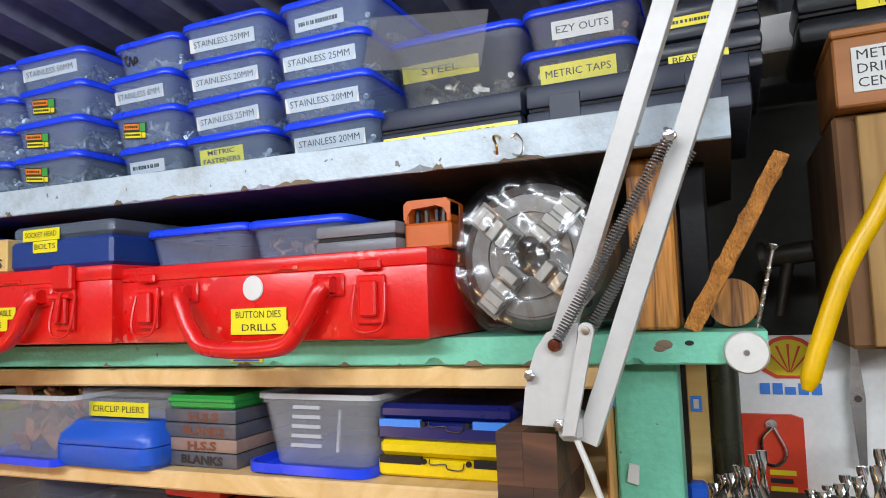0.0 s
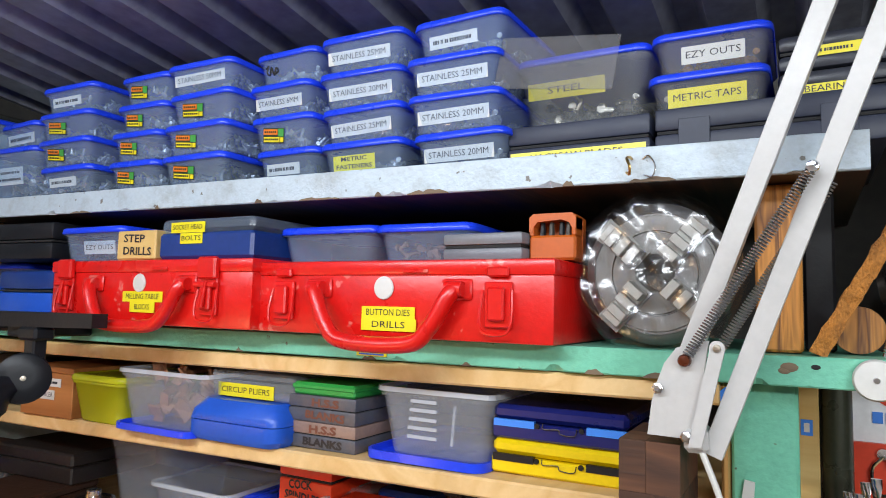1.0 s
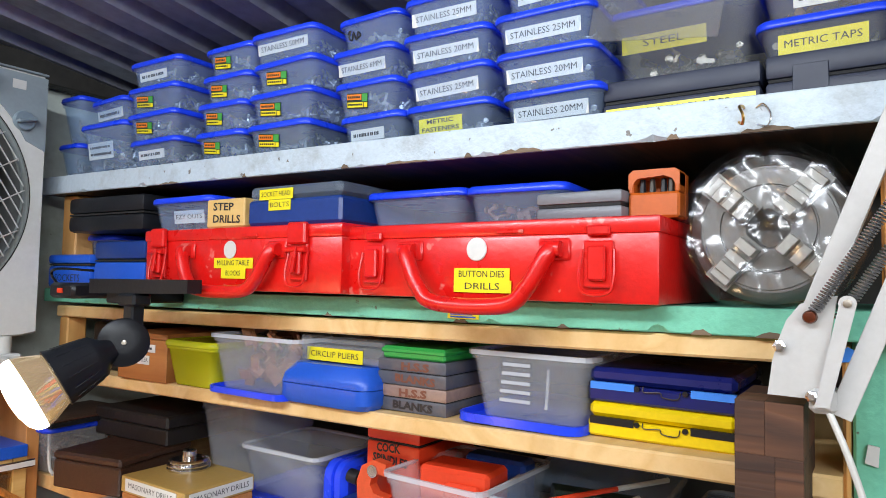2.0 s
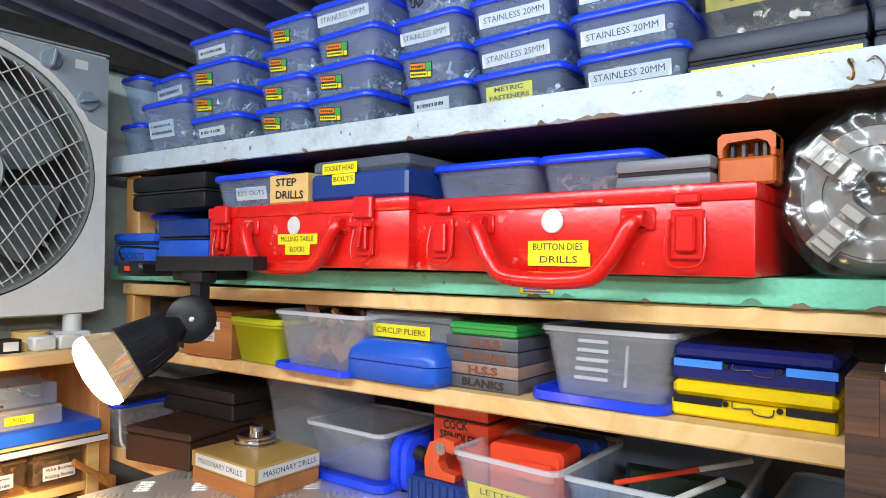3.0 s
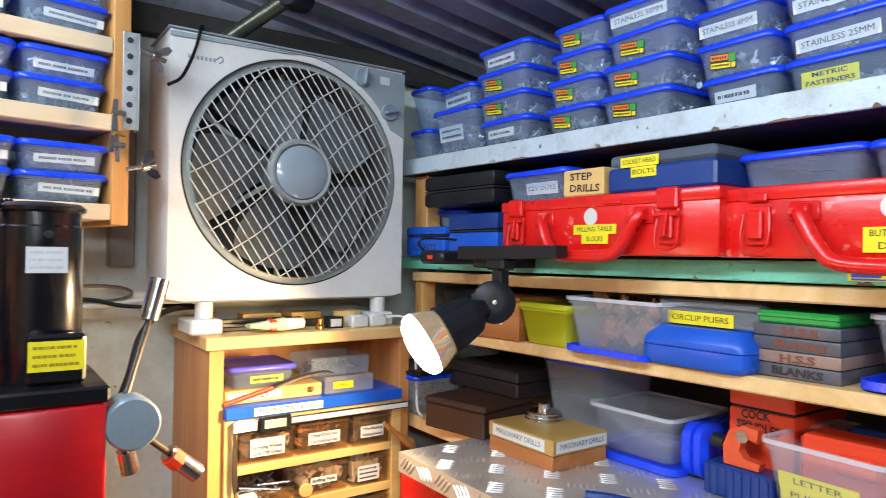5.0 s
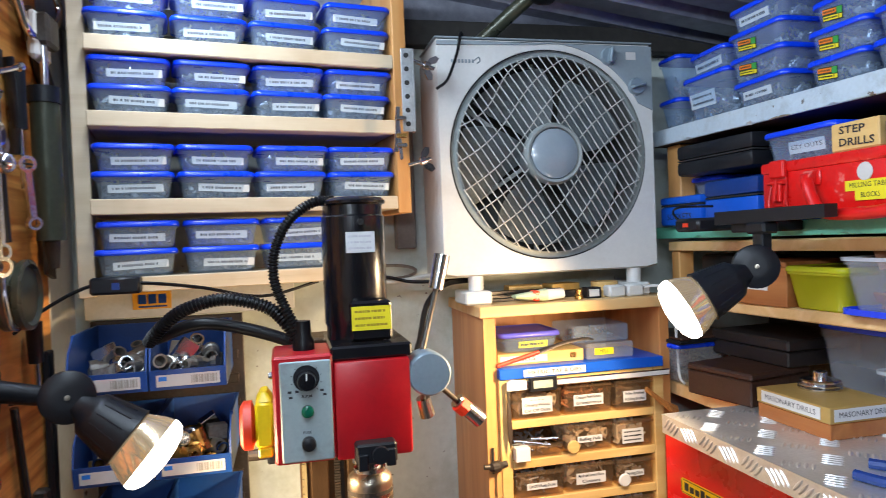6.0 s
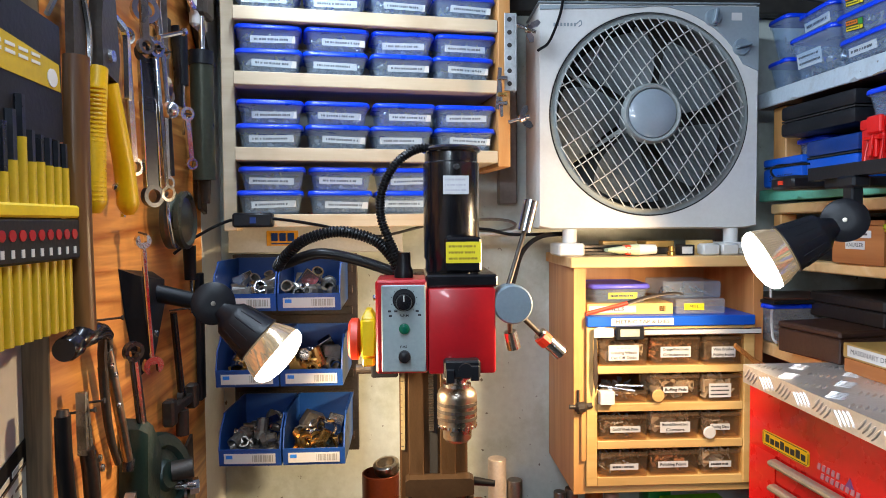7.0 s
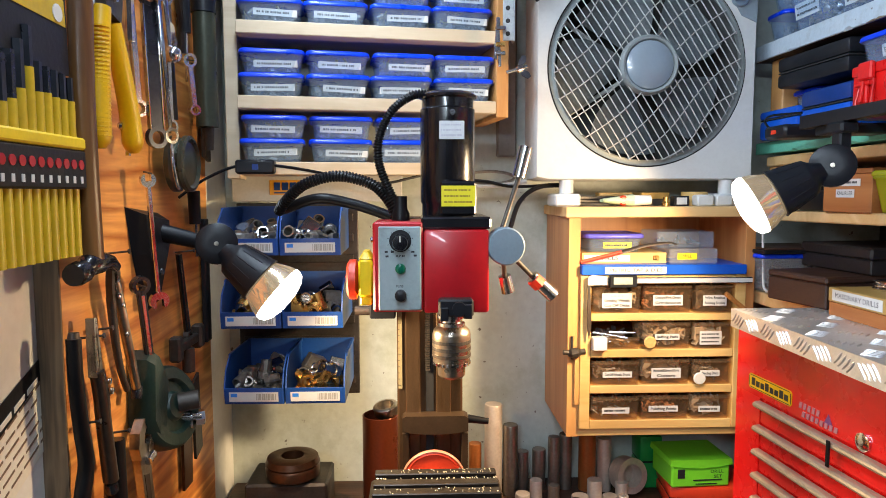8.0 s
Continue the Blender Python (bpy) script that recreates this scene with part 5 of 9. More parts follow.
# ---- near end of the shelves ----
t = thing("hardwood_block", east(0.3075, SHELF4, 0.574, 0), "dark laminated hardwood block with staggered staves", "block")
rnd = random.Random(14)
STAVES = [wood("dark_hardwood_stave", (0.075, 0.03, 0.015), (0.025, 0.011, 0.008), 0, ring=24, rough=0.7), wood("brown_hardwood_stave", (0.13, 0.05, 0.023), (0.045, 0.018, 0.01), 0, ring=24, rough=0.7)]
for i in range(6):
    z0, z1 = 0.0347 * i, 0.0347 * (i + 1)
    for q, (y0, y1) in enumerate(((0.0, 0.036), (0.0362, 0.078))):
        cut = 0.005 if (i + q) % 2 else 0.011
        for x0, x1 in ((-0.013, cut), (cut + 0.0001, 0.0275)):
            part("stave", B(x0, x1, y0, y1, z0 + 0.0001, z1, bev=0.0002), STAVES[rnd.random() > 0.55], t)

t = thing("anglepoise_lamp", east(0.2925, 1.503, 0.566), "white sprung desk lamp arm clamped to a hardwood block", "lamp")
part("bracket", slab(bmesh.new(), [(-0.007, -0.0035), (-0.0042, 0.018), (-0.0006, 0.0316), (0.004, 0.044), (0.0117, 0.0545), (0.032, 0.06), (0.026, 0.02), (0.022, -0.004)], 0.0, 0.004), WHITE_STEEL, t)
part("bracket_side", slab(bmesh.new(), [(0.0, 0.0), (0.006, 0.045), (0.02, 0.05), (0.024, 0.01), (0.026, -0.008)], 0.0175, 0.0215), WHITE_STEEL, t)
part("bracket_web", B(-0.006, 0.022, 0.0035, 0.0185, -0.0035, 0.0005, bev=0.001), WHITE_STEEL, t)
part("foot", B(0.016, 0.031, -0.002, 0.022, -0.0125, 0.004, bev=0.003), WHITE_STEEL, t)
rim = [(0.0373 + 0.0048 * math.cos(radians(a)), 0.0555 + 0.0048 * math.sin(radians(a))) for a in range(-20, 201, 20)]
part("link", slab(bmesh.new(), [(0.0195, -0.008), (0.0275, -0.008)] + rim, -0.005, -0.001), WHITE_STEEL, t)
part("link_pin", lathe(bmesh.new(), [(0.0026, 0.005), (0.0024, 0.0068), (0.001, 0.007)], 12, pose(0.0373, 0, 0.0555, 90)), WORN, t)
up = Vector((0.3675, 0, 1)).normalized()


def arm(x, z, length, name):
    """A folded steel channel: a face with two turned edges."""
    m = Matrix.Translation((x, 0.0108, z)) @ pose(0, 0, 0, 0, math.degrees(math.atan2(up.x, up.z)), 0)
    bm = B(-0.0066, 0.0066, -0.006, -0.0045, 0, length, bev=0.0004)
    for s in (-1, 1):
        box(bm, s * 0.0053, s * 0.0066, -0.0046, 0.006, 0, length)
    return part(name, bm, WHITE_STEEL, t, at=m)


arm(0.0119, 0.032, 0.62, "upper_arm")
arm(0.0322, -0.014, 0.68, "lower_arm")
for x, z in ((0.0003, 0.0277), (0.018, -0.002)):
    part("bolt", lathe(bmesh.new(), [(0.0038, 0), (0.0038, 0.0025), (0.002, 0.003), (0.002, 0.005)], 6, pose(x, -0.002, z, 90)), STEEL, t)


def coil(p0, p1, r, turns, wire):
    """A tension spring between two points."""
    p0, p1 = Vector(p0), Vector(p1)
    m = (p1 - p0).to_track_quat("Z", "Y").to_matrix()
    n = int(turns * 10)
    return sweep(bmesh.new(), [p0 + m @ Vector((r * math.cos(6.2832 * turns * i / n), r * math.sin(6.2832 * turns * i / n), (p1 - p0).length * i / n)) for i in range(n + 1)], wire, 4)


a, b = Vector((0.0195, -0.004, 0.05)), Vector((0.0913, -0.004, 0.166))
side = Vector((0.012, 0.013, -0.005))
SPRING = shade("spring_steel", (0.3, 0.3, 0.31), 0.28, 0.8, vary=0.1)
for k in range(2):
    part("spring", coil(a + side * k, b + side * k, 0.0034, 66, 0.00062), SPRING, t, "steel tension spring", smooth=True)
c = (b - a).normalized()
for p in (a - c * 0.004, b + c * 0.003):
    part("spring_pin", lathe(bmesh.new(), [(0.0042, -0.004), (0.0042, 0.0015), (0.0034, 0.003), (0.001, 0.0035)], 14, Matrix.Translation(p) @ pose(0, 0, 0, 90)), COPPER if p.z < 0.1 else CHROME, t, smooth=True)
t2 = thing("lamp_cord", east(0.2665, 1.492, 0.568), "thin white lamp cord hanging from the lamp foot", "cord")
part("cord", sweep(bmesh.new(), smooth_line([(0.0, 0, 0.002), (0.012, 0.0, -0.03), (0.022, 0.004, -0.07), (0.03, 0.01, -0.14)], 5), 0.0021, 8), WHITE, t2, smooth=True)
t2 = thing("cable_clip", east(0.2455, 1.452, 0.6535), "small white cable clip on the green post", "clip")
part("clip", slab(bmesh.new(), [(-0.004, -0.006), (0.004, -0.008), (0.005, 0.006), (-0.002, 0.007)], -0.002, 0.0), WHITE, t2)
for y, z, w in ((0.2585, 1.521, 0.012), (0.2565, 1.505, 0.007)):
    t2 = thing("tape_scrap", east(y, z, 0.6392), "torn scrap of blue masking tape", "tape")
    part("tape", slab(bmesh.new(), [(-w * 0.3, -0.005), (w * 0.4, -0.004), (w * 0.5, 0.003), (0.0, 0.006), (-w * 0.35, 0.002)], -0.0005, 0.0003), SKY, t2)

t = thing("round_knob", east(0.166, 1.54, 0.6235), "white round plastic cap on the green shelf end", "cap")
part("cap", lathe(bmesh.new(), [(0.0133, 0), (0.0136, 0.004), (0.0124, 0.0065), (0.002, 0.007)], 28, pose(0, 0, 0, 90)), WHITE, t, smooth=True)
part("screw", lathe(bmesh.new(), [(0.0022, 0.0068), (0.0018, 0.008)], 10, pose(0, 0, 0, 90)), STEEL, t)

plain("dark_partition", B(0.69, 0.70, 0.185, 0.2065, 1.5535, 1.7, bev=0.002), BLACK, "dark upright sheet at the shelf end", "panel")
plain("sign_panel", B(0.862, 0.868, -0.12, 0.176, 1.25, 1.536), shade("pale_grey_sheet", (0.82, 0.83, 0.84), 0.4, vary=0.06, dirt=(0.25, 0.25, 0.25)), "pale grey metal sheet with a fuel maker's emblem", "panel")
t = thing("emblem", east(0.127, 1.514, 0.8616), "red and yellow scallop emblem on the grey sheet", "emblem")
fan_o = [(-0.012, -0.018), (0.012, -0.018)] + [(0.026 * math.cos(radians(a)), 0.024 * math.sin(radians(a)) - 0.002) for a in range(-20, 201, 20)]
part("emblem_border", slab(bmesh.new(), fan_o, -0.001, 0.0), RED_PLASTIC, t)
part("emblem_face", slab(bmesh.new(), [(x * 0.84, z * 0.84) for x, z in fan_o], -0.0016, -0.0008), YELLOW, t)
for a in (-50, -25, 0, 25, 50):
    part("emblem_rib", slab(bmesh.new(), [(-0.0004, 0.002), (0.0004, 0.002), (0.0011, 0.028), (-0.0011, 0.028)], -0.002, -0.0014), RED_PLASTIC, t, at=pose(0, 0, -0.014, 0, a * 0.8, 0))
for k in range(5):
    part("name_bar", B(-0.026 + k * 0.0108, -0.0175 + k * 0.0108, -0.001, 0.0, -0.033, -0.0225 if k in (0, 1, 3, 4) else -0.026), SKY, t)
t = thing("red_pouch", east(0.146, 1.39, 0.861), "red tool pouch with a chrome press stud", "pouch")
part("pouch", slab(bmesh.new(), [(-0.026, -0.05), (0.026, -0.05), (0.027, 0.07), (0.018, 0.073), (-0.025, 0.073)], -0.006, 0.0), RED_PLASTIC, t)
for k in range(4):
    part("print_bar", B(-0.004, 0.018 - 0.003 * (k % 2), -0.0066, -0.0058, 0.018 - 0.0075 * k, 0.0225 - 0.0075 * k), YELLOW_TAPE if k % 2 == 0 else INK, t)
part("stud", lathe(bmesh.new(), [(0.006, 0), (0.005, 0.003), (0.001, 0.0035)], 16, pose(0, -0.006, 0.064, 90)), CHROME, t, smooth=True)
part("key_ring", sweep(bmesh.new(), smooth_line([(0.0, -0.009, 0.062), (-0.009, -0.01, 0.05), (-0.007, -0.01, 0.03), (0.004, -0.01, 0.028), (0.011, -0.01, 0.04), (0.002, -0.009, 0.062)], 5), 0.0016, 6), CHROME, t, smooth=True)
t = thing("sticker_board", east(0.206, 1.2, 0.792), "worn timber board with a small blue square sticker", "board")
part("board", B(-0.0085, 0.0085, 0, 0.012, -0.2, 0.33, bev=0.001), CREAM, t)
sk = part("sticker", B(-0.006, 0.0035, -0.0008, 0, 0.274, 0.288), SKY, t)
part("sticker_mark", B(-0.0035, 0.001, -0.0012, -0.0007, 0.277, 0.285), PAPER, sk)
t = thing("steel_tube", pose(0.806, 0.1835, 1.0), "dull steel tube standing on end", "tube")
part("tube", rod(bmesh.new(), (0, 0, 0), (0.002, 0, 0.525), 0.0125, n=20), GREASE, t, smooth=True)
rnd = random.Random(4)
t = thing("blue_cord_end", pose(0.70, 0.205, 1.425), "bright blue plastic plug end", "plug")
part("plug", B(-0.008, 0.008, -0.007, 0.007, -0.012, 0.012, bev=0.003), BLUE, t)
plain("drill_stand_board", B(0.74, 0.83, -0.1, 0.2, 1.385, 1.4, bev=0.001), DARK_WALL, "dark board holding twist drills", "board")
stand = [(0.196 - i * 0.0062, 0.026 + 0.0038 * i) for i in range(7)] + [(0.125 - i * 0.0062, 0.017 + 0.0042 * i) for i in range(13)]
for i, (y, hgt) in enumerate(stand):
    hgt += rnd.uniform(-0.003, 0.004)
    t = thing("twist_drill", pose(0.75 + 0.018 * (i % 2), y, 1.3995), "bright steel twist drill standing in a board", "drill bit", "twist drills")
    bm = bmesh.new()
    r = 0.0042
    loft(bm, [[((r * math.cos(a)) * math.cos(k * 0.55) - (r * 0.5 * math.sin(a)) * math.sin(k * 0.55), (r * math.cos(a)) * math.sin(k * 0.55) + (r * 0.5 * math.sin(a)) * math.cos(k * 0.55), hgt * k / 9) for a in [q * math.pi / 4 for q in range(8)]] for k in range(10)])
    part("drill", bm, CHROME, t, smooth=True)
t = thing("split_stick", east(0.199, shelf2(0.2) + 0.001, 0.645), "rough split red timber stick leaning at the shelf end", "stick")
rnd = random.Random(9)
part("stick", loft(bmesh.new(), [[(f * 0.063 + dx * 0.0048 + rnd.uniform(-1, 1) * 0.0009, dy * 0.007 + rnd.uniform(-1, 1) * 0.0014, f * 0.115 - dx * 0.0026 + rnd.uniform(-1, 1) * 0.0009) for dx, dy in ((-1, -1), (0, -1.25), (1, -1), (1, 1), (-1, 1))] for f in [k / 22 for k in range(23)]]), BARK, t)
t = thing("wooden_reel", east(0.172, shelf2(0.17) + 0.018, 0.69), "round wooden reel end", "reel")
part("reel", lathe(bmesh.new(), [(0.017, 0.02), (0.0175, 0.012), (0.0165, 0.0), (0.006, -0.001), (0.006, 0.004)], 24, pose(0, 0, 0, 90)), KNOTTY, t, smooth=True)
t = thing("wood_screw", pose(0.665, 0.1575, shelf2(0.157) + 0.0003, 14, 0, 0), "long zinc wood screw standing on the shelf end", "screw")
part("thread", coil((0, 0, 0.0015), (0, 0, 0.044), 0.0012, 24, 0.0007), STEEL, t)
part("core", rod(bmesh.new(), (0, 0, 0), (0, 0, 0.056), 0.0014), STEEL, t, smooth=True)
part("head", lathe(bmesh.new(), [(0.0014, 0.0545), (0.0036, 0.058), (0.0036, 0.0588)], 12), STEEL, t)

# second rack towards the doorway
plain("rack_bracket_board", B(0.742, 0.929, 0.0, 0.092, 1.532, 1.712, bev=0.003), DARK_POST, "reddish timber bracket board carrying a box", "bracket")
plain("rack_face_board", B(0.736, 0.7418, 0.0, 0.0765, 1.534, 1.709, bev=0.001), OCHRE_BOARD, "ochre pine face board with a nail hole", "board")
plain("rack_bracket", B(0.80, 0.88, -0.1, 0.138, 1.79, 1.824, bev=0.002), WHITE_STEEL, "white steel shelf rail", "bracket")
t = thing("drift_box", east(0.053, 1.7125, 0.72), "reddish timber box with white label", "box")
part("box", B(-0.038, 0.038, 0, 0.1, 0, 0.053, bev=0.0015), ORANGE_WOOD, t)
part("lid", B(-0.039, 0.039, -0.001, 0.101, 0.0535, 0.06, bev=0.0015), ORANGE_WOOD, t)
lb = sticker(t, 0.0, -0.0006, 0.027, 0.052, 0.034, PAPER)
for i, s in enumerate(("META", "DRIFT", "CENT")):
    mesh_part("lettering", text_mesh(s, 0.0105, INK, 0.028), lb, at=pose(-0.009, -0.0009, 0.0105 - 0.0105 * i, 90, 0, 0))
t = case("rounded_case", east(0.055, 1.774, 0.745), 0.11, 0.12, 0.046, BLACK, "black rounded case with yellow label", bev=0.018)
sticker(t, 0.012, -0.0006, 0.024, 0.05, 0.0085, YELLOW_TAPE, ("MAND",), 0.0075)
t = thing("yellow_pliers", east(0.104, 1.46, 0.618), "large pliers with yellow vinyl grips hanging", "pliers")
for s, pts in ((0, [(-0.03, 0, 0.057), (-0.021, 0, 0.085), (-0.004, 0, 0.13), (0.014, 0, 0.162), (0.028, 0, 0.19)]), (1, [(0.05, 0.004, 0.05), (0.052, 0.004, 0.09), (0.045, 0.004, 0.14), (0.03, 0.004, 0.185)])):
    part("grip", sweep(bmesh.new(), smooth_line(pts, 6), lambda f: (0.0062 - 0.0008 * f) * min(1.0, 0.5 + 8 * f), 10), HANDLE_Y, t, "yellow vinyl grip", smooth=True)
part("jaw", slab(bmesh.new(), [(0.02, 0.184), (0.05, 0.184), (0.054, 0.21), (0.05, 0.25), (0.042, 0.25), (0.034, 0.21)], -0.004, 0.006), DARK_STEEL, t)
t = thing("hanging_scissors", east(0.075, 1.42, 0.85), "dark steel shears hanging on the grey sheet", "shears")
part("blade", slab(bmesh.new(), [(-0.003, 0.0), (0.003, 0.0), (0.006, 0.06), (0.002, 0.115), (-0.002, 0.115), (-0.006, 0.06)], 0, 0.002), STEEL, t)
part("pivot", lathe(bmesh.new(), [(0.003, 0), (0.003, 0.002)], 10, pose(0, 0, 0.06, 90)), DARK_STEEL, t)
t = thing("iron_tap", east(0.12, 1.6, 0.86), "dark iron fitting hanging on the dark wall", "fitting")
part("body", rod(bmesh.new(), (-0.02, 0, 0.01), (0.02, -0.01, 0.014), 0.01), DARK_STEEL, t, smooth=True)
part("flange", rod(bmesh.new(), (-0.024, 0.001, 0.009), (-0.018, 0.0, 0.01), 0.016), DARK_STEEL, t, smooth=True)
part("stem", rod(bmesh.new(), (0.0, -0.005, 0.012), (-0.012, -0.004, -0.045), 0.006, 0.004), DARK_STEEL, t, smooth=True)

# ---- spot lamps on black arms ----


def spot_head(t, knuckle, axis, side, power, name):
    """Black spot lamp: knuckle disc, ribbed tapering shell and a lit reflector bulb with its beam and its spill."""
    k, ax = Vector(knuckle), Vector(axis).normalized()
    m = Matrix.Translation(k) @ ax.to_track_quat("Z", "Y").to_matrix().to_4x4()
    d = Vector(side).normalized()
    dm = Matrix.Translation(k) @ d.to_track_quat("Z", "Y").to_matrix().to_4x4()
    part("knuckle", lathe(bmesh.new(), [(0.0255, -0.011), (0.0278, -0.009), (0.0278, 0.009), (0.0255, 0.011), (0.01, 0.0115)], 28, dm), BLACK, t, smooth=True)
    part("pivot_screw", lathe(bmesh.new(), [(0.0032, 0.011), (0.0028, 0.013), (0.001, 0.0131)], 10, dm), WORN, t)
    hd = part("shell", lathe(bmesh.new(), [(0.013, 0.012), (0.018, 0.024), (0.0245, 0.03), (0.0255, 0.034), (0.0325, 0.072), (0.034, 0.076), (0.032, 0.077), (0.03, 0.072), (0.02, 0.034)], 30, m), BLACK, t, smooth=True)
    for i in range(14):
        a = 2 * math.pi * i / 14
        p0, p1 = m @ Vector((0.0255 * math.cos(a), 0.0255 * math.sin(a), 0.036)), m @ Vector((0.0315 * math.cos(a), 0.0315 * math.sin(a), 0.067))
        part("rib", rod(bmesh.new(), p0, p1, 0.0009, n=5), BLACK, hd)
    part("reflector", lathe(bmesh.new(), [(0.026, 0.066), (0.032, 0.08), (0.0385, 0.094), (0.0412, 0.104)], 32, m, False, False), BULB_SKIRT, t, "gold-tinted reflector bulb skirt", smooth=True)
    part("bulb_face", lathe(bmesh.new(), [(0.0412, 0.104), (0.0415, 0.109), (0.039, 0.115), (0.031, 0.1205), (0.017, 0.124), (0.004, 0.125)], 32, m, False), BULB, t, "lit bulb face", smooth=True)
    spot_lamp(name, m @ Vector((0, 0, 0.13)), m @ Vector((0, 0, 1)), power[0], (1.0, 0.71, 0.38), 99, 0.035, 0.9)
    spot_lamp(name, m @ Vector((0, 0, 0.13)), m @ Vector((0, 0, 1)), power[1], (1.0, 0.7, 0.37), 168, 0.035, 0.3)


t = thing("spot_lamp", pose(0, 0, 0), "black adjustable spot lamp, lit, on a bar under the green shelf", "lamp", "spot lamps")
part("bar", loft(bmesh.new(), [[(0.535, 1.05, 1.545), (0.552, 1.05, 1.545), (0.552, 1.05, 1.563), (0.535, 1.05, 1.563)], [(0.538, 0.86, 1.549), (0.556, 0.86, 1.549), (0.556, 0.86, 1.564), (0.538, 0.86, 1.564)]]), BLACK, t)
part("wall_fixing", B(0.545, 0.6235, 0.985, 1.03, 1.534, 1.548, bev=0.002), BLACK, t)
part("stem", B(0.536, 0.552, 0.958, 0.977, 1.495, 1.547, bev=0.002), BLACK, t)
part("collar", B(0.532, 0.556, 0.95, 0.985, 1.532, 1.547, bev=0.003), BLACK, t)
spot_head(t, (0.5345, 0.9695, 1.4905), (-0.833, 0.274, -0.482), (-0.5, -0.85, 0.05), (34.0, 12.5), "spot_glow")
t = thing("presence_sensor", pose(0.55, 1.118, 1.545), "small black sensor with a red light and a cord", "sensor")
part("body", B(-0.015, 0.06, -0.03, 0.03, -0.008, 0.012, bev=0.004), BLACK, t, smooth=True)
part("indicator", B(-0.0165, -0.0145, -0.006, 0.006, -0.001, 0.005), RED_PLASTIC, t)
part("cord", sweep(bmesh.new(), smooth_line([(0.0, 0.03, 0.005), (0.0, 0.055, 0.022), (-0.004, 0.03, 0.03), (0.01, -0.03, 0.028)], 6), 0.0018, 6), RUBBER, t, smooth=True)

t = thing("spot_lamp", pose(0, 0, 0), "black adjustable spot lamp, lit, on a bracket on the tool board", "lamp", "spot lamps")
part("bracket", loft(bmesh.new(), [[(-0.3595, 0.93, 1.44), (-0.3595, 1.03, 1.43), (-0.3595, 1.03, 1.385), (-0.3595, 0.975, 1.3), (-0.3595, 0.945, 1.38)], [(-0.34, 0.945, 1.43), (-0.34, 1.02, 1.42), (-0.34, 1.02, 1.39), (-0.34, 0.978, 1.32), (-0.34, 0.955, 1.38)]]), BLACK, t)
part("arm", rod(bmesh.new(), (-0.345, 1.0, 1.405), (-0.29, 1.02, 1.389), 0.012, 0.01, 14), BLACK, t, smooth=True)
part("fixing_bolt", lathe(bmesh.new(), [(0.005, 0), (0.004, 0.003)], 6, pose(-0.34, 0.985, 1.355, 0, 90, 0)), STEEL, t)
spot_head(t, (-0.278, 1.02, 1.388), (0.765, -0.03, -0.64), (0.25, -0.95, 0.1), (15.0, 6.5), "spot_glow")

# ---- drawer cabinet under the fan ----
t = thing("drawer_cabinet", pose(0.25, 1.235, 1.032), "varnished timber cabinet with rows of small clear drawers", "cabinet")
W, D, H = 0.325, 0.2, 0.4
part("side", B(0.0, 0.018, 0.001, D, 0, H - 0.0185, bev=0.001), CABINET, t)
part("side", B(W - 0.018, W, 0.001, D, 0, H - 0.0185, bev=0.001), CABINET, t)
part("face_stile", B(0.0, 0.0195, -0.0015, 0.001, 0, H - 0.019), PINE_V, t)
part("top", B(-0.006, W + 0.006, -0.004, D, H - 0.018, H, bev=0.0015), PINE, t)
part("bottom", B(0.0185, W - 0.0185, 0.0, D, 0.0, 0.014, bev=0.001), CREAM, t)
part("back", B(0.0185, W - 0.0185, D - 0.008, D, 0.0145, H - 0.0185), CABINET, t)
fr = part("drawer_rack", B(0.02, 0.038, -0.008, 0.14, 0.015, 0.285, bev=0.001), CREAM, t, "cream varnished inner drawer rack")
part("rack_side", B(W - 0.037, W - 0.019, -0.008, 0.14, 0.015, 0.285, bev=0.001), CREAM, fr)
for z0, z1 in ((0.0145, 0.030), (0.0775, 0.0915), (0.1405, 0.1545), (0.2045, 0.2175), (0.2705, 0.2845)):
    part("rack_shelf", B(0.0385, W - 0.0375, -0.007, 0.139, z0, z1, bev=0.001), CREAM, fr)
rows = [(0.2178, 0.0525, ["bars|Grinding Wheels|Cut Off Disks", "Orange/Pink/Green|Grindstones", "Wire Brushes|Polishing Brushes"]), (0.1548, 0.0495, [None, "Buffing Pads", "bars3"]), (0.0918, 0.0485, ["Cut Off Wheels, Drums", "Mandrels/Diamond Burrs|Cutters", "Sanding Discs"]), (0.0303, 0.047, ["bars1", "Polishing Points", "bars1"])]
rnd = random.Random(21)
SANDER = shade("abrasive_points", (0.55, 0.27, 0.14), 0.6, vary=0.35, scale=50)
xs = [(0.0395, 0.1265), (0.1275, 0.2155), (0.2165, 0.2865)]
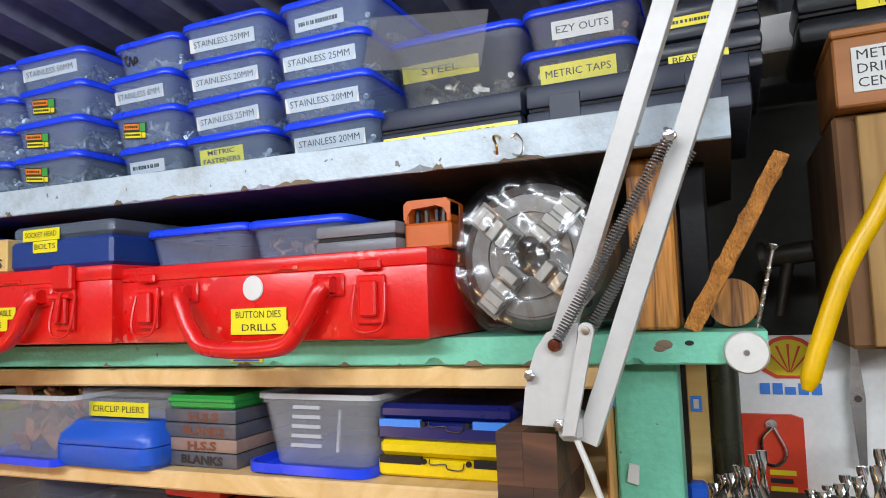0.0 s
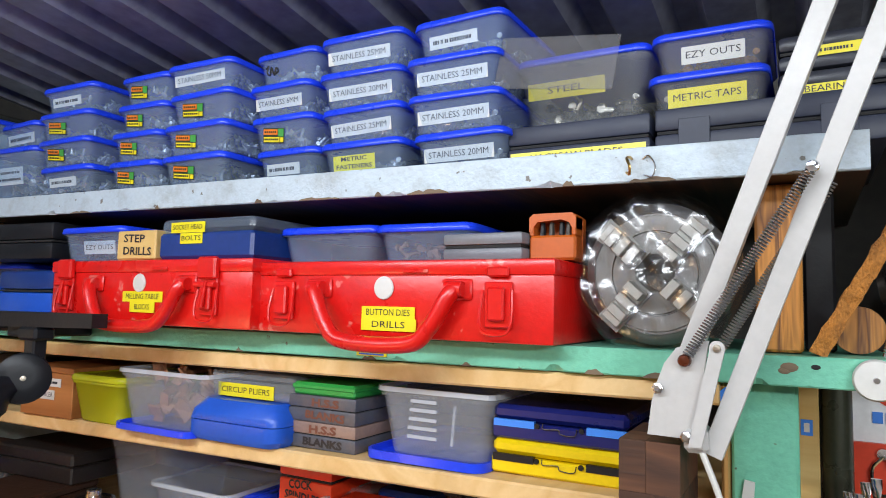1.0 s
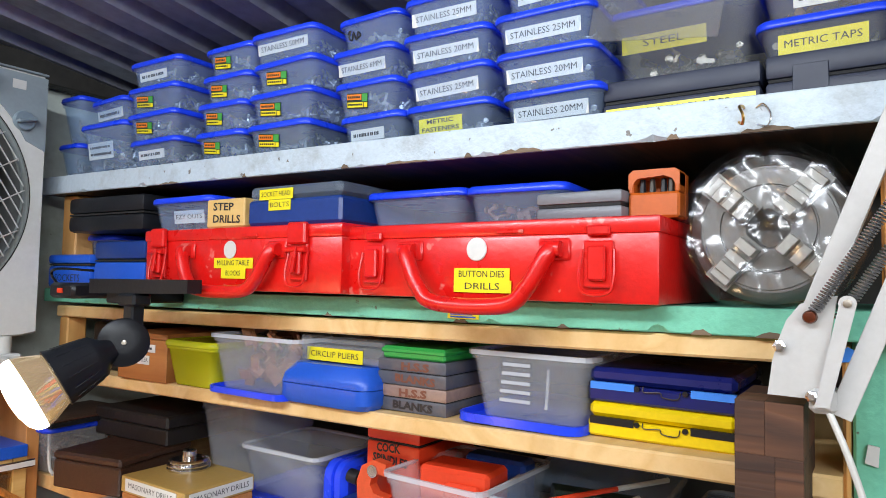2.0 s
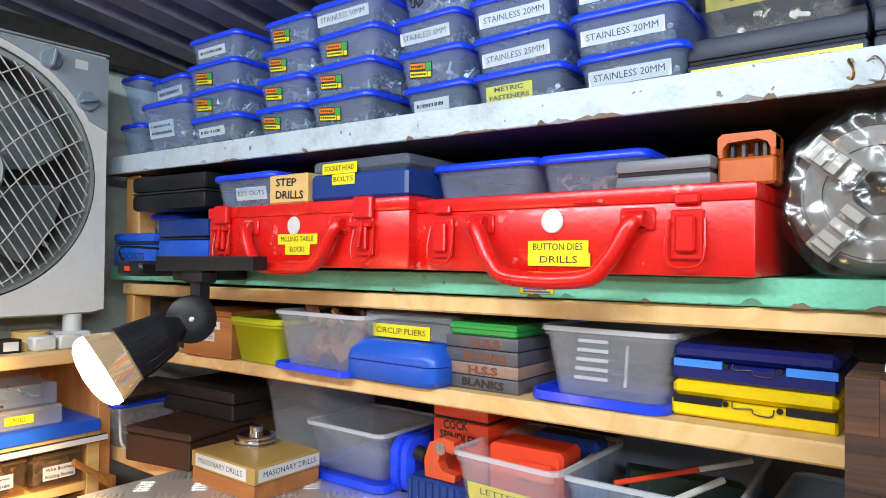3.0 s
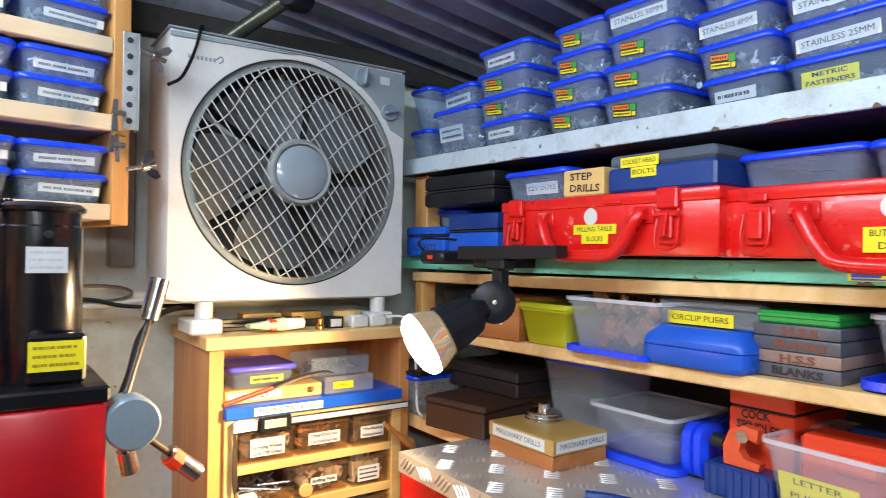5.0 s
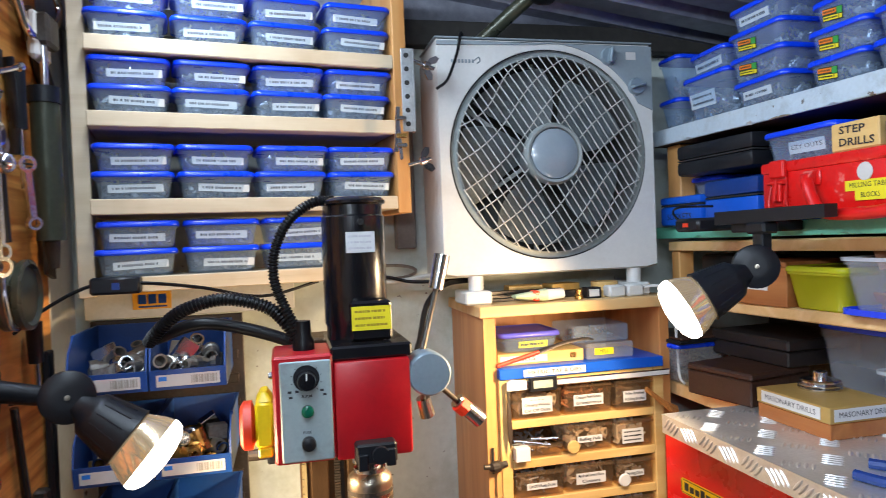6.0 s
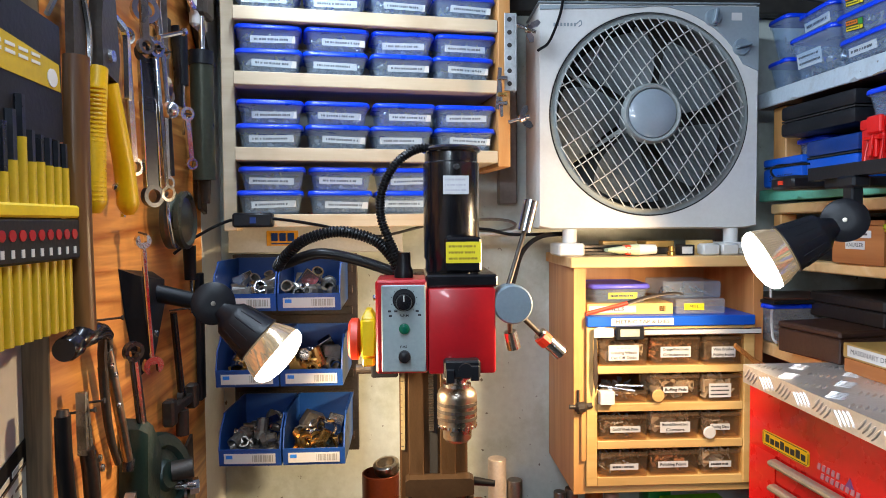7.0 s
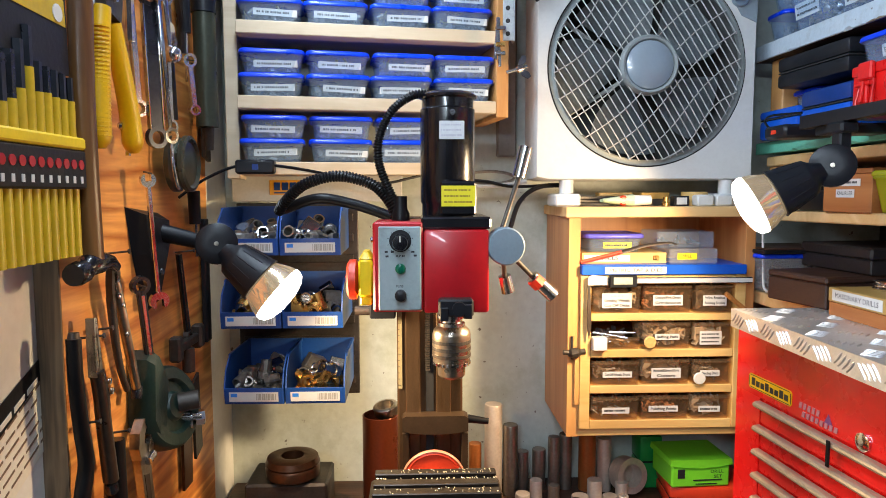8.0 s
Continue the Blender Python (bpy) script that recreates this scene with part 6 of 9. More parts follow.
for z0, hh, names in rows:
    for (x0, x1), word in zip(xs, names):
        hh2 = hh - 0.004 - rnd.uniform(0, 0.002)
        w, d, hh3 = x1 - x0 - 0.002, 0.11, hh2 if word else hh2 * 0.45
        bm = bmesh.new()
        loft(bm, [rrect(w - 0.004, d, 0.003, 0.0, 0, d / 2), rrect(w, d + 0.002, 0.003, hh3 - 0.004, 0, d / 2), rrect(w, d + 0.006, 0.003, hh3 - 0.0035, 0, d / 2), rrect(w, d + 0.006, 0.003, hh3, 0, d / 2), rrect(w - 0.004, d - 0.002, 0.003, hh3, 0, d / 2), rrect(w - 0.006, d - 0.004, 0.003, 0.002, 0, d / 2)])
        dr = part("drawer", bm, DRAWER, t, "smoky clear plastic drawer", smooth=True, at=pose((x0 + x1) / 2, -0.005 + rnd.uniform(-0.004, 0.003), z0 + 0.0003))
        part("pull_lip", B(-w * 0.46, w * 0.46, -0.008, -0.001, hh3 - 0.005, hh3 - 0.002, bev=0.0008), DRAWER, dr)
        mt, kd = rnd.choice(((SANDER, "flake"), (MIXED, "bolt"), (FIT, "fitting"), (PAPER, "flake"), (SANDER, "bolt"), (PAPER, "fitting")))
        ct = mesh_part("filling", heap(w * 0.85, d * 0.85, hh3 * 0.62, 44, kd, mt, rnd.randint(1, 3)), dr, at=pose(0, d / 2, 0.001))
        ct["kind"] = "stuff"
        if word and word[:-1] == "bars":
            n = int(word[-1])
            sticker(dr, rnd.uniform(-0.006, 0.004), -0.0016, hh3 * 0.42, w * 0.56, 0.0065 * n + 0.004, PAPER, bars=n, flat=True)
        elif word:
            ws = word.split("|")
            sticker(dr, rnd.uniform(-0.004, 0.004), -0.0016, hh3 * 0.45, w * (0.6 if len(word) > 14 else 0.5), 0.003 + 0.0075 * len(ws), PAPER, tuple(s if s != "bars" else "- - - -" for s in ws), 0.0065, flat=True)
for i in range(4):
    o = thing("small_tool", pose(0.302 + 0.014 * i, 1.232, 1.0323 + 0.168 + 0.006 * (i % 2)), "small bright steel tool lying in an open drawer", "tool", "small tools")
    part("shank", rod(bmesh.new(), (-0.02, 0.01, 0.008), (0.022, -0.004, 0.0005 + 0.003 * i), 0.0023, n=8), STEEL, o, smooth=True)
o = thing("white_block", pose(0.302, 1.223, 1.0323 + 0.1555), "small white plastic block on the drawer ledge", "block")
part("block", B(-0.012, 0.012, -0.008, 0.008, 0, 0.022, bev=0.001), WHITE, o)
for x, z, c in ((0.39, 0.156, CREAM), (0.478, 0.092, PAPER)):
    o = thing("polishing_disc", pose(x, 1.2245, 1.0323 + z + 0.0115), "round white polishing disc in front of a drawer", "disc")
    part("disc", lathe(bmesh.new(), [(0.0105, 0), (0.0107, 0.002), (0.0095, 0.0035)], 20, pose(0, 0, 0, 90)), c, o, smooth=True)

# on the drawer rack: flat blue box, caliper, tubs
z = 1.032 + 0.2848
t = thing("tap_set_box", pose(0.412, 1.222, z), "flat blue tap and die box with white label", "box")
part("box", B(-0.142, 0.142, 0, 0.12, 0, 0.0165, bev=0.001), BLUE, t)
sticker(t, -0.05, -0.0004, 0.008, 0.105, 0.0115, PAPER, ("METRIC TAP & DIES",), 0.008)
t = thing("caliper", pose(0.3, 1.2215, z - 0.0155), "steel digital caliper hung across the drawer rack", "caliper")
part("beam", B(-0.005, 0.262, -0.0035, 0, 0.001, 0.0115, bev=0.0006), STEEL, t)
part("fixed_jaw", slab(bmesh.new(), [(-0.02, -0.001), (0.012, -0.001), (0.012, 0.013), (-0.012, 0.016), (-0.02, 0.012)], -0.005, 0), PAPER, t)
sl = part("slider", B(0.016, 0.062, -0.0085, 0.0, -0.005, 0.0165, bev=0.0015), BLACK, t)
part("display", B(0.022, 0.054, -0.0093, -0.0083, 0.0005, 0.0125), shade("grey_display", (0.36, 0.4, 0.33), 0.25), sl, "grey liquid crystal display")
part("rule", B(0.064, 0.262, -0.0042, -0.0034, 0.0025, 0.0095), PAPER, t)
part("moving_jaw", slab(bmesh.new(), [(-0.02, -0.001), (-0.016, -0.001), (-0.0135, -0.07), (-0.017, -0.095), (-0.0205, -0.07)], -0.004, 0), DARK_STEEL, t)
z += 0.0168
t = thing("timber_case", pose(0.353, 1.245, z), "flat pale timber case with white label", "case")
part("case", B(-0.078, 0.07, 0, 0.12, 0, 0.019, bev=0.001), CREAM, t)
sticker(t, -0.034, -0.0004, 0.0095, 0.08, 0.0115, PAPER, ("DRILLS",), 0.008, fill=0.5)
part("clasp", B(0.046, 0.056, -0.0025, 0, 0.006, 0.014, bev=0.0008), BRASS, t)
t = thing("parts_box", pose(0.468, 1.238, z), "cloudy plastic box with yellow label reading MILL", "box")
part("box", B(-0.042, 0.042, 0, 0.1, 0, 0.026, bev=0.002), TUB_BIG, t)
sticker(t, -0.012, -0.0004, 0.013, 0.034, 0.011, YELLOW_TAPE, ("MILL",), 0.0085)
t = tub("storage_tub", pose(0.333, 1.245, z + 0.0195), 0.105, 0.1, 0.032, "clear tub with purple-blue lid and yellow label", "", TUB, shade("violet_lid", (0.1, 0.09, 0.5), 0.35), None)
sticker(t, 0.005, 0.006, 0.012, 0.05, 0.011, YELLOW_TAPE, bars=1, tilt=6)
t = thing("parts_box", pose(0.458, 1.25, z + 0.0265), "clear hinged box of small white parts", "box")
part("box", B(-0.05, 0.05, 0, 0.09, 0, 0.028, bev=0.002), TUB, t)
part("filling", pile(random.Random(2), 0.08, 0.07, 0.008, 12, "bolt", 0.002), FIT, t, at=pose(0, 0.045, 0))["kind"] = "stuff"
t = thing("hooked_knife", pose(0.27, 1.232, z + 0.004), "red-handled knife with a long dark blade lying across", "knife")
part("handle", sweep(bmesh.new(), [(0.0, 0, 0.0), (0.07, 0.0, 0.017)], 0.0035, 8), RED_PLASTIC, t, smooth=True)
part("blade", sweep(bmesh.new(), smooth_line([(0.068, 0, 0.0165), (0.11, 0.0, 0.028), (0.15, 0, 0.033), (0.165, 0, 0.03)], 5), lambda f: 0.004 - 0.002 * f, 6, 0.4), DARK_STEEL, t, smooth=True)
t = thing("chuck_key", pose(0.259, 1.231, 1.182), "steel chuck key hanging at the cabinet edge", "chuck key")
part("bar", rod(bmesh.new(), (-0.002, 0, 0.028), (-0.002, 0, -0.012), 0.0022), DARK_STEEL, t, smooth=True)
part("gear", lathe(bmesh.new(), [(0.004, -0.012), (0.009, -0.006), (0.009, 0.004), (0.005, 0.01), (0.005, 0.018)], 12, pose(0.002, -0.004, 0, 0, 80, 0)), DARK_STEEL, t)
part("shank", rod(bmesh.new(), (-0.018, -0.004, 0.001), (0.004, -0.004, 0), 0.004), DARK_STEEL, t, smooth=True)
t = thing("steel_strip", pose(0.2655, 1.2285, 1.09), "thin timber strip hung on the cabinet edge", "strip")
part("strip", B(-0.004, 0.004, 0, 0.0022, 0, 0.09, bev=0.0006), PINE_V, t)

t = thing("wooden_paddle", pose(0, 0, 0), "orange-brown wooden paddle leaning in front of the drawers", "paddle")
part("handle", sweep(bmesh.new(), [(0.508, 1.2, 1.287), (0.54, 1.203, 1.262)], 0.0055, 8, 0.5), BARK, t)
part("blade", sweep(bmesh.new(), [(0.538, 1.2028, 1.2635), (0.55, 1.204, 1.254), (0.566, 1.206, 1.244)], lambda f: 0.0055 + 0.006 * f, 8, 0.4), BARK, t, smooth=True)

# things lying under the fan
z = 1.4322
for nm, x, lab in (("tape_roll", 0.487, "pale rolls of tape"), ):
    t = thing(nm, pose(x, 1.29, z), lab, "tape")
    part("roll", lathe(bmesh.new(), [(0.023, 0), (0.0235, 0.012), (0.0225, 0.013), (0.023, 0.025), (0.014, 0.025), (0.014, 0.002)], 28), CREAM, t, smooth=True)
t = thing("glue_tube", pose(0.372, 1.262, z + 0.01), "green and red glue tube with white cap lying down", "tube")
part("tube", loft(bmesh.new(), [[(-0.06 + 0.055 * f, 0.013 * math.cos(a), (0.003 + 0.008 * f) * math.sin(a)) for a in [k * math.pi / 6 for k in range(12)]] for f in (0, 0.5, 1.0)]), shade("printed_tube", (0.5, 0.58, 0.4), 0.35, vary=0.1, dirt=(0.1, 0.3, 0.1), dirt_amount=0.6, dirt_scale=40), t, smooth=True)
part("band", B(-0.03, -0.018, -0.012, 0.012, -0.0085, 0.0085, bev=0.003), RED_PLASTIC, t)
part("cap", rod(bmesh.new(), (-0.006, 0, 0), (0.026, 0, 0.001), 0.0098, 0.008, 16), WHITE, t, smooth=True)
t = thing("brass_collet", pose(0.424, 1.258, z), "small brass collet standing on the cabinet", "collet")
part("collet", lathe(bmesh.new(), [(0.007, 0), (0.007, 0.006), (0.005, 0.008), (0.005, 0.016), (0.0035, 0.016)], 16), BRASS, t, smooth=True)
t = thing("small_box", pose(0.452, 1.258, z), "small black and white carton", "carton")
part("carton", B(-0.013, 0.013, 0, 0.02, 0, 0.018, bev=0.0008), BLACK, t)
part("end_label", B(-0.009, 0.009, -0.0006, 0, 0.003, 0.015), PAPER, t)
for x in (0.49, 0.523):
    t = thing("power_plug", pose(x, 1.247, z), "white plastic power adaptor", "plug")
    part("body", B(-0.015, 0.015, 0, 0.03, 0, 0.02, bev=0.003), WHITE, t, smooth=True)
t = thing("adaptor_cable", pose(0, 0, 0), "thin white cable hanging from the adaptor behind the lamp", "cable")
part("flex", sweep(bmesh.new(), smooth_line([(0.535, 1.255, 1.445), (0.56, 1.24, 1.448), (0.577, 1.226, 1.43), (0.58, 1.222, 1.36), (0.582, 1.22, 1.3), (0.578, 1.2, 1.29)], 6), 0.0022, 6), WHITE, t, smooth=True)
t = thing("flat_files", pose(0.35, 1.3, z), "stack of dark flat files under the fan", "files")
for k in range(3):
    part("file", B(-0.09, 0.06, -0.012 + 0.003 * k, 0.012, 0.006 * k + 0.0003, 0.006 * k + 0.0055, bev=0.0006), DARK_STEEL, t, at=pose(0, 0, 0, 0, 0, 4 * k - 4))

for k, (x, w, c) in enumerate(((0.315, 0.05, BLACK), (0.35, 0.06, TAN), (0.415, 0.06, DARK_STEEL), (0.42, 0.055, TAN), (0.465, 0.04, CREAM))):
    t = thing("abrasive_pack", pose(x, 1.318, z + 0.0003 + 0.012 * (k in (1, 3)), 0, 0, 6 * k - 10), "flat pack of abrasive sheets lying under the fan", "pack", "abrasive packs")
    part("pack", B(-w / 2, w / 2, -0.015, 0.02, 0, 0.0115, bev=0.001), c, t)

# ---- box fan ----
t = thing("box_fan", pose(0.39, 1.272, 1.4775), "white box fan with grey top panel and dusty round grill", "fan")
FW, FH, FD, R = 0.192, 0.384, 0.12, 0.17
cz = 0.196


def square_loop(n, w, h0, h1):
    out = []
    for i in range(n):
        a = 2 * math.pi * i / n
        c, s = math.cos(a), math.sin(a)
        k = min(w / abs(c) if abs(c) > 1e-6 else 9, (h1 if s > 0 else h0) / abs(s) if abs(s) > 1e-6 else 9)
        out.append((c * k, s * k))
    return out


n = 96
sq = square_loop(n, FW, cz, FH - cz)
rg = [(math.cos(2 * math.pi * i / n), math.sin(2 * math.pi * i / n)) for i in range(n)]
bm = bmesh.new()
rings = [[(x, FD, cz + z) for x, z in sq], [(x, 0.006, cz + z) for x, z in sq], [(x * 0.985, 0.0, cz + z * 0.985) for x, z in sq], [(c * (R + 0.004), 0.0, cz + s * (R + 0.004)) for c, s in rg], [(c * R, 0.006, cz + s * R) for c, s in rg], [(c * R, FD * 0.9, cz + s * R) for c, s in rg]]
loft(bm, rings, False, False)
part("housing", bm, WHITE, t, smooth=True)
part("duct", lathe(bmesh.new(), [(R - 0.0015, -0.012), (R - 0.0015, -FD * 0.88)], 96, pose(0, 0, cz, 90), False, False), shade("dark_duct", (0.11, 0.115, 0.115), 0.5, vary=0.15), t, "dark fan duct", smooth=True)
part("back", lathe(bmesh.new(), [(R + 0.01, 0), (R + 0.01, 0.004)], 48, pose(0, FD * 0.9 + 0.004, cz, 90)), shade("dusty_back_plate", (0.06, 0.06, 0.055), 0.7, vary=0.3), t)
arc = [((R + 0.014) * math.cos(radians(a)), cz + (R + 0.014) * math.sin(radians(a))) for a in range(28, 92, 4)]
tp = [(-FW * 0.985, FH - 0.005), (FW * 0.985, FH - 0.005), (FW * 0.985, arc[0][1] - 0.012), ((R + 0.03) * math.cos(radians(22)), arc[0][1] - 0.01)] + arc + [(-0.02, FH - 0.0075), (-FW * 0.985, FH - 0.012)]
part("control_panel", slab(bmesh.new(), list(reversed(tp)), -0.0025, 0.001), FAN_GREY, t, "grey control panel")
part("top_cap", B(-FW, FW, 0.0, FD, FH, FH + 0.003, bev=0.001), FAN_GREY, t)
# near-black ring painting the shade in the gap around the grill rim
part("rim_gap", lathe(bmesh.new(), [(R + 0.0045, -0.0008), (R + 0.001, -0.0012)], 96, pose(0, 0, cz, -90) @ Matrix.Scale(-1, 4, (0, 0, 1)), False, False), VOID, t)
rm = part("grill_rim", lathe(bmesh.new(), [(R + 0.001, 0.001), (R + 0.001, -0.004), (R - 0.004, -0.0055), (R - 0.0085, -0.004), (R - 0.009, 0.004)], 96, pose(0, 0, cz, -90) @ Matrix.Scale(-1, 4, (0, 0, 1)), False, False), RIM, t, "grey grill rim", smooth=True)
ang = radians(-57)
d, nrm = Vector((math.cos(ang), math.sin(ang))), Vector((-math.sin(ang), math.cos(ang)))
slat_r = R - 0.007
for i in range(-14, 15):
    o = i * 0.0122
    if abs(o) > slat_r - 0.004:
        continue
    hl = math.sqrt(slat_r ** 2 - o ** 2)
    segs = [(-hl, hl)]
    if abs(o) < 0.046:
        hh = math.sqrt(0.047 ** 2 - o ** 2)
        segs = [(-hl, -hh), (hh, hl)]
    for a, b in segs:
        pts = []
        for k in range(5):
            q = a + (b - a) * k / 4
            rr = math.hypot(q, o)
            pts.append(Vector((d.x * q + nrm.x * o, -0.003 - 0.010 * (1 - (rr / slat_r) ** 2), cz + d.y * q + nrm.y * o)))
        part("grill_slat", sweep(bmesh.new(), pts, 0.00125, 6, 0.8), GRILL, rm)
ang = radians(42)
d, nrm = Vector((math.cos(ang), math.sin(ang))), Vector((-math.sin(ang), math.cos(ang)))
WIRE = shade("pale_grill_wire", (0.42, 0.42, 0.4), 0.45, vary=0.12, dirt=(0.3, 0.27, 0.22), dirt_amount=0.5, dirt_scale=30)
for o in [-0.138 + 0.0395 * k for k in range(8)]:
    hl = math.sqrt(slat_r ** 2 - o ** 2)
    run = []
    for k in range(33):
        q = -hl + 2 * hl * k / 32
        v = o + 0.009 * math.sin(math.pi * q / hl)
        r = math.hypot(q, v)
        if r > slat_r:
            q, v, r = q * slat_r / r, v * slat_r / r, slat_r
        if r < 0.048:
            if len(run) > 2:
                part("grill_wire", sweep(bmesh.new(), run, 0.001, 6), WIRE, rm, smooth=True)
            run = []
            continue
        run.append(Vector((d.x * q + nrm.x * v, -0.0055 - 0.010 * (1 - (r / slat_r) ** 2), cz + d.y * q + nrm.y * v)))
    if len(run) > 2:
        part("grill_wire", sweep(bmesh.new(), run, 0.001, 6), WIRE, rm, smooth=True)
for a in (90, 145, 212, 268, 325):
    c, s = math.cos(radians(a)), math.sin(radians(a))
    part("rear_stay", sweep(bmesh.new(), [(0.03 * c, 0.07, cz + 0.03 * s), (0.168 * c, 0.07, cz + 0.168 * s)], 0.004, 6), GRILL, t)
hb = part("hub_ring", lathe(bmesh.new(), [(0.051, 0.004), (0.051, 0.012), (0.047, 0.0185), (0.043, 0.0175), (0.042, 0.012)], 48, pose(0, 0, cz, 90), False, False), RIM, t, smooth=True)
part("hub_cap", lathe(bmesh.new(), [(0.042, 0.011), (0.0405, 0.0155), (0.033, 0.019), (0.018, 0.0215), (0.004, 0.022)], 48, pose(0, 0, cz, 90), False), shade("hub_blue_grey", (0.26, 0.31, 0.35), 0.2, vary=0.04, coat=0.4), hb, "glossy blue-grey hub cap", smooth=True)
for i in range(5):
    bm = bmesh.new()
    a0 = 2 * math.pi * i / 5 + 0.5
    grid = []
    for k in range(7):
        r = 0.035 + 0.115 * k / 6
        row = []
        for q in range(7):
            f = q / 6
            a = a0 + (f - 0.5) * (0.75 + 0.28 * math.sin(k / 6 * 2.6)) + 0.25 * k / 6
            row.append(bm.verts.new((r * math.cos(a), 0.028 + 0.028 * f, cz + r * math.sin(a))))
        grid.append(row)
    for k in range(6):
        for q in range(6):
            bm.faces.new((grid[k][q], grid[k][q + 1], grid[k + 1][q + 1], grid[k + 1][q]))
    bmesh.ops.solidify(bm, geom=bm.faces[:], thickness=0.002)
    part("fan_blade", bm, BLADE, t, smooth=True)
part("blade_hub", lathe(bmesh.new(), [(0.038, -0.05), (0.038, -0.022), (0.03, -0.018)], 32, pose(0, 0, cz, 90)), BLADE, t, smooth=True)
for x, w in ((-0.135, 0.0225), (0.15, 0.02)):
    ft = part("foot_post", rod(bmesh.new(), (x, 0.012, -0.028), (x, 0.012, 0.001), 0.0125, n=18), WHITE, t, smooth=True)
    part("foot", B(x - w - 0.002, x + w - 0.002, -0.012, 0.06, -0.0455, -0.0235, bev=0.003), WHITE, ft)
for x, z in ((0.108, 0.36), (0.158, 0.3105)):
    kb = part("knob", lathe(bmesh.new(), [(0.0145, 0.001), (0.0145, 0.006), (0.013, 0.0085)], 24, pose(x, 0, z, 90)), HUB_GREY, t, smooth=True)
    part("knob_grip", B(-0.0025, 0.0025, -0.019, -0.0075, -0.0125, 0.0125, bev=0.0012), HUB_GREY, kb, at=pose(x, 0, z, 0, 10 if z > 0.33 else 75, 0))
sticker(t, 0.150, -0.0026, 0.362, 0.018, 0.013, PAPER)
part("maker_mark", sweep(bmesh.new(), smooth_line([(-0.128, -0.0004, 0.348), (-0.12, -0.0004, 0.354), (-0.118, -0.0004, 0.348), (-0.123, -0.0004, 0.344)], 4), 0.001, 5), FAN_GREY, t)
bm = bmesh.new()
for k in range(7):
    box(bm, -0.166 + k * 0.0058, -0.1625 + k * 0.0058, -0.0006, 0.0, 0.3445, 0.35)
part("maker_name_bars", bm, FAN_GREY, t)
t = thing("fan_cord", pose(0, 0, 0), "black cord looped over the fan's top corner", "cord")
part("cord", sweep(bmesh.new(), smooth_line([(0.19, 1.232, 1.771), (0.212, 1.25, 1.79), (0.232, 1.262, 1.835), (0.24, 1.266, 1.868), (0.25, 1.29, 1.868), (0.27, 1.33, 1.867)], 6), 0.0024, 8), RUBBER, t, smooth=True)
t = thing("roof_hose", pose(0, 0, 0), "dark flexible hose running up to the roof over the fan", "hose")
part("hose", rod(bmesh.new(), (0.29, 1.34, 1.872), (0.37, 1.27, 1.94), 0.0125, n=14), GREASE, t, smooth=True)
part("nozzle", lathe(bmesh.new(), [(0.02, -0.02), (0.024, 0.0), (0.02, 0.022)], 18, pose(0.378, 1.262, 1.942, 0, 90, 30)), BLACK, t, smooth=True)

# ---- benches ----


def bench(m, w, d, label):
    t = thing("workbench", m, label, "bench")
    part("top", B(0, w, 0, d, 0.83, 0.87, bev=0.003), DARK_BLOCK, t)
    for x in (0.02, w - 0.08):
        for y in (0.03, d - 0.09):
            part("leg", B(x, x + 0.06, y, y + 0.06, 0, 0.8295, bev=0.002), PINE_V, t)
    return t


bench(pose(-0.38, 0.84, 0), 0.86, 0.595, "dark oily timber workbench along the wall")
bench(pose(0.481, 0.35, 0), 0.44, 1.08, "dark timber bench under the tool chest")

# ---- milling machine ----
t = thing("milling_machine", pose(0, 0, 0), "small red bench milling machine with black motor", "milling machine")
part("base", B(-0.075, 0.105, 0.88, 1.17, 0.8702, 0.93, bev=0.006), MILL_RED, t)
part("saddle", B(-0.05, 0.08, 0.9, 1.04, 0.9305, 1.02, bev=0.004), DARK_STEEL, t)
OILY = shade("black_oiled_table", (0.028, 0.022, 0.017), 0.34, 0.5, vary=0.3, bump=0.08, dirt=(0.06, 0.035, 0.018), dirt_amount=0.5, dirt_scale=14)
tb = part("table", B(-0.072, 0.104, 0.925, 1.005, 1.0205, 1.0625, bev=0.003), OILY, t, "oily steel machine table")
for y0, y1 in ((0.924, 0.942), (0.9515, 0.9695), (0.984, 1.0005)):
    part("table_land", B(-0.066, 0.0985, y0, y1, 1.0635, 1.078, bev=0.0012), OILY, tb)
rnd = random.Random(6)
bm = bmesh.new()
for _ in range(120):
    x, y = -0.064 + 0.161 * rnd.random() ** 0.7, rnd.choice((rnd.uniform(0.925, 0.941), rnd.gauss(0.968, 0.0012), rnd.uniform(0.985, 0.9995)))
    bmesh.ops.create_cube(bm, size=1, matrix=pose(x, y, 1.0786, rnd.uniform(0, 90), rnd.uniform(0, 90), rnd.uniform(0, 90)) @ Matrix.Diagonal((rnd.uniform(0.0008, 0.003), 0.0012, 0.0007, 1)))
sw = tagged(part("metal_chips", bm, shade("bright_chips", (0.8, 0.72, 0.55), 0.4, 0.5)), "bright metal chips scattered on the machine table", "chips", kind="stuff")
cl = part("column", B(-0.039, 0.06, 1.1, 1.17, 0.93, 1.42, bev=0.003), WAY, t, "ground steel column with dovetail ways")
for x0, x1 in ((-0.026, -0.004), (0.02, 0.042)):
    part("way", B(x0, x1, 1.094, 1.1005, 0.95, 1.42, bev=0.0012), WAY, cl)
part("slot", B(0.0045, 0.016, 1.0985, 1.1005, 0.95, 1.42), VOID, cl)
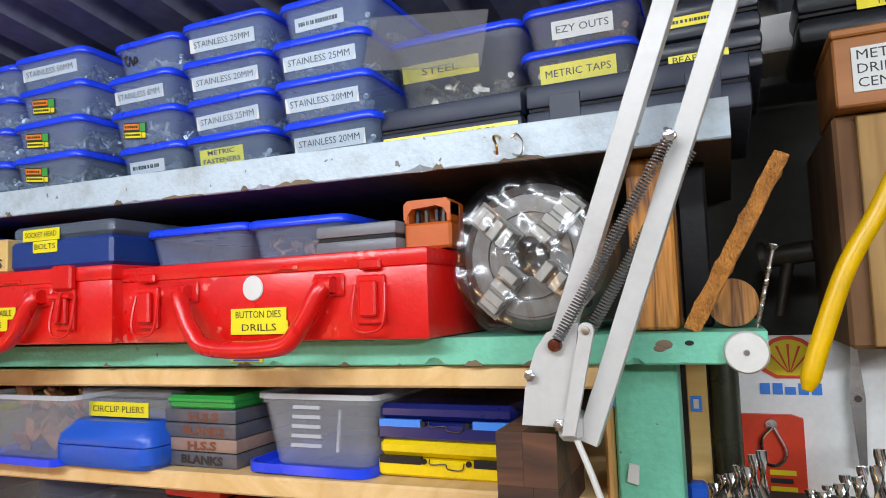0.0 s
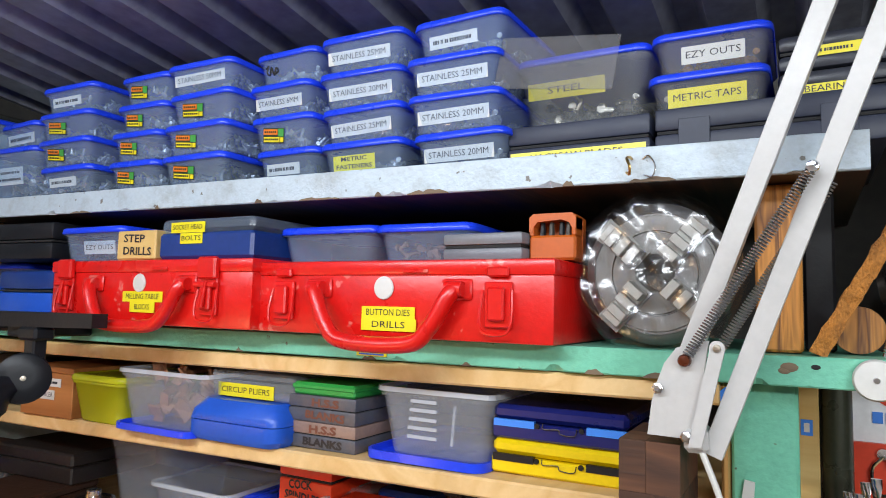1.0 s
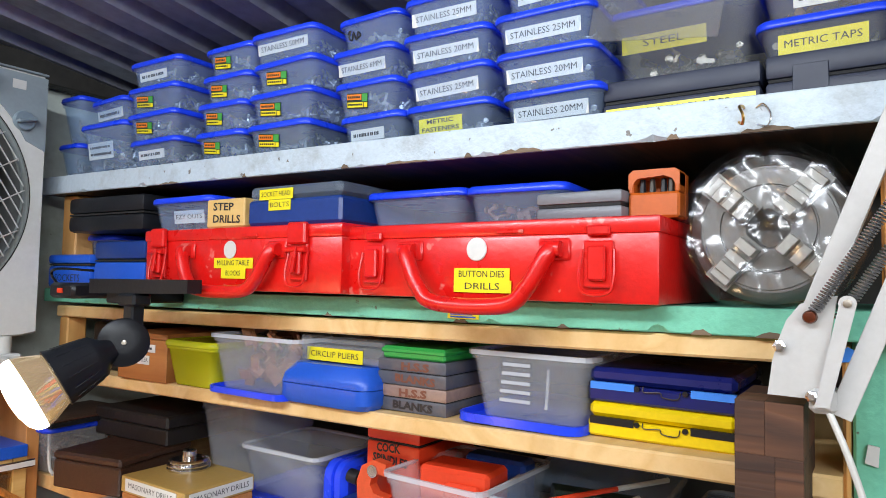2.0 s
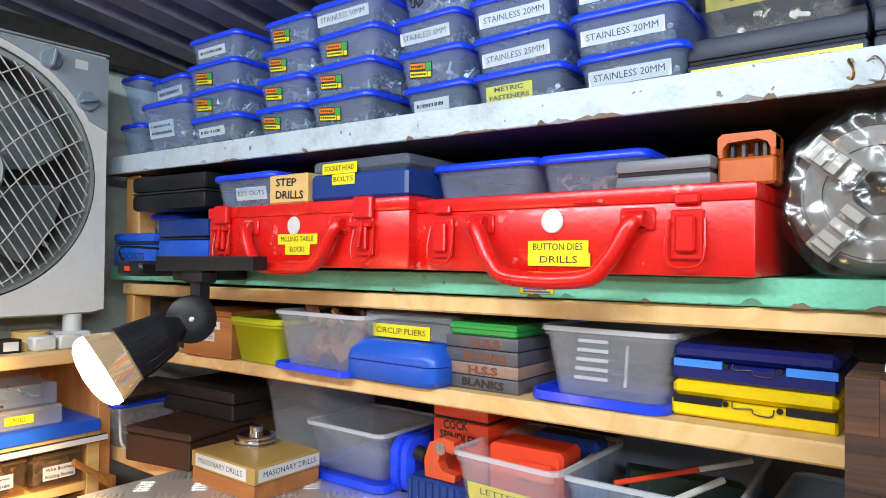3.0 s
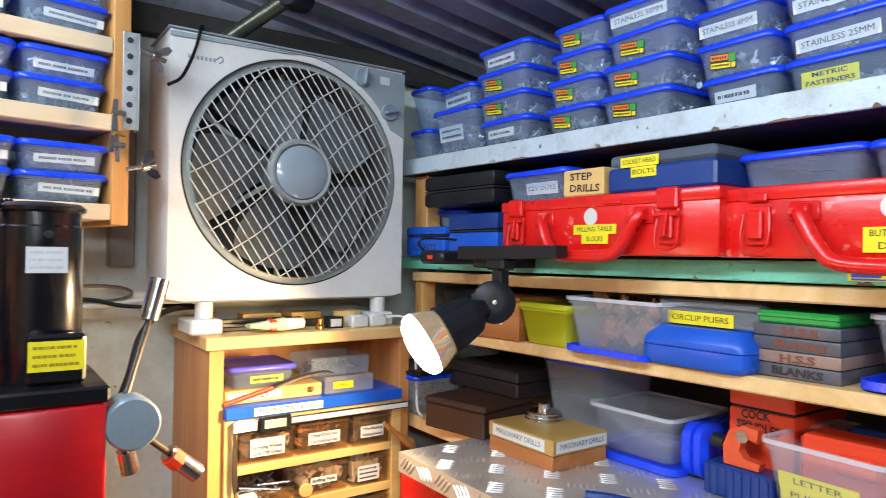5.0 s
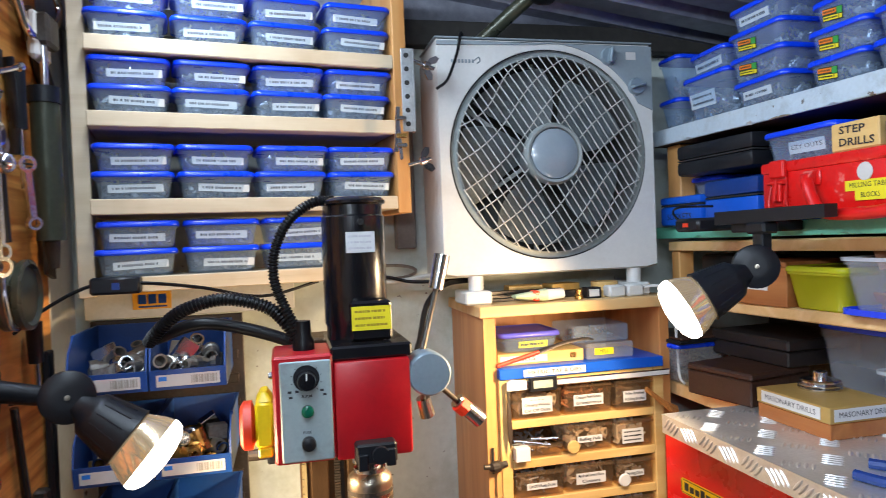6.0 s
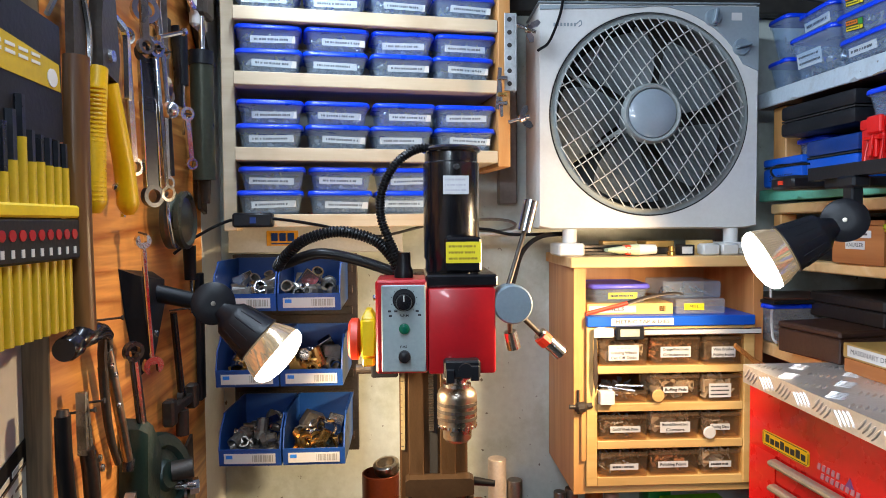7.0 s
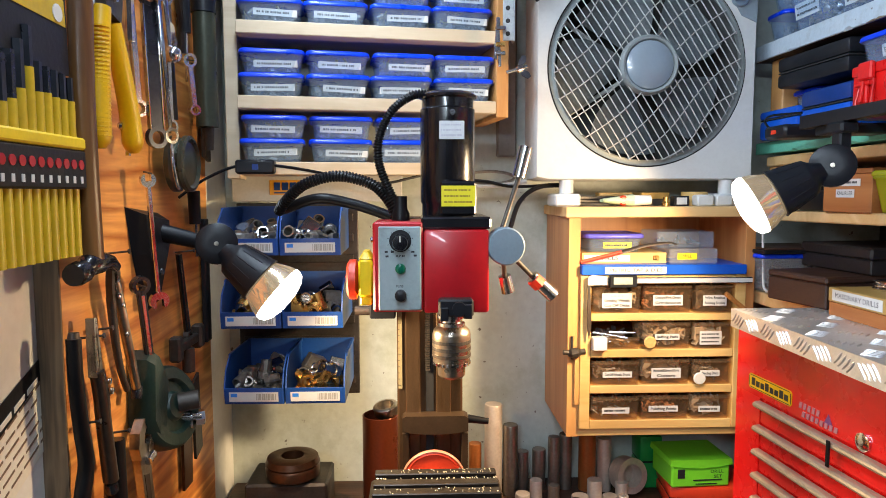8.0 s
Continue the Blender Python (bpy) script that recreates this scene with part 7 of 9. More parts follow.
sc = part("scale", B(-0.037, -0.0312, 1.0975, 1.1005, 1.162, 1.42), shade("aged_rule", (0.24, 0.2, 0.11), 0.5, vary=0.15), cl, "aged ruled scale strip")
for i in range(26):
    part("tick", B(-0.037, -0.0348 + 0.0018 * (i % 5 == 0), 1.0969, 1.0975, 1.167 + i * 0.0095, 1.1676 + i * 0.0095), INK, sc)
for i in range(34):
    part("rack_tooth", B(0.0035, 0.0105, 1.0935, 1.0985, 1.19 + i * 0.0036, 1.192 + i * 0.0036), DARK_STEEL, cl)
arch = [(-0.031, 1.103), (-0.02, 1.1005), (0.0, 1.0985), (0.018, 1.098), (0.036, 1.0985), (0.056, 1.1005), (0.067, 1.103), (0.067, 1.123), (0.062, 1.126), (-0.026, 1.126), (-0.031, 1.123)]
part("stop_clamp", slab(bmesh.new(), arch, 1.075, 1.0995), shade("oily_cast_iron", (0.04, 0.024, 0.013), 0.45, 0.5, vary=0.25, dirt=(0.03, 0.018, 0.01), dirt_amount=0.5), t, "oily cast stop clamp")
for x0, x1 in ((-0.031, -0.021), (0.057, 0.067)):
    part("clamp_leg", B(x0, x1, 1.08, 1.0995, 1.02, 1.0985, bev=0.001), MATS["oily_cast_iron"], t)
part("clamp_lever", rod(bmesh.new(), (0.067, 1.087, 1.118), (0.098, 1.085, 1.114), 0.0065, 0.0045), RUBBER, t, "black clamp lever", smooth=True)
part("head", B(0.001, 0.088, 0.988, 1.13, 1.2965, 1.408, bev=0.004, seg=2), MILL_RED, t, "red enamelled spindle head", smooth=True)
part("head_cap", B(-0.002, 0.091, 0.99, 1.13, 1.4085, 1.4245, bev=0.0025), BLACK_GLOSS, t)
part("control_body", B(-0.066, 0.0005, 0.988, 1.075, 1.2985, 1.4185, bev=0.003), MILL_RED, t)
pn = part("control_panel", B(-0.0585, -0.002, 0.9855, 0.9885, 1.301, 1.4125, bev=0.0015), PANEL_GREY, t, "grey control panel with dial and lamps")
part("dial_scale", lathe(bmesh.new(), [(0.0145, 0), (0.0145, 0.0008)], 28, pose(-0.0295, 0.9855, 1.3935, 90)), BLACK, pn)
part("speed_dial", lathe(bmesh.new(), [(0.0115, 0.0006), (0.0112, 0.006), (0.0095, 0.0125), (0.004, 0.013)], 20, pose(-0.0295, 0.9855, 1.3915, 90)), BLACK_GLOSS, pn, smooth=True)
part("dial_pointer", B(-0.0302, -0.0288, 0.9718, 0.9726, 1.393, 1.4005), PAPER, pn)
for a in range(-135, 136, 30):
    part("dial_tick", B(-0.0003, 0.0003, 0.9849, 0.9854, 0.0155, 0.0172), INK, pn, at=pose(-0.0295, 0, 1.3925, 0, a, 0))
part("green_lamp", lathe(bmesh.new(), [(0.0068, 0), (0.0068, 0.004), (0.005, 0.0055), (0.002, 0.006)], 18, pose(-0.0295, 0.9855, 1.357, 90)), shade("green_lens", (0.004, 0.1, 0.06), 0.15), pn, "round green push button", smooth=True)
part("fuse_cap", lathe(bmesh.new(), [(0.0078, 0), (0.0075, 0.007), (0.004, 0.0085)], 18, pose(-0.0295, 0.9855, 1.3215, 90)), BLACK, pn, smooth=True)
for s, x, z, w in (("R.P.M", -0.0295, 1.3735, 0.011), ("FUSE", -0.0305, 1.3335, 0.009)):
    mesh_part("lettering", text_mesh(s, 0.0042, INK, w), pn, at=pose(x, 0.985, z, 90, 0, 0))
for x, z in ((-0.05, 1.378), (-0.042, 1.378), (-0.015, 1.378), (-0.012, 1.373), (-0.049, 1.372)):
    part("print_bar", B(x, x + 0.004, 0.985, 0.9856, z, z + 0.0025), INK, pn)
part("box_screw", lathe(bmesh.new(), [(0.004, 0), (0.004, 0.004), (0.002, 0.005)], 12, pose(-0.066, 1.02, 1.393, 0, -90, 0)), CHROME, t)
MC = (0.036, 1.062)
mo = part("motor", lathe(bmesh.new(), [(0.0365, 1.425), (0.0365, 1.44), (0.0385, 1.444), (0.0385, 1.572), (0.0365, 1.574), (0.0365, 1.586), (0.0405, 1.588), (0.041, 1.591), (0.036, 1.595), (0.014, 1.597)], 40, pose(MC[0], MC[1], 0)), BLACK_GLOSS, t, "black enamelled cylindrical motor", smooth=True)
part("terminal_box", B(MC[0] - 0.012, MC[0] + 0.037, 1.014, 1.06, 1.4255, 1.472, bev=0.003), BLACK_GLOSS, mo)
part("cap_screw", lathe(bmesh.new(), [(0.0045, 0), (0.004, 0.0035)], 12, pose(MC[0] + 0.005, MC[1] - 0.038, 1.565, 90)), CHROME, mo)
sticker(mo, MC[0] + 0.004, MC[1] - 0.0398, 1.541, 0.034, 0.0245, shade("worn_grey_plate", (0.5, 0.51, 0.52), 0.4, vary=0.1), bars=3, ink=shade("grey_print", (0.4, 0.4, 0.45), 0.5), flat=True)
sticker(mo, MC[0] + 0.0125, 1.0136, 1.452, 0.046, 0.028, YELLOW_TAPE, bars=3, ink=shade("olive_print", (0.3, 0.22, 0.01), 0.5), flat=True)
part("spindle", lathe(bmesh.new(), [(0.02, 1.297), (0.02, 1.287), (0.014, 1.286), (0.014, 1.281), (0.0185, 1.28), (0.0185, 1.2755), (0.012, 1.275)], 28, pose(0.039, 1.012, 0)), STEEL, t, smooth=True)
ck = part("drill_chuck", lathe(bmesh.new(), [(0.018, 1.276), (0.0245, 1.27), (0.0262, 1.264), (0.0262, 1.2555), (0.025, 1.2545), (0.0262, 1.2535), (0.0262, 1.246), (0.025, 1.245), (0.0262, 1.244), (0.0262, 1.236), (0.0245, 1.2355), (0.0255, 1.2345), (0.0255, 1.2255), (0.0195, 1.225), (0.0188, 1.207), (0.015, 1.203), (0.006, 1.2025)], 36, pose(0.039, 1.012, 0)), shade("worn_chuck_steel", (0.42, 0.36, 0.29), 0.3, 1.0, vary=0.15, dirt=(0.12, 0.08, 0.05), dirt_amount=0.5, dirt_scale=30), t, "worn steel keyed drill chuck", smooth=True)
for z in (1.2545, 1.245, 1.2355):
    part("knurl_band", lathe(bmesh.new(), [(0.0255, z - 0.0024), (0.02655, z - 0.0022), (0.02655, z + 0.0022), (0.0255, z + 0.0024)], 36, pose(0.039, 1.012, 0)), DARK_STEEL, ck)
for i in range(24):
    a = 2 * math.pi * i / 24
    part("gear_tooth", B(-0.0015, 0.0015, -0.0008, 0.0014, 1.2225, 1.2265), CHROME, ck, at=pose(0.039 + 0.0255 * math.sin(a), 1.012 - 0.0255 * math.cos(a), 0, 0, 0, math.degrees(a)))
part("key_hole", rod(bmesh.new(), (0.031, 0.9945, 1.2165), (0.033, 0.9985, 1.2165), 0.003), VOID, ck)
part("depth_clamp", B(0.02, 0.066, 0.968, 0.99, 1.295, 1.318, bev=0.0025), BLACK, t)
part("clamp_lug", B(0.022, 0.033, 0.964, 0.969, 1.29, 1.308, bev=0.001), BLACK, t)
part("clamp_lug", B(0.053, 0.064, 0.964, 0.969, 1.293, 1.312, bev=0.001), BLACK, t)
part("clamp_knob", rod(bmesh.new(), (0.047, 0.962, 1.306), (0.047, 0.97, 1.306), 0.0095), BLACK, t, smooth=True)
part("feed_hub", lathe(bmesh.new(), [(0.0245, -0.03), (0.0255, -0.004), (0.0255, 0.008), (0.0235, 0.0105), (0.004, 0.0108)], 36, pose(0.111, 1.0, 1.385, 90)), HUB_GREY, t, "blue-grey feed hub", smooth=True)
part("hub_shaft", rod(bmesh.new(), (0.085, 1.035, 1.385), (0.112, 1.03, 1.385), 0.012), DARK_STEEL, t)
for p0, p1, q in (((0.108, 1.02, 1.405), (0.137, 1.06, 1.478), (0.1475, 1.062, 1.521)), ((0.122, 1.012, 1.37), (0.155, 1.045, 1.338), (0.186, 1.05, 1.309)), ((0.112, 1.03, 1.365), (0.122, 1.095, 1.333), (0.128, 1.1, 1.308))):
    sp = part("feed_lever", rod(bmesh.new(), p0, p1, 0.0034), DARK_STEEL, t, smooth=True)
    part("lever_grip", rod(bmesh.new(), p1, q, 0.0095, 0.0105, 18), STEEL, sp, "bright turned steel grip", smooth=True)
# red reflection on the steel grip, painted as a thin red sleeve
part("grip_band", rod(bmesh.new(), (0.1565, 1.0432, 1.3345), (0.166, 1.0449, 1.3256), 0.0104, 0.0108, 10), RED_PLASTIC, t)
sb = part("switch_cover", B(-0.086, -0.0665, 0.995, 1.045, 1.318, 1.368, bev=0.003), YELLOW, t, "yellow switch cover", smooth=True)
part("switch_hinge", loft(bmesh.new(), [rrect(0.018, 0.045, 0.004, 1.3685, -0.0763, 1.02), rrect(0.007, 0.03, 0.003, 1.3785, -0.0763, 1.02)]), YELLOW, sb)
part("switch_lower", B(-0.084, -0.068, 0.998, 1.04, 1.306, 1.3178, bev=0.002), YELLOW, sb)
part("stop_button", lathe(bmesh.new(), [(0.016, 0), (0.0275, 0.004), (0.0275, 0.013), (0.022, 0.0165), (0.006, 0.017)], 28, pose(-0.0862, 1.02, 1.339, 0, -90, 0)), RED_PLASTIC, sb, "red mushroom stop button", smooth=True)
part("lift_bracket", B(-0.078, -0.04, 1.08, 1.11, 1.272, 1.298, bev=0.002), BLACK, t)
part("lift_bolt", rod(bmesh.new(), (-0.1, 1.09, 1.283), (-0.078, 1.09, 1.283), 0.007), DARK_STEEL, t)
part("hose_gland", lathe(bmesh.new(), [(0.0125, 1.4186), (0.0125, 1.428), (0.0095, 1.434), (0.009, 1.452)], 18, pose(-0.03, 1.03, 0)), RUBBER, t, smooth=True)


def hose(name, pts, r, label, pitch=0.005):
    o = thing(name, pose(0, 0, 0), label, "hose")
    line = smooth_line(pts, 14)
    part("core", sweep(bmesh.new(), line, r * 0.76, 10), RUBBER, o, smooth=True)
    total, acc = 0.0, 0.0
    bm = bmesh.new()
    for p, q in zip(line, line[1:]):
        dv = q - p
        while acc <= total + dv.length:
            f = (acc - total) / max(dv.length, 1e-6)
            c = p + dv * f
            m = Matrix.Translation(c) @ dv.to_track_quat("Z", "Y").to_matrix().to_4x4()
            lathe(bm, [(r * 0.76, -pitch * 0.38), (r, -pitch * 0.18), (r, pitch * 0.18), (r * 0.76, pitch * 0.38)], 10, m)
            acc += pitch
        total += dv.length
    part("ribbing", bm, RUBBER, o, smooth=True)["kind"] = "stuff"
    return o


hose("ribbed_hose", [(0.012, 1.05, 1.592), (-0.012, 1.045, 1.59), (-0.04, 1.04, 1.57), (-0.058, 1.04, 1.535), (-0.06, 1.038, 1.5), (-0.049, 1.034, 1.468), (-0.036, 1.031, 1.44), (-0.031, 1.03, 1.425)], 0.0064, "ribbed black cable hose from motor to control box", 0.004)
hose("ribbed_hose", [(-0.21, 1.1, 1.43), (-0.195, 1.08, 1.446), (-0.165, 1.065, 1.469), (-0.118, 1.06, 1.48), (-0.07, 1.055, 1.468), (-0.046, 1.045, 1.445), (-0.036, 1.04, 1.425)], 0.0083, "thick ribbed black hose curving to the control box", 0.0045)
t = thing("black_hose", pose(0, 0, 0), "smooth black hose running behind the control box", "hose")
part("hose", sweep(bmesh.new(), smooth_line([(-0.205, 1.11, 1.432), (-0.155, 1.1, 1.448), (-0.106, 1.1, 1.441), (-0.05, 1.09, 1.423), (-0.03, 1.08, 1.41)], 8), 0.0078, 10), RUBBER, t, smooth=True)
t = thing("hazard_disc", pose(0.015, 1.05, 1.033), "red disc with a pale rim standing against the column", "disc")
part("disc", lathe(bmesh.new(), [(0.0465, 0), (0.0475, 0.004), (0.0425, 0.0065), (0.041, 0.0045), (0.004, 0.0045)], 40, pose(0, 0.012, 0, 90)), RED_PLASTIC, t, smooth=True)
part("rim", lathe(bmesh.new(), [(0.048, 0.001), (0.0485, 0.005), (0.0465, 0.0068), (0.0458, 0.0065)], 40, pose(0, 0.012, 0, 90), False, False), shade("pale_orange_rim", (0.4, 0.14, 0.08), 0.45), t, smooth=True)

# ---- bar stock and oddments on the bench ----
PALE_BAR = shade("pale_sawn_aluminium", (0.62, 0.54, 0.47), 0.42, 0.45, vary=0.12, bump=0.04, dirt=(0.35, 0.26, 0.2), dirt_amount=0.5, dirt_scale=14)
BRONZE = shade("orange_bronze", (0.4, 0.14, 0.04), 0.35, 0.6, vary=0.15)
BAR_MATS = (STEEL, PALE_BAR, GREY_BAR, PALE_BAR, GREY_BAR, GREY_BAR, BRONZE, PALE_BAR, GREY_BAR)
bars = [(0.1365, 1.36, 1.051, 0.0172, 1), (0.17, 1.362, 1.009, 0.0145, 2), (0.196, 1.38, 0.949, 0.0125, 2), (0.23, 1.385, 0.951, 0.0135, 2), (0.258, 1.375, 0.979, 0.0115, 4), (0.283, 1.385, 0.981, 0.0125, 5), (0.325, 1.38, 0.99, 0.017, 6), (0.358, 1.375, 0.975, 0.0135, 3), (0.102, 1.37, 0.97, 0.0125, 6),
        (0.215, 1.33, 0.912, 0.012, 1), (0.185, 1.3, 0.9, 0.014, 3), (0.247, 1.32, 0.906, 0.011, 4), (0.325, 1.32, 0.915, 0.014, 3), (0.15, 1.25, 0.905, 0.013, 1), (0.29, 1.29, 0.898, 0.016, 3), (0.38, 1.33, 0.905, 0.012, 3)]
for x, y, z, r, k in bars:
    t = thing("bar_offcut", pose(x, y, 0.8702, 0, 0, (x * 900) % 360), "short round metal bar offcut standing on the bench", "bar offcut", "bar offcuts")
    part("bar", lathe(bmesh.new(), [(r, 0), (r, z - 0.872), (r * 0.94, z - 0.8702), (r * 0.1, z - 0.87)], 24), BAR_MATS[k], t, smooth=True)
t = thing("turned_ring", pose(0.395, 1.37, 0.905), "large turned steel ring on edge", "ring")
part("ring", lathe(bmesh.new(), [(0.034, 0), (0.034, 0.03), (0.022, 0.03), (0.022, 0)], 36, pose(0, 0, 0.0, 80, 0, 20)), PALE_BAR, t, smooth=True)
t = thing("flange", pose(0.352, 1.31, 0.8702), "turned steel flange lying flat", "flange")
part("flange", lathe(bmesh.new(), [(0.026, 0), (0.026, 0.008), (0.022, 0.01), (0.014, 0.01), (0.013, 0.018), (0.006, 0.018)], 30), PALE_BAR, t, smooth=True)
for x, y, r, h in ((0.3, 1.235, 0.011, 0.03), (0.322, 1.262, 0.0135, 0.024), (0.276, 1.262, 0.01, 0.036), (0.362, 1.262, 0.012, 0.04), (0.335, 1.228, 0.009, 0.02), (0.384, 1.245, 0.014, 0.022)):
    t = thing("turned_bush", pose(x, y, 0.8702), "short pale turned bush standing on the bench", "bush", "turned bushes")
    part("bush", lathe(bmesh.new(), [(r, 0), (r, h * 0.55), (r * 0.8, h * 0.6), (r * 0.8, h - 0.001), (r * 0.72, h), (r * 0.4, h), (r * 0.4, h * 0.5)], 22), PALE_BAR if x > 0.29 else WORN, t)
t = thing("green_tray", pose(0.24, 1.2, 0.8702, 0, 0, 14), "olive green steel tray", "tray")
part("tray", B(-0.06, 0.06, -0.03, 0.03, 0.0, 0.02, bev=0.003), shade("olive_paint", (0.1, 0.12, 0.03), 0.45, vary=0.2, dirt=(0.05, 0.04, 0.02)), t)
part("rib", B(-0.055, 0.055, -0.004, 0.004, 0.0202, 0.026, bev=0.001), MATS["olive_paint"], t)
t = thing("copper_can", pose(-0.076, 1.285, 0.8702), "tall copper-brown round can", "can")
part("can", lathe(bmesh.new(), [(0.0325, 0), (0.0325, 0.188), (0.0305, 0.189), (0.0305, 0.01)], 36), COPPER, t, smooth=True)
t = thing("turned_ring", pose(-0.064, 1.285, 1.0585), "turned pale metal ring resting in the can's mouth", "ring")
part("ring", lathe(bmesh.new(), [(0.02, 0.0), (0.0225, 0.004), (0.0225, 0.017), (0.0195, 0.019), (0.0155, 0.019), (0.015, 0.003)], 30, pose(0, 0, 0.001, 12, -10, 0)), WORN, t, smooth=True)
t = thing("steel_block", pose(-0.236, 1.27, 0.8702), "rough dark steel block", "block")
part("block", B(-0.072, 0.07, -0.04, 0.06, 0, 0.085, bev=0.004), DARK_STEEL, t)
t = thing("rusty_flange", pose(-0.23, 1.262, 0.9555), "rusty turned ring lying on a steel block", "ring")
part("ring", lathe(bmesh.new(), [(0.034, 0), (0.046, 0.006), (0.0475, 0.02), (0.045, 0.024), (0.0475, 0.028), (0.044, 0.038), (0.03, 0.042), (0.02, 0.04), (0.018, 0.005)], 40), shade("rusty_steel", (0.08, 0.036, 0.018), 0.36, 0.6, vary=0.25, dirt=(0.05, 0.025, 0.015), dirt_amount=0.6), t, smooth=True)
t = thing("drill_set_case", pose(0.509, 1.275, 0.9172, 0, 0, 3), "bright green plastic drill set case", "case")
part("body", B(-0.055, 0.055, 0, 0.09, 0, 0.04, bev=0.003), BRIGHT_GREEN, t)
bow = [(-0.059, 0.0425), (-0.05, 0.041), (-0.03, 0.0385), (0.0, 0.0365), (0.03, 0.0385), (0.05, 0.041), (0.059, 0.0425), (0.057, 0.0525), (-0.057, 0.0525)]
part("lid", slab(bmesh.new(), bow, -0.003, 0.093), BRIGHT_GREEN, t, "overhanging lid with a bowed front lip")
mesh_part("lettering", text_mesh("DRILL", 0.009, INK, 0.024), t, at=pose(0.03, -0.0008, 0.029, 90, 0, 0))
mesh_part("lettering", text_mesh("SET", 0.009, INK, 0.015), t, at=pose(0.032, -0.0008, 0.0195, 90, 0, 0))
part("maker_square", B(-0.044, -0.031, -0.0012, 0, 0.018, 0.0345), INK, t)
part("print_bar", B(-0.015, 0.04, -0.0012, 0, 0.0125, 0.0145), INK, t)
part("print_bar", B(-0.01, 0.03, -0.0012, 0, 0.0055, 0.007), INK, t)
t = case("red_case", pose(0.528, 1.272, 0.8702, 0, 0, -6), 0.15, 0.11, 0.046, RED_PLASTIC, "red plastic tool case under the green one", bev=0.004)
t = case("green_case", pose(0.452, 1.375, 0.8702, 0, 0, 0), 0.045, 0.055, 0.105, GREEN, "dark green plastic case against the wall", bev=0.004)

# ---- stacking bins on a rail panel ----
t = thing("bin_panel", pose(-0.33, 1.312, 1.09), "dark louvred panel for hanging bins", "panel")
part("panel", B(0.0, 0.215, 0.0, 0.012, 0.0, 0.348, bev=0.001), DARK_STEEL, t)
for k in range(9):
    part("louvre", B(0.008, 0.207, -0.004, 0.0, 0.02 + 0.037 * k, 0.034 + 0.037 * k, bev=0.001), DARK_STEEL, t)
for x in (0.03, 0.17):
    part("spacer", B(x, x + 0.02, 0.012, 0.127, 0.1, 0.12), PINE, t)


def bin_mesh(w, d, h):
    """Open-fronted stacking bin: thick floor and sides, raked front lip."""
    bm = bmesh.new()
    tk = 0.0022
    side = [(0.0, 0.0), (d, 0.0), (d, h), (d * 0.2, h), (d * 0.03, h * 0.72), (-0.004, h * 0.36)]
    for x0 in (-w / 2, w / 2 - tk):
        loft(bm, [[(x0, y, z) for y, z in side], [(x0 + tk, y, z) for y, z in side]])
    box(bm, -w / 2 + tk, w / 2 - tk, 0.0, d, 0.0, tk)
    box(bm, -w / 2 + tk, w / 2 - tk, d - tk, d, tk, h)
    loft(bm, [[(x, 0.0, 0.0), (x, 0.002, 0.0), (x, -0.002, h * 0.36), (x, -0.005, h * 0.36)] for x in (-w / 2 + tk, w / 2 - tk)])
    for x0 in (-w / 2 - 0.0015, w / 2):
        box(bm, x0, x0 + 0.0015, d * 0.2, d, h - 0.005, h)
    return bm


BW, BD, BH = 0.0945, 0.148, 0.074
bin_me = None
rnd = random.Random(17)
for r, z in enumerate((1.359, 1.243, 1.121)):
    for c, x in enumerate((-0.2725, -0.1755)):
        t = thing("storage_bin", pose(x + 0.002 * r, 1.16, z, 0, 0, rnd.uniform(-1.5, 1.5)), "blue open-fronted plastic bin of metal fittings", "bin", "hanging bins")
        if bin_me is None:
            bin_me = part("bin_body", bin_mesh(BW, BD, BH), BIN_BLUE, t).data
        else:
            mesh_part("bin_body", bin_me, t)
        sticker(t, 0.0, -0.0035, 0.0125, 0.078, 0.0155, PAPER, tilt=4)
        lb = [o for o in t.children if o.name.startswith("paper_label")][0]
        part("print_block", B(-0.036, -0.026, -0.0011, -0.0006, 0.0, 0.0055), SKY, lb)
        bm = bmesh.new()
        for k in range(14):
            box(bm, 0.004 + k * 0.0023, 0.005 + k * 0.0023 + 0.0006 * (k % 3), -0.0011, -0.0006, -0.005, 0.0055)
        part("bar_code", bm, shade("faded_print", (0.35, 0.34, 0.3), 0.5), lb)
        mt = BRASS if r == 1 or (r == 2 and c == 1) else FIT
        ct = part("filling", pile(rnd, 0.072, 0.1, 0.03, 26, "fitting", 0.0025), mt, t, at=pose(0, 0.062, 0))
        ct["kind"] = "stuff"
        for k in range(2):
            w = rnd.uniform(0.012, 0.018)
            part("square_fitting", B(-w, w, -0.007, 0.007, -w * 0.8, w * 0.8, bev=0.0012), CHROME if k else FIT, t, at=pose(rnd.uniform(-0.024, 0.024), rnd.uniform(0.05, 0.11), rnd.uniform(0.032, 0.046), rnd.uniform(-40, 40), rnd.uniform(-70, 70), rnd.uniform(-50, 50)))
        for k in range(5):
            o = part("large_fitting", lathe(bmesh.new(), [(0.012, 0), (0.012, 0.01), (0.0095, 0.011), (0.0095, 0.034), (0.007, 0.034), (0.007, 0.004)], 14, pose(rnd.uniform(-0.028, 0.028), rnd.uniform(0.03, 0.11), rnd.uniform(0.022, 0.04), rnd.uniform(20, 150), rnd.uniform(0, 180), 0)), (FIT, STEEL, CHROME, mt, STEEL)[k], t, smooth=True)
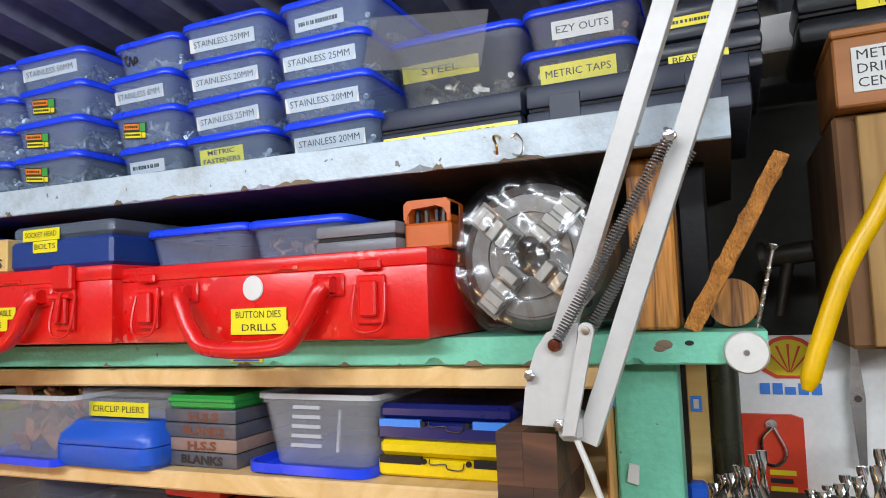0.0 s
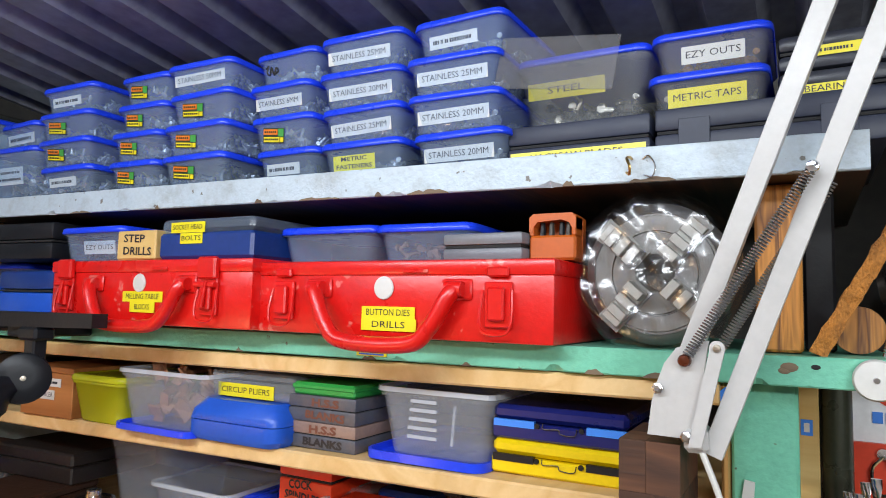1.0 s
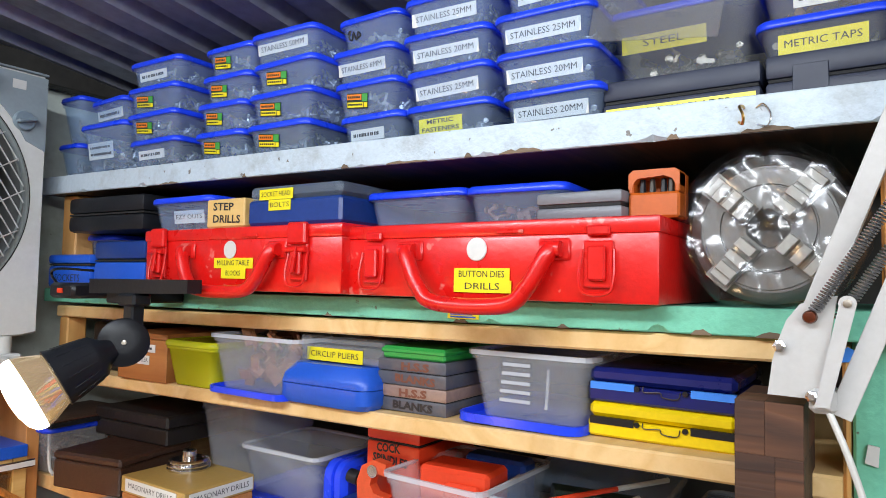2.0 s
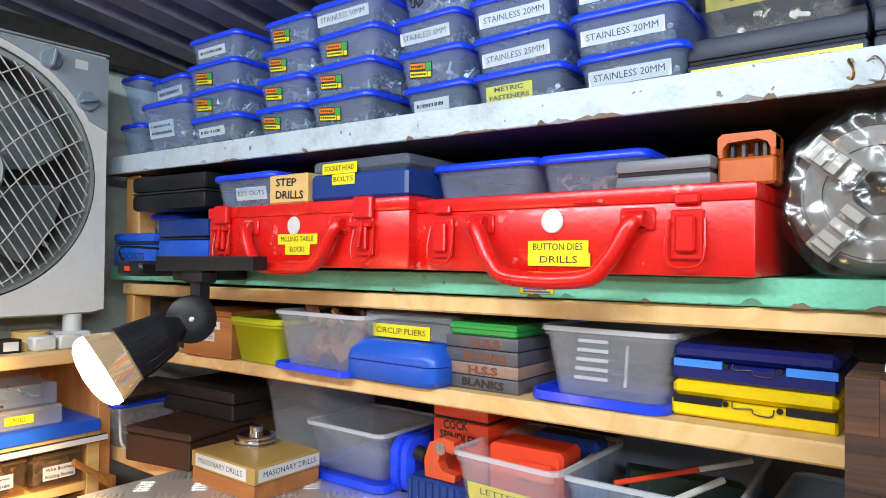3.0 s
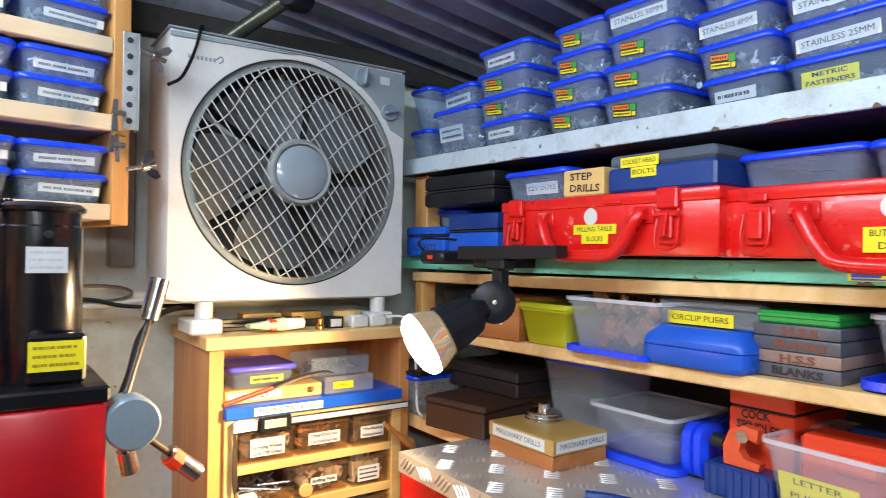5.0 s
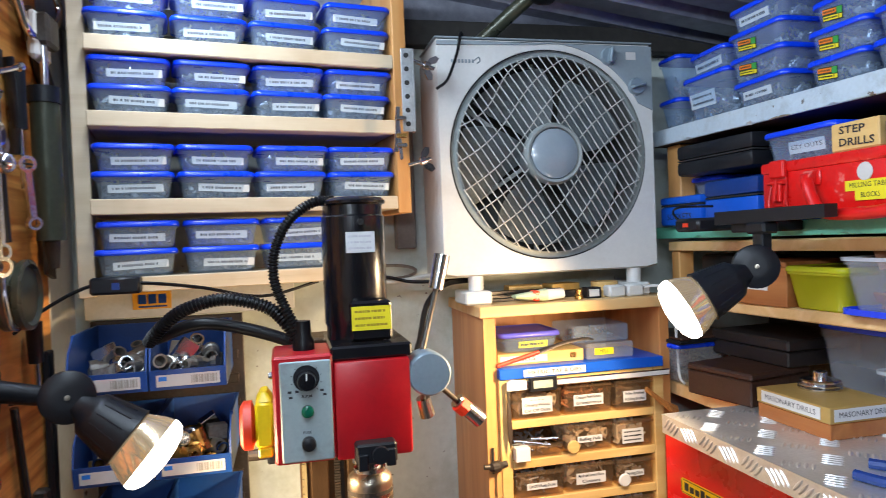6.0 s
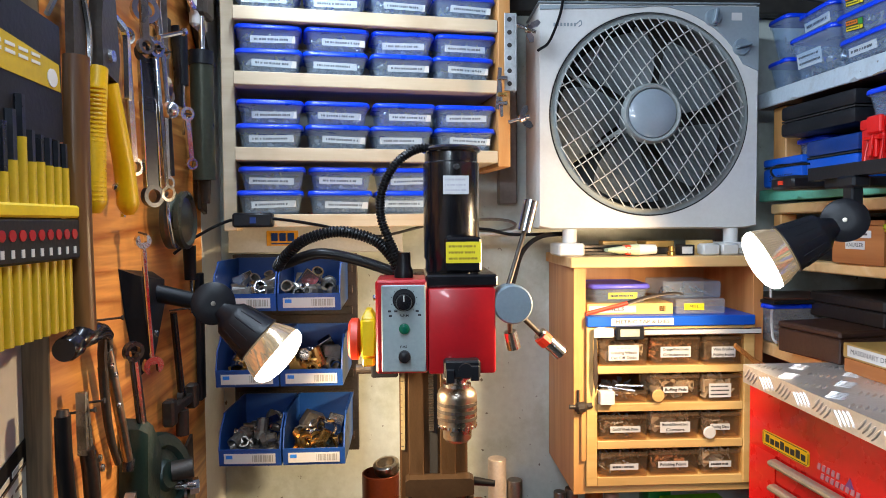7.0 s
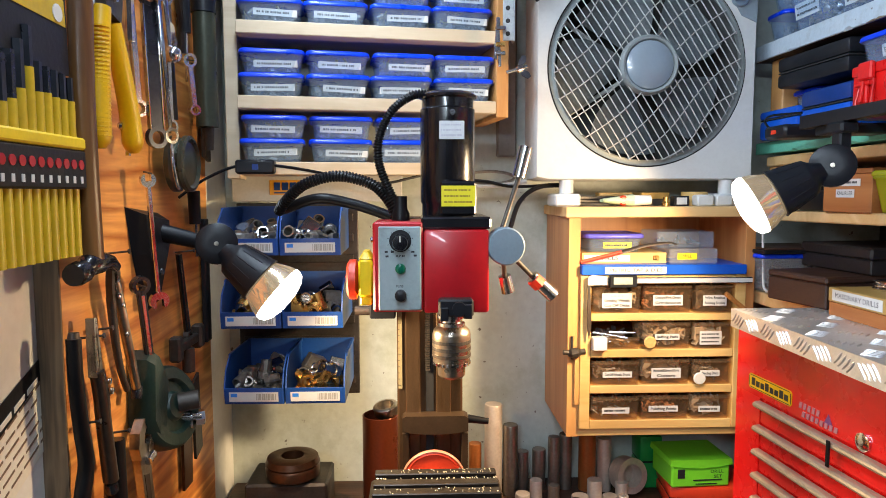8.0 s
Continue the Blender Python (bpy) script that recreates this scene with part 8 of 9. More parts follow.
t = thing("maker_board", pose(-0.335, 1.305, 1.441), "white board with a small orange and blue maker's sticker", "board")
# dirty white, with the shade under the rack put into its greyer base colour
part("board", B(0.0, 0.3, 0.0, 0.012, 0.0, 0.046, bev=0.001), shade("shaded_dirty_white_board", (0.5, 0.5, 0.48), 0.45, vary=0.1, dirt=(0.25, 0.24, 0.2), dirt_amount=0.6), t)
st = part("maker_sticker", B(0.066, 0.12, -0.0006, 0, 0.012, 0.038), shade("amber_print", (0.62, 0.3, 0.02), 0.4), t, "amber maker's sticker with blue bars")
bm = bmesh.new()
for k in range(3):
    box(bm, 0.074 + 0.014 * k, 0.085 + 0.014 * k, -0.0011, -0.0005, 0.02, 0.034)
box(bm, 0.074, 0.114, -0.0011, -0.0005, 0.0145, 0.017)
part("sticker_print", bm, NAVY, st)
t = thing("switch_box", pose(-0.259, 1.158, 1.486), "black inline switch box on a cable", "switch")
part("box", B(-0.03, 0.03, 0, 0.02, 0, 0.022, bev=0.003), BLACK, t, smooth=True)
part("rocker", B(-0.003, 0.006, -0.0015, 0.001, 0.006, 0.015), NAVY, t)
t = thing("black_cable", pose(0, 0, 0), "thin black cable along the shelf to the switch", "cable")
part("cable", sweep(bmesh.new(), smooth_line([(-0.355, 1.1, 1.45), (-0.33, 1.13, 1.475), (-0.288, 1.165, 1.498), (-0.23, 1.165, 1.499), (-0.16, 1.19, 1.488), (-0.08, 1.21, 1.47), (0.0, 1.24, 1.485)], 8), 0.0023, 6), RUBBER, t, smooth=True)
t = thing("power_cable", pose(0, 0, 0), "black cable drooping from the fan to the machine", "cable")
part("cable", sweep(bmesh.new(), smooth_line([(0.27, 1.31, 1.47), (0.21, 1.3, 1.466), (0.17, 1.27, 1.44), (0.145, 1.22, 1.39), (0.12, 1.16, 1.36)], 8), 0.0042, 8), RUBBER, t, smooth=True)
t = thing("loose_cable", pose(0, 0, 0), "grey and white cables lying against the wall", "cable")
part("white_cable", sweep(bmesh.new(), smooth_line([(0.06, 1.41, 1.485), (0.1, 1.4, 1.47), (0.15, 1.39, 1.47), (0.2, 1.38, 1.478)], 8), 0.004, 8), WHITE, t, smooth=True)
part("dark_cable", sweep(bmesh.new(), smooth_line([(0.05, 1.4, 1.48), (0.12, 1.39, 1.478), (0.17, 1.37, 1.468), (0.25, 1.33, 1.47)], 8), 0.003, 8), RUBBER, t, smooth=True)
part("coil", sweep(bmesh.new(), [(0.13 + 0.05 * math.cos(a), 1.405, 1.485 + 0.012 * math.sin(a)) for a in [k * math.pi / 12 for k in range(25)]], 0.003, 6), FIT, t, smooth=True)

# ---- wall shelf of small tubs ----
U = pose(-0.315, 1.175, 0, 0, 0, 9.2)
t = thing("wall_rack", U, "pine wall rack with four shelves of small tubs", "rack")
part("side", B(0.006, 0.0265, 0.03, 0.19, 1.48, 1.96, bev=0.001), PALE_PINE, t)
part("side", B(0.447, 0.468, 0.0, 0.17, 1.583, 1.96, bev=0.001), PINE_V, t)
for z, w in ((1.824, 0.4465), (1.725, 0.4465), (1.6095, 0.4465), (1.506, 0.36)):
    part("shelf_board", B(0.027, w, 0.0, 0.168, z - 0.0205, z, bev=0.0012), PALE_PINE, t)
rnd = random.Random(31)
for z, x0, pitch, n in ((1.824, 0.079, 0.1052, 4), (1.725, 0.0785, 0.105, 4), (1.6095, 0.0795, 0.1047, 4), (1.506, 0.0785, 0.1085, 3)):
    for i in range(n):
        for k in range(2):
            t = tub("small_tub", U @ pose(x0 + i * pitch + 0.002 * k + rnd.uniform(-0.0015, 0.0015), 0.004 + rnd.uniform(0, 0.004), z + 0.0003 + 0.0372 * k, 0, 0, rnd.uniform(-2, 2)), 0.1025, 0.085, 0.037, "small clear tub with blue lid and printed white label", "tubs on the wall rack", TUB, BLUE_LID, rnd.choice((MIXED, FIT, MIXED)), rnd.randint(1, 4), 36)
            sticker(t, rnd.uniform(-0.006, 0.01), 0.0062, 0.0145 + rnd.uniform(-0.001, 0.002), 0.068, 0.0105, PAPER, bars=1, ink=GREY_INK, tilt=front_tilt(0.037), roll=rnd.uniform(-2, 2))
t = thing("perforated_strut", pose(0.1335, 1.222, 1.704), "perforated dull galvanised strut fixed to the rack's edge", "strut")
part("strut", B(0.0, 0.017, 0.0, 0.003, 0.0, 0.124, bev=0.0006), STRUT, t)
part("flange", B(0.017, 0.0195, 0.0, 0.02, 0.0, 0.124), STRUT, t)
for k in range(6):
    part("hole", lathe(bmesh.new(), [(0.0038, -0.0002), (0.0038, 0.0008)], 12, pose(0.008, 0, 0.011 + 0.0205 * k, 90)), VOID, t)
t = thing("slide_clamp", pose(0.117, 1.21, 1.672), "bright steel slide with clips hanging on the rack's edge", "clamp")
part("bar", B(0.0, 0.006, 0.0, 0.005, 0.0, 0.067, bev=0.0008), CHROME, t, at=pose(0, 0, 0, 0, 4, 0))
part("second_bar", B(0.008, 0.0125, 0.002, 0.006, -0.012, 0.052, bev=0.0008), STEEL, t, at=pose(0, 0, 0, 0, -3, 0))
for z, c in ((0.046, CHROME), (0.02, BRASS), (0.006, STEEL)):
    part("clip", B(0.003, 0.019, -0.003, 0.006, z, z + 0.0065, bev=0.0012), c, t)
for x, z, turn in ((0.174, 1.803, 20), (0.163, 1.66, -15)):
    t = thing("wing_bolt", pose(x, 1.226, z, 0, turn, 0), "bright steel wing bolt through the rack's edge", "bolt")
    part("stud", rod(bmesh.new(), (-0.024, 0, 0), (0.012, 0, 0), 0.003), STEEL, t, smooth=True)
    part("boss", lathe(bmesh.new(), [(0.004, -0.006), (0.0072, -0.004), (0.006, 0.004), (0.003, 0.006)], 16, pose(0, 0, 0, 0, 90, 0)), CHROME, t, smooth=True)
    for s in (-1, 1):
        part("wing", slab(bmesh.new(), [(-0.003, 0.003 * s), (0.004, 0.003 * s), (0.012, 0.009 * s), (0.014, 0.017 * s), (0.008, 0.0195 * s), (0.0, 0.012 * s)][::s], -0.0018, 0.0018), CHROME, t)
plain("conduit", B(0.146, 0.182, 1.395, 1.424, 1.525, 1.88, bev=0.003), shade("grey_conduit", (0.2, 0.19, 0.18), 0.45, vary=0.15, dirt=(0.1, 0.08, 0.06)), "grey cover strip on the wall beside the fan", "conduit")

# ---- tool board on the west wall ----
plain("tool_board", B(-0.3848, -0.36, 0.781, 1.24, 0.6, 1.96), PLY, "oiled orange plywood tool board", "board")
plain("tool_board_edge", B(-0.3848, -0.3602, 0.7785, 0.7808, 0.6, 1.96), PLY_EDGE, "dark layered plywood edge", "board edge")
POSTER = shade("poster_paper", (0.78, 0.74, 0.64), 0.35, vary=0.08, dirt=(0.3, 0.24, 0.16), dirt_amount=0.4)
t = thing("wall_notice", west(0.7, 1.02, -0.3845), "printed paper notice with a dark heading band", "notice")
part("paper", slab(bmesh.new(), [(-0.16, 0.06), (0.104, 0.19), (0.094, 0.276), (-0.16, 0.13)], -0.0006, 0), POSTER, t)
part("heading_band", slab(bmesh.new(), [(-0.16, 0.131), (0.094, 0.2585), (0.0935, 0.2785), (-0.16, 0.172)], -0.0012, -0.0004), BLACK, t)
for k in range(9):
    x = -0.12 + 0.022 * k
    part("heading_bar", slab(bmesh.new(), [(x, 0.1665 + x * 0.455 + 0.05), (x + 0.017, 0.1665 + (x + 0.017) * 0.455 + 0.05), (x + 0.017, 0.172 + (x + 0.017) * 0.455 + 0.05), (x, 0.172 + x * 0.455 + 0.05)], -0.0018, -0.0011), POSTER, t)
bm = bmesh.new()
rnd = random.Random(12)
for i in range(7):
    x = -0.15
    while x < 0.085:
        w = rnd.uniform(0.008, 0.026)
        if x + w < 0.09:
            z = 0.168 - 0.0115 * i + (x + 0.0) * 0.49 + 0.07 - 0.018
            loft(bm, [[(x, y, z), (x + w, y, z + w * 0.49), (x + w, y, z + w * 0.49 + 0.0024), (x, y, z + 0.0024)] for y in (-0.0011, -0.0005)])
        x += w + 0.004
part("small_print", bm, shade("brown_print", (0.18, 0.12, 0.08), 0.5), t)["kind"] = "stuff"

# folding of hex keys on a printed card
t = thing("hex_key_set", west(0.71, 1.395, -0.338), "hex key set with yellow sleeves in a black card holder", "hex key set")
part("card", slab(bmesh.new(), [(-0.16, 0.058), (0.066, 0.0), (0.06, 0.22), (-0.16, 0.225)], 0.004, 0.007), BLACK, t)
part("card_head", slab(bmesh.new(), [(-0.16, 0.178), (0.058, 0.172), (0.056, 0.275), (-0.16, 0.29)], -0.003, 0.004), BLACK, t)
part("head_band", slab(bmesh.new(), [(-0.16, 0.222), (0.054, 0.216), (0.052, 0.24), (-0.16, 0.262)], -0.0038, -0.0028), SLEEVE, t)
part("maker_seal", lathe(bmesh.new(), [(0.008, 0), (0.008, 0.001)], 20, pose(0.04, -0.0036, 0.226, 90)), PAPER, t)
bm = bmesh.new()
for i in range(2):
    for k in range(7):
        box(bm, -0.1 + k * 0.018, -0.087 + k * 0.018, -0.0044, -0.0036, 0.238 - 0.006 * i + 0.0001 * k, 0.2412 - 0.006 * i)
part("small_print", bm, PAPER, t)["kind"] = "stuff"
part("clip_bar", B(-0.16, 0.066, -0.012, 0.003, 0.103, 0.1145, bev=0.002), YELLOW, t)
part("size_bar", B(-0.16, 0.066, -0.0115, 0.003, 0.0655, 0.1025, bev=0.002), BLACK, t)
KEY = shade("blued_key_steel", (0.045, 0.05, 0.062), 0.3, 0.75, vary=0.2)
tops = ([0.142, 0.142, 0.142, 0.144, 0.143, 0.162, 0.142, 0.132, 0.128, 0.124, 0.122, 0.12], [0.17, 0.171, 0.172, 0.173, 0.175, 0.202, 0.188, 0.177, 0.172, 0.168, 0.164, 0.16])
for i in range(12):
    x = 0.055 - 0.0135 * i
    part("size_dot", lathe(bmesh.new(), [(0.0046, 0), (0.0046, 0.0008)], 14, pose(x, -0.0115, 0.0885, 90)), MILL_RED, t)
    part("size_mark", B(x - 0.002, x + 0.002, -0.0122, -0.0114, 0.071, 0.0775), PAPER, t)
    part("lower_sleeve", rod(bmesh.new(), (x, -0.004, 0.002), (x, -0.004, 0.0655), 0.0045 + 0.0002 * i, n=10), SLEEVE, t, smooth=True)
    part("upper_sleeve", rod(bmesh.new(), (x, -0.004, 0.1145), (x, -0.004, tops[0][i] + 0.006), 0.0042 + 0.0002 * i, n=10), SLEEVE, t, smooth=True)
    part("key", rod(bmesh.new(), (x, -0.004, tops[0][i] + 0.005), (x, -0.004, tops[1][i]), 0.0032 + 0.0003 * i, n=6), KEY, t)

# claw hammer hung head down
t = thing("hammer", west(0.793, 1.385, -0.333), "hammer with worn wooden handle hanging head down", "hammer")
part("handle", sweep(bmesh.new(), [(0.0, 0, 0.0), (-0.004, 0, 0.09), (-0.006, 0, 0.17), (-0.002, 0, 0.265)], lambda f: 0.0098 + 0.0012 * f, 12, 1.1), HANDLE_WOOD, t, "worn varnished wooden handle", smooth=True)
part("head", sweep(bmesh.new(), [(-0.04, 0, -0.006), (-0.036, 0, -0.006), (-0.022, 0, -0.004), (-0.018, 0, -0.003), (-0.012, 0, 0.0), (0.012, 0, 0.001), (0.02, 0, 0.001), (0.036, 0, -0.001), (0.05, 0, -0.008)], lambda f: 0.0105 if f < 0.06 else 0.0118 if f < 0.3 else 0.0088 if f < 0.42 else 0.0112 if f < 0.7 else 0.0112 - 0.02 * (f - 0.7), 16), BLACK_GLOSS, t, "black steel hammer head", smooth=True)

# yellow-handled pliers
t = thing("yellow_pliers", west(0.86, 1.5, -0.335), "large pliers with yellow ribbed vinyl grips hanging jaws up", "pliers")
g1 = part("grip", sweep(bmesh.new(), smooth_line([(-0.037, 0, 0.003), (-0.036, 0, 0.05), (-0.03, 0, 0.1), (-0.022, 0, 0.15)], 8), lambda f: (0.0122 - 0.002 * f) * min(1.0, 0.45 + 9 * f), 14), HANDLE_Y, t, "yellow ribbed vinyl grip", smooth=True)
part("grip", sweep(bmesh.new(), smooth_line([(0.045, 0, 0.003), (0.036, 0, 0.05), (0.018, 0, 0.1), (0.003, 0, 0.14)], 8), lambda f: (0.0122 - 0.003 * f) * min(1.0, 0.45 + 9 * f), 14), HANDLE_Y, t, "yellow vinyl grip", smooth=True)
for k in range(26):
    zz = 0.012 + k * 0.0045
    part("grip_rib", lathe(bmesh.new(), [(0.0108, -0.0012), (0.0124 - zz * 0.012, -0.0007), (0.0124 - zz * 0.012, 0.0007), (0.0108, 0.0012)], 16, pose(-0.0372 + 0.075 * max(0, zz - 0.02), 0, zz + 0.004)), HANDLE_Y, g1)
part("jaw", slab(bmesh.new(), [(-0.026, 0.148), (0.008, 0.14), (0.013, 0.165), (0.006, 0.225), (-0.004, 0.235), (-0.02, 0.235), (-0.028, 0.19)], -0.008, 0.006), DARK_STEEL, t, "dark steel jaws")
part("pivot", lathe(bmesh.new(), [(0.007, 0), (0.006, 0.003)], 16, pose(-0.008, -0.008, 0.165, 90)), STEEL, t)


def spanner(name, y, z, length, r0, r1, mat, label, lean=0.0, x=-0.35, ends=("ring", "ring"), wide=0.008, turn=-48):
    """A flat spanner hanging on the board, with a ring or an open jaw at each end."""
    t = thing(name, west(y, z, x, lean) @ pose(0, 0, 0, 0, 0, turn), label, "spanner", "spanners")
    part("shank", B(-wide / 2, wide / 2, -0.003, 0.003, r0 * 0.7, length - r1 * 0.7, bev=0.0012), mat, t, smooth=True)
    for zz, r, kind, s in ((0.0, r0, ends[0], -1), (length, r1, ends[1], 1)):
        if kind == "ring":
            bm = loft(bmesh.new(), [[(q * math.cos(a), yy, zz + q * math.sin(a)) for a in [k * math.pi / 10 for k in range(20)]] for q, yy in ((r, -0.004), (r, 0.004), (r * 0.62, 0.004), (r * 0.62, -0.004))], closed=True)
            part("ring_end", bm, mat, t, smooth=True)
        else:
            o = [(r * math.cos(radians(a)), zz + s * r * math.sin(radians(a))) for a in range(-230, 51, 20)]
            o += [(r * 0.42, zz + s * r * 0.75), (r * 0.38, zz - s * r * 0.15), (-r * 0.38, zz - s * r * 0.15), (-r * 0.42, zz + s * r * 0.75)]
            part("open_end", slab(bmesh.new(), o, -0.0035, 0.0035), mat, t)
    part("hanging_nail", rod(bmesh.new(), (0, 0.01, length + (0 if ends[1] == "ring" else r1)), (0, -0.014, length + (0 if ends[1] == "ring" else r1)), 0.0012, n=6), DARK_STEEL, t)
    return t


o = spanner("ring_spanner", 0.969, 1.526, 0.17, 0.0135, 0.012, KEY, "long blued steel ring spanner with bright edges", lean=-4, x=-0.333, wide=0.017, turn=-35)
for e in (-0.0092, 0.0092):
    part("bright_edge", B(e - 0.0011, e + 0.0011, -0.0042, 0.0025, 0.01, 0.16, bev=0.0005), CHROME, o, "bright chrome strip along the edge")
spanner("ring_spanner", 0.985, 1.53, 0.172, 0.0105, 0.01, CHROME, "slim chrome ring spanner", lean=-9, x=-0.322, wide=0.0062, turn=-30)
spanner("ring_spanner", 1.022, 1.545, 0.165, 0.009, 0.009, STEEL, "bright steel ring spanner", lean=-2, x=-0.334, wide=0.0075, turn=-25)
spanner("ring_spanner", 0.952, 1.56, 0.15, 0.0105, 0.01, STEEL, "dull steel ring spanner behind the others", lean=-6, x=-0.347, wide=0.009, turn=-35)
spanner("ring_spanner", 1.113, 1.578, 0.07, 0.008, 0.0098, CHROME, "short chrome ring spanner", lean=-14, x=-0.332, wide=0.0085)
spanner("open_spanner", 0.954, 1.322, 0.152, 0.0118, 0.009, CHROME, "red-tinted open-ended spanner hanging on a nail", lean=-8, x=-0.332, ends=("open", "open"), wide=0.0052)
t = thing("leather_strap", west(1.117, 1.66, -0.352), "navy-black strap hanging flat on the board", "strap")
part("strap", sweep(bmesh.new(), smooth_line([(0.006, 0, 0.0), (0.003, -0.002, 0.05), (-0.003, 0.0, 0.112)], 5), 0.011, 10, 0.45), KEY, t, smooth=True)
spanner("open_spanner", 0.972, 1.75, 0.12, 0.0165, 0.018, CHROME, "large chrome spanner hanging high on the board", lean=1, x=-0.338, wide=0.016)
spanner("open_spanner", 1.008, 1.735, 0.12, 0.013, 0.016, STEEL, "steel spanner hanging high on the board", lean=3, x=-0.345, wide=0.011)


def l_key(y, z, h, w, mat, label, r=0.0035):
    t = thing("hex_key", west(y, z, -0.342), label, "hex key")
    part("key", sweep(bmesh.new(), smooth_line([(0.0, 0, -h), (0.0, 0, -0.02), (-0.004, 0, -0.004), (-0.018, 0, 0.002), (-w, 0, 0.006)], 5), r, 6), mat, t, smooth=True)


l_key(0.925, 1.714, 0.08, 0.045, CHROME, "bent steel hex key hanging on a nail", 0.005)
l_key(0.905, 1.53, 0.03, 0.012, CHROME, "small bent steel rod behind the pliers", 0.003)
t = thing("tommy_bar", west(1.0, 1.728, -0.325), "short steel tommy bar sticking out of the board", "bar")
part("bar", rod(bmesh.new(), (-0.02, 0, -0.008), (0.03, -0.012, 0.012), 0.003, n=8), CHROME, t, smooth=True)
part("bar_end", rod(bmesh.new(), (0.03, -0.012, 0.012), (0.034, -0.014, 0.014), 0.005, n=8), CHROME, t, smooth=True)
t = thing("ball_peen_end", west(1.012, 1.637, -0.325), "polished steel ball end of a lever", "ball")
bm = bmesh.new()
bmesh.ops.create_uvsphere(bm, u_segments=20, v_segments=12, radius=0.0115)
part("ball", bm, CHROME, t, smooth=True)
part("lever", rod(bmesh.new(), (0.002, 0.004, 0.0), (-0.008, 0.01, 0.12), 0.0045, n=10), STEEL, t, smooth=True)
t = thing("steel_square", west(1.08, 1.64, -0.356), "dark blued steel square hanging on the board", "square")
part("blade", slab(bmesh.new(), [(-0.025, 0.0), (-0.004, 0.0), (-0.004, 0.118), (0.026, 0.118), (0.026, 0.138), (-0.025, 0.138)], -0.002, 0.002), DARK_STEEL, t)
spanner("combination_spanner", 0.945, 1.70, 0.17, 0.0095, 0.012, TOOL_STEEL, "steel combination spanner hanging high", lean=-3, x=-0.328, ends=("ring", "open"), wide=0.01, turn=-40)
spanner("combination_spanner", 1.04, 1.66, 0.16, 0.011, 0.013, WORN, "worn steel combination spanner", lean=-2, x=-0.34, ends=("ring", "open"), wide=0.011, turn=-35)
t = thing("socket_ratchet", west(1.035, 1.555, -0.338, -3), "black ratchet handle hanging between the spanners", "ratchet")
part("grip", rod(bmesh.new(), (0, 0, 0), (0, 0, 0.1), 0.009, 0.0075, 12), RUBBER, t, smooth=True)
part("head", lathe(bmesh.new(), [(0.012, -0.007), (0.014, -0.004), (0.014, 0.004), (0.012, 0.007)], 18, pose(0, 0, 0.115, 90)), CHROME, t, smooth=True)
part("neck", rod(bmesh.new(), (0, 0, 0.098), (0, 0, 0.106), 0.005, n=10), CHROME, t, smooth=True)
for y, z, ln in ((0.9, 1.7, 0.1), (1.125, 1.62, 0.14), (1.14, 1.36, 0.1)):
    o = thing("screwdriver", west(y, z, -0.345, -3), "dark-handled screwdriver hanging on the board", "screwdriver", "screwdrivers")
    part("handle", rod(bmesh.new(), (0, 0, ln * 0.5), (0, 0, ln), 0.0085, 0.0095, 12), BLACK, o, smooth=True)
    part("shank", rod(bmesh.new(), (0, 0, 0), (0, 0, ln * 0.5), 0.003, n=8), STEEL, o, smooth=True)
t = thing("grease_gun", west(1.165, 1.558, -0.33), "olive cylindrical grease gun hanging upright", "grease gun")
part("barrel", rod(bmesh.new(), (0, 0, 0.0), (-0.004, 0, 0.17), 0.0168, n=22), GREASE, t, "olive steel barrel", smooth=True)
part("cap", rod(bmesh.new(), (-0.004, 0, 0.17), (-0.004, 0, 0.19), 0.0185, n=22), BLACK, t, smooth=True)
part("pump_rod", rod(bmesh.new(), (-0.012, -0.004, 0.19), (-0.012, -0.004, 0.26), 0.0045, n=10), CHROME, t, smooth=True)
part("head_block", B(-0.022, 0.02, -0.014, 0.014, 0.24, 0.28, bev=0.004), DARK_STEEL, t)
part("nozzle", rod(bmesh.new(), (0, 0, 0.0), (0.006, 0, -0.035), 0.01, 0.006, 12), DARK_STEEL, t, smooth=True)
t = thing("palette_knife", west(1.215, 1.515, -0.35), "blue-grey tool blade hanging by the board's edge", "tool")
part("blade", slab(bmesh.new(), [(-0.012, 0.0), (0.016, -0.008), (0.01, 0.09), (-0.014, 0.1)], -0.003, 0.003), DARK_STEEL, t)
t = thing("belt_pulley", west(1.058, 1.497, -0.333), "grooved steel belt pulley hung on the board", "pulley")
part("wheel", lathe(bmesh.new(), [(0.012, -0.014), (0.034, -0.014), (0.039, -0.012), (0.039, -0.006), (0.033, 0.0), (0.039, 0.006), (0.039, 0.012), (0.034, 0.014), (0.03, 0.01), (0.012, 0.012)], 40, pose(0, 0, 0, 90, 0, 0)), GREASE, t, smooth=True)
part("hook", sweep(bmesh.new(), smooth_line([(-0.04, 0, 0.03), (-0.048, -0.004, 0.0), (-0.04, -0.006, -0.03), (-0.02, -0.004, -0.036)], 5), 0.0022, 6), STEEL, t, smooth=True)


BROWN = shade("brown_worn_steel", (0.06, 0.042, 0.032), 0.3, 0.6, vary=0.25)


def pivot_row(t, pts, r, mat):
    for x, z in pts:
        part("rivet", lathe(bmesh.new(), [(r, 0), (r * 0.9, 0.0018), (r * 0.3, 0.0024)], 12, pose(x, -0.0075, z, 90)), mat, t, smooth=True)


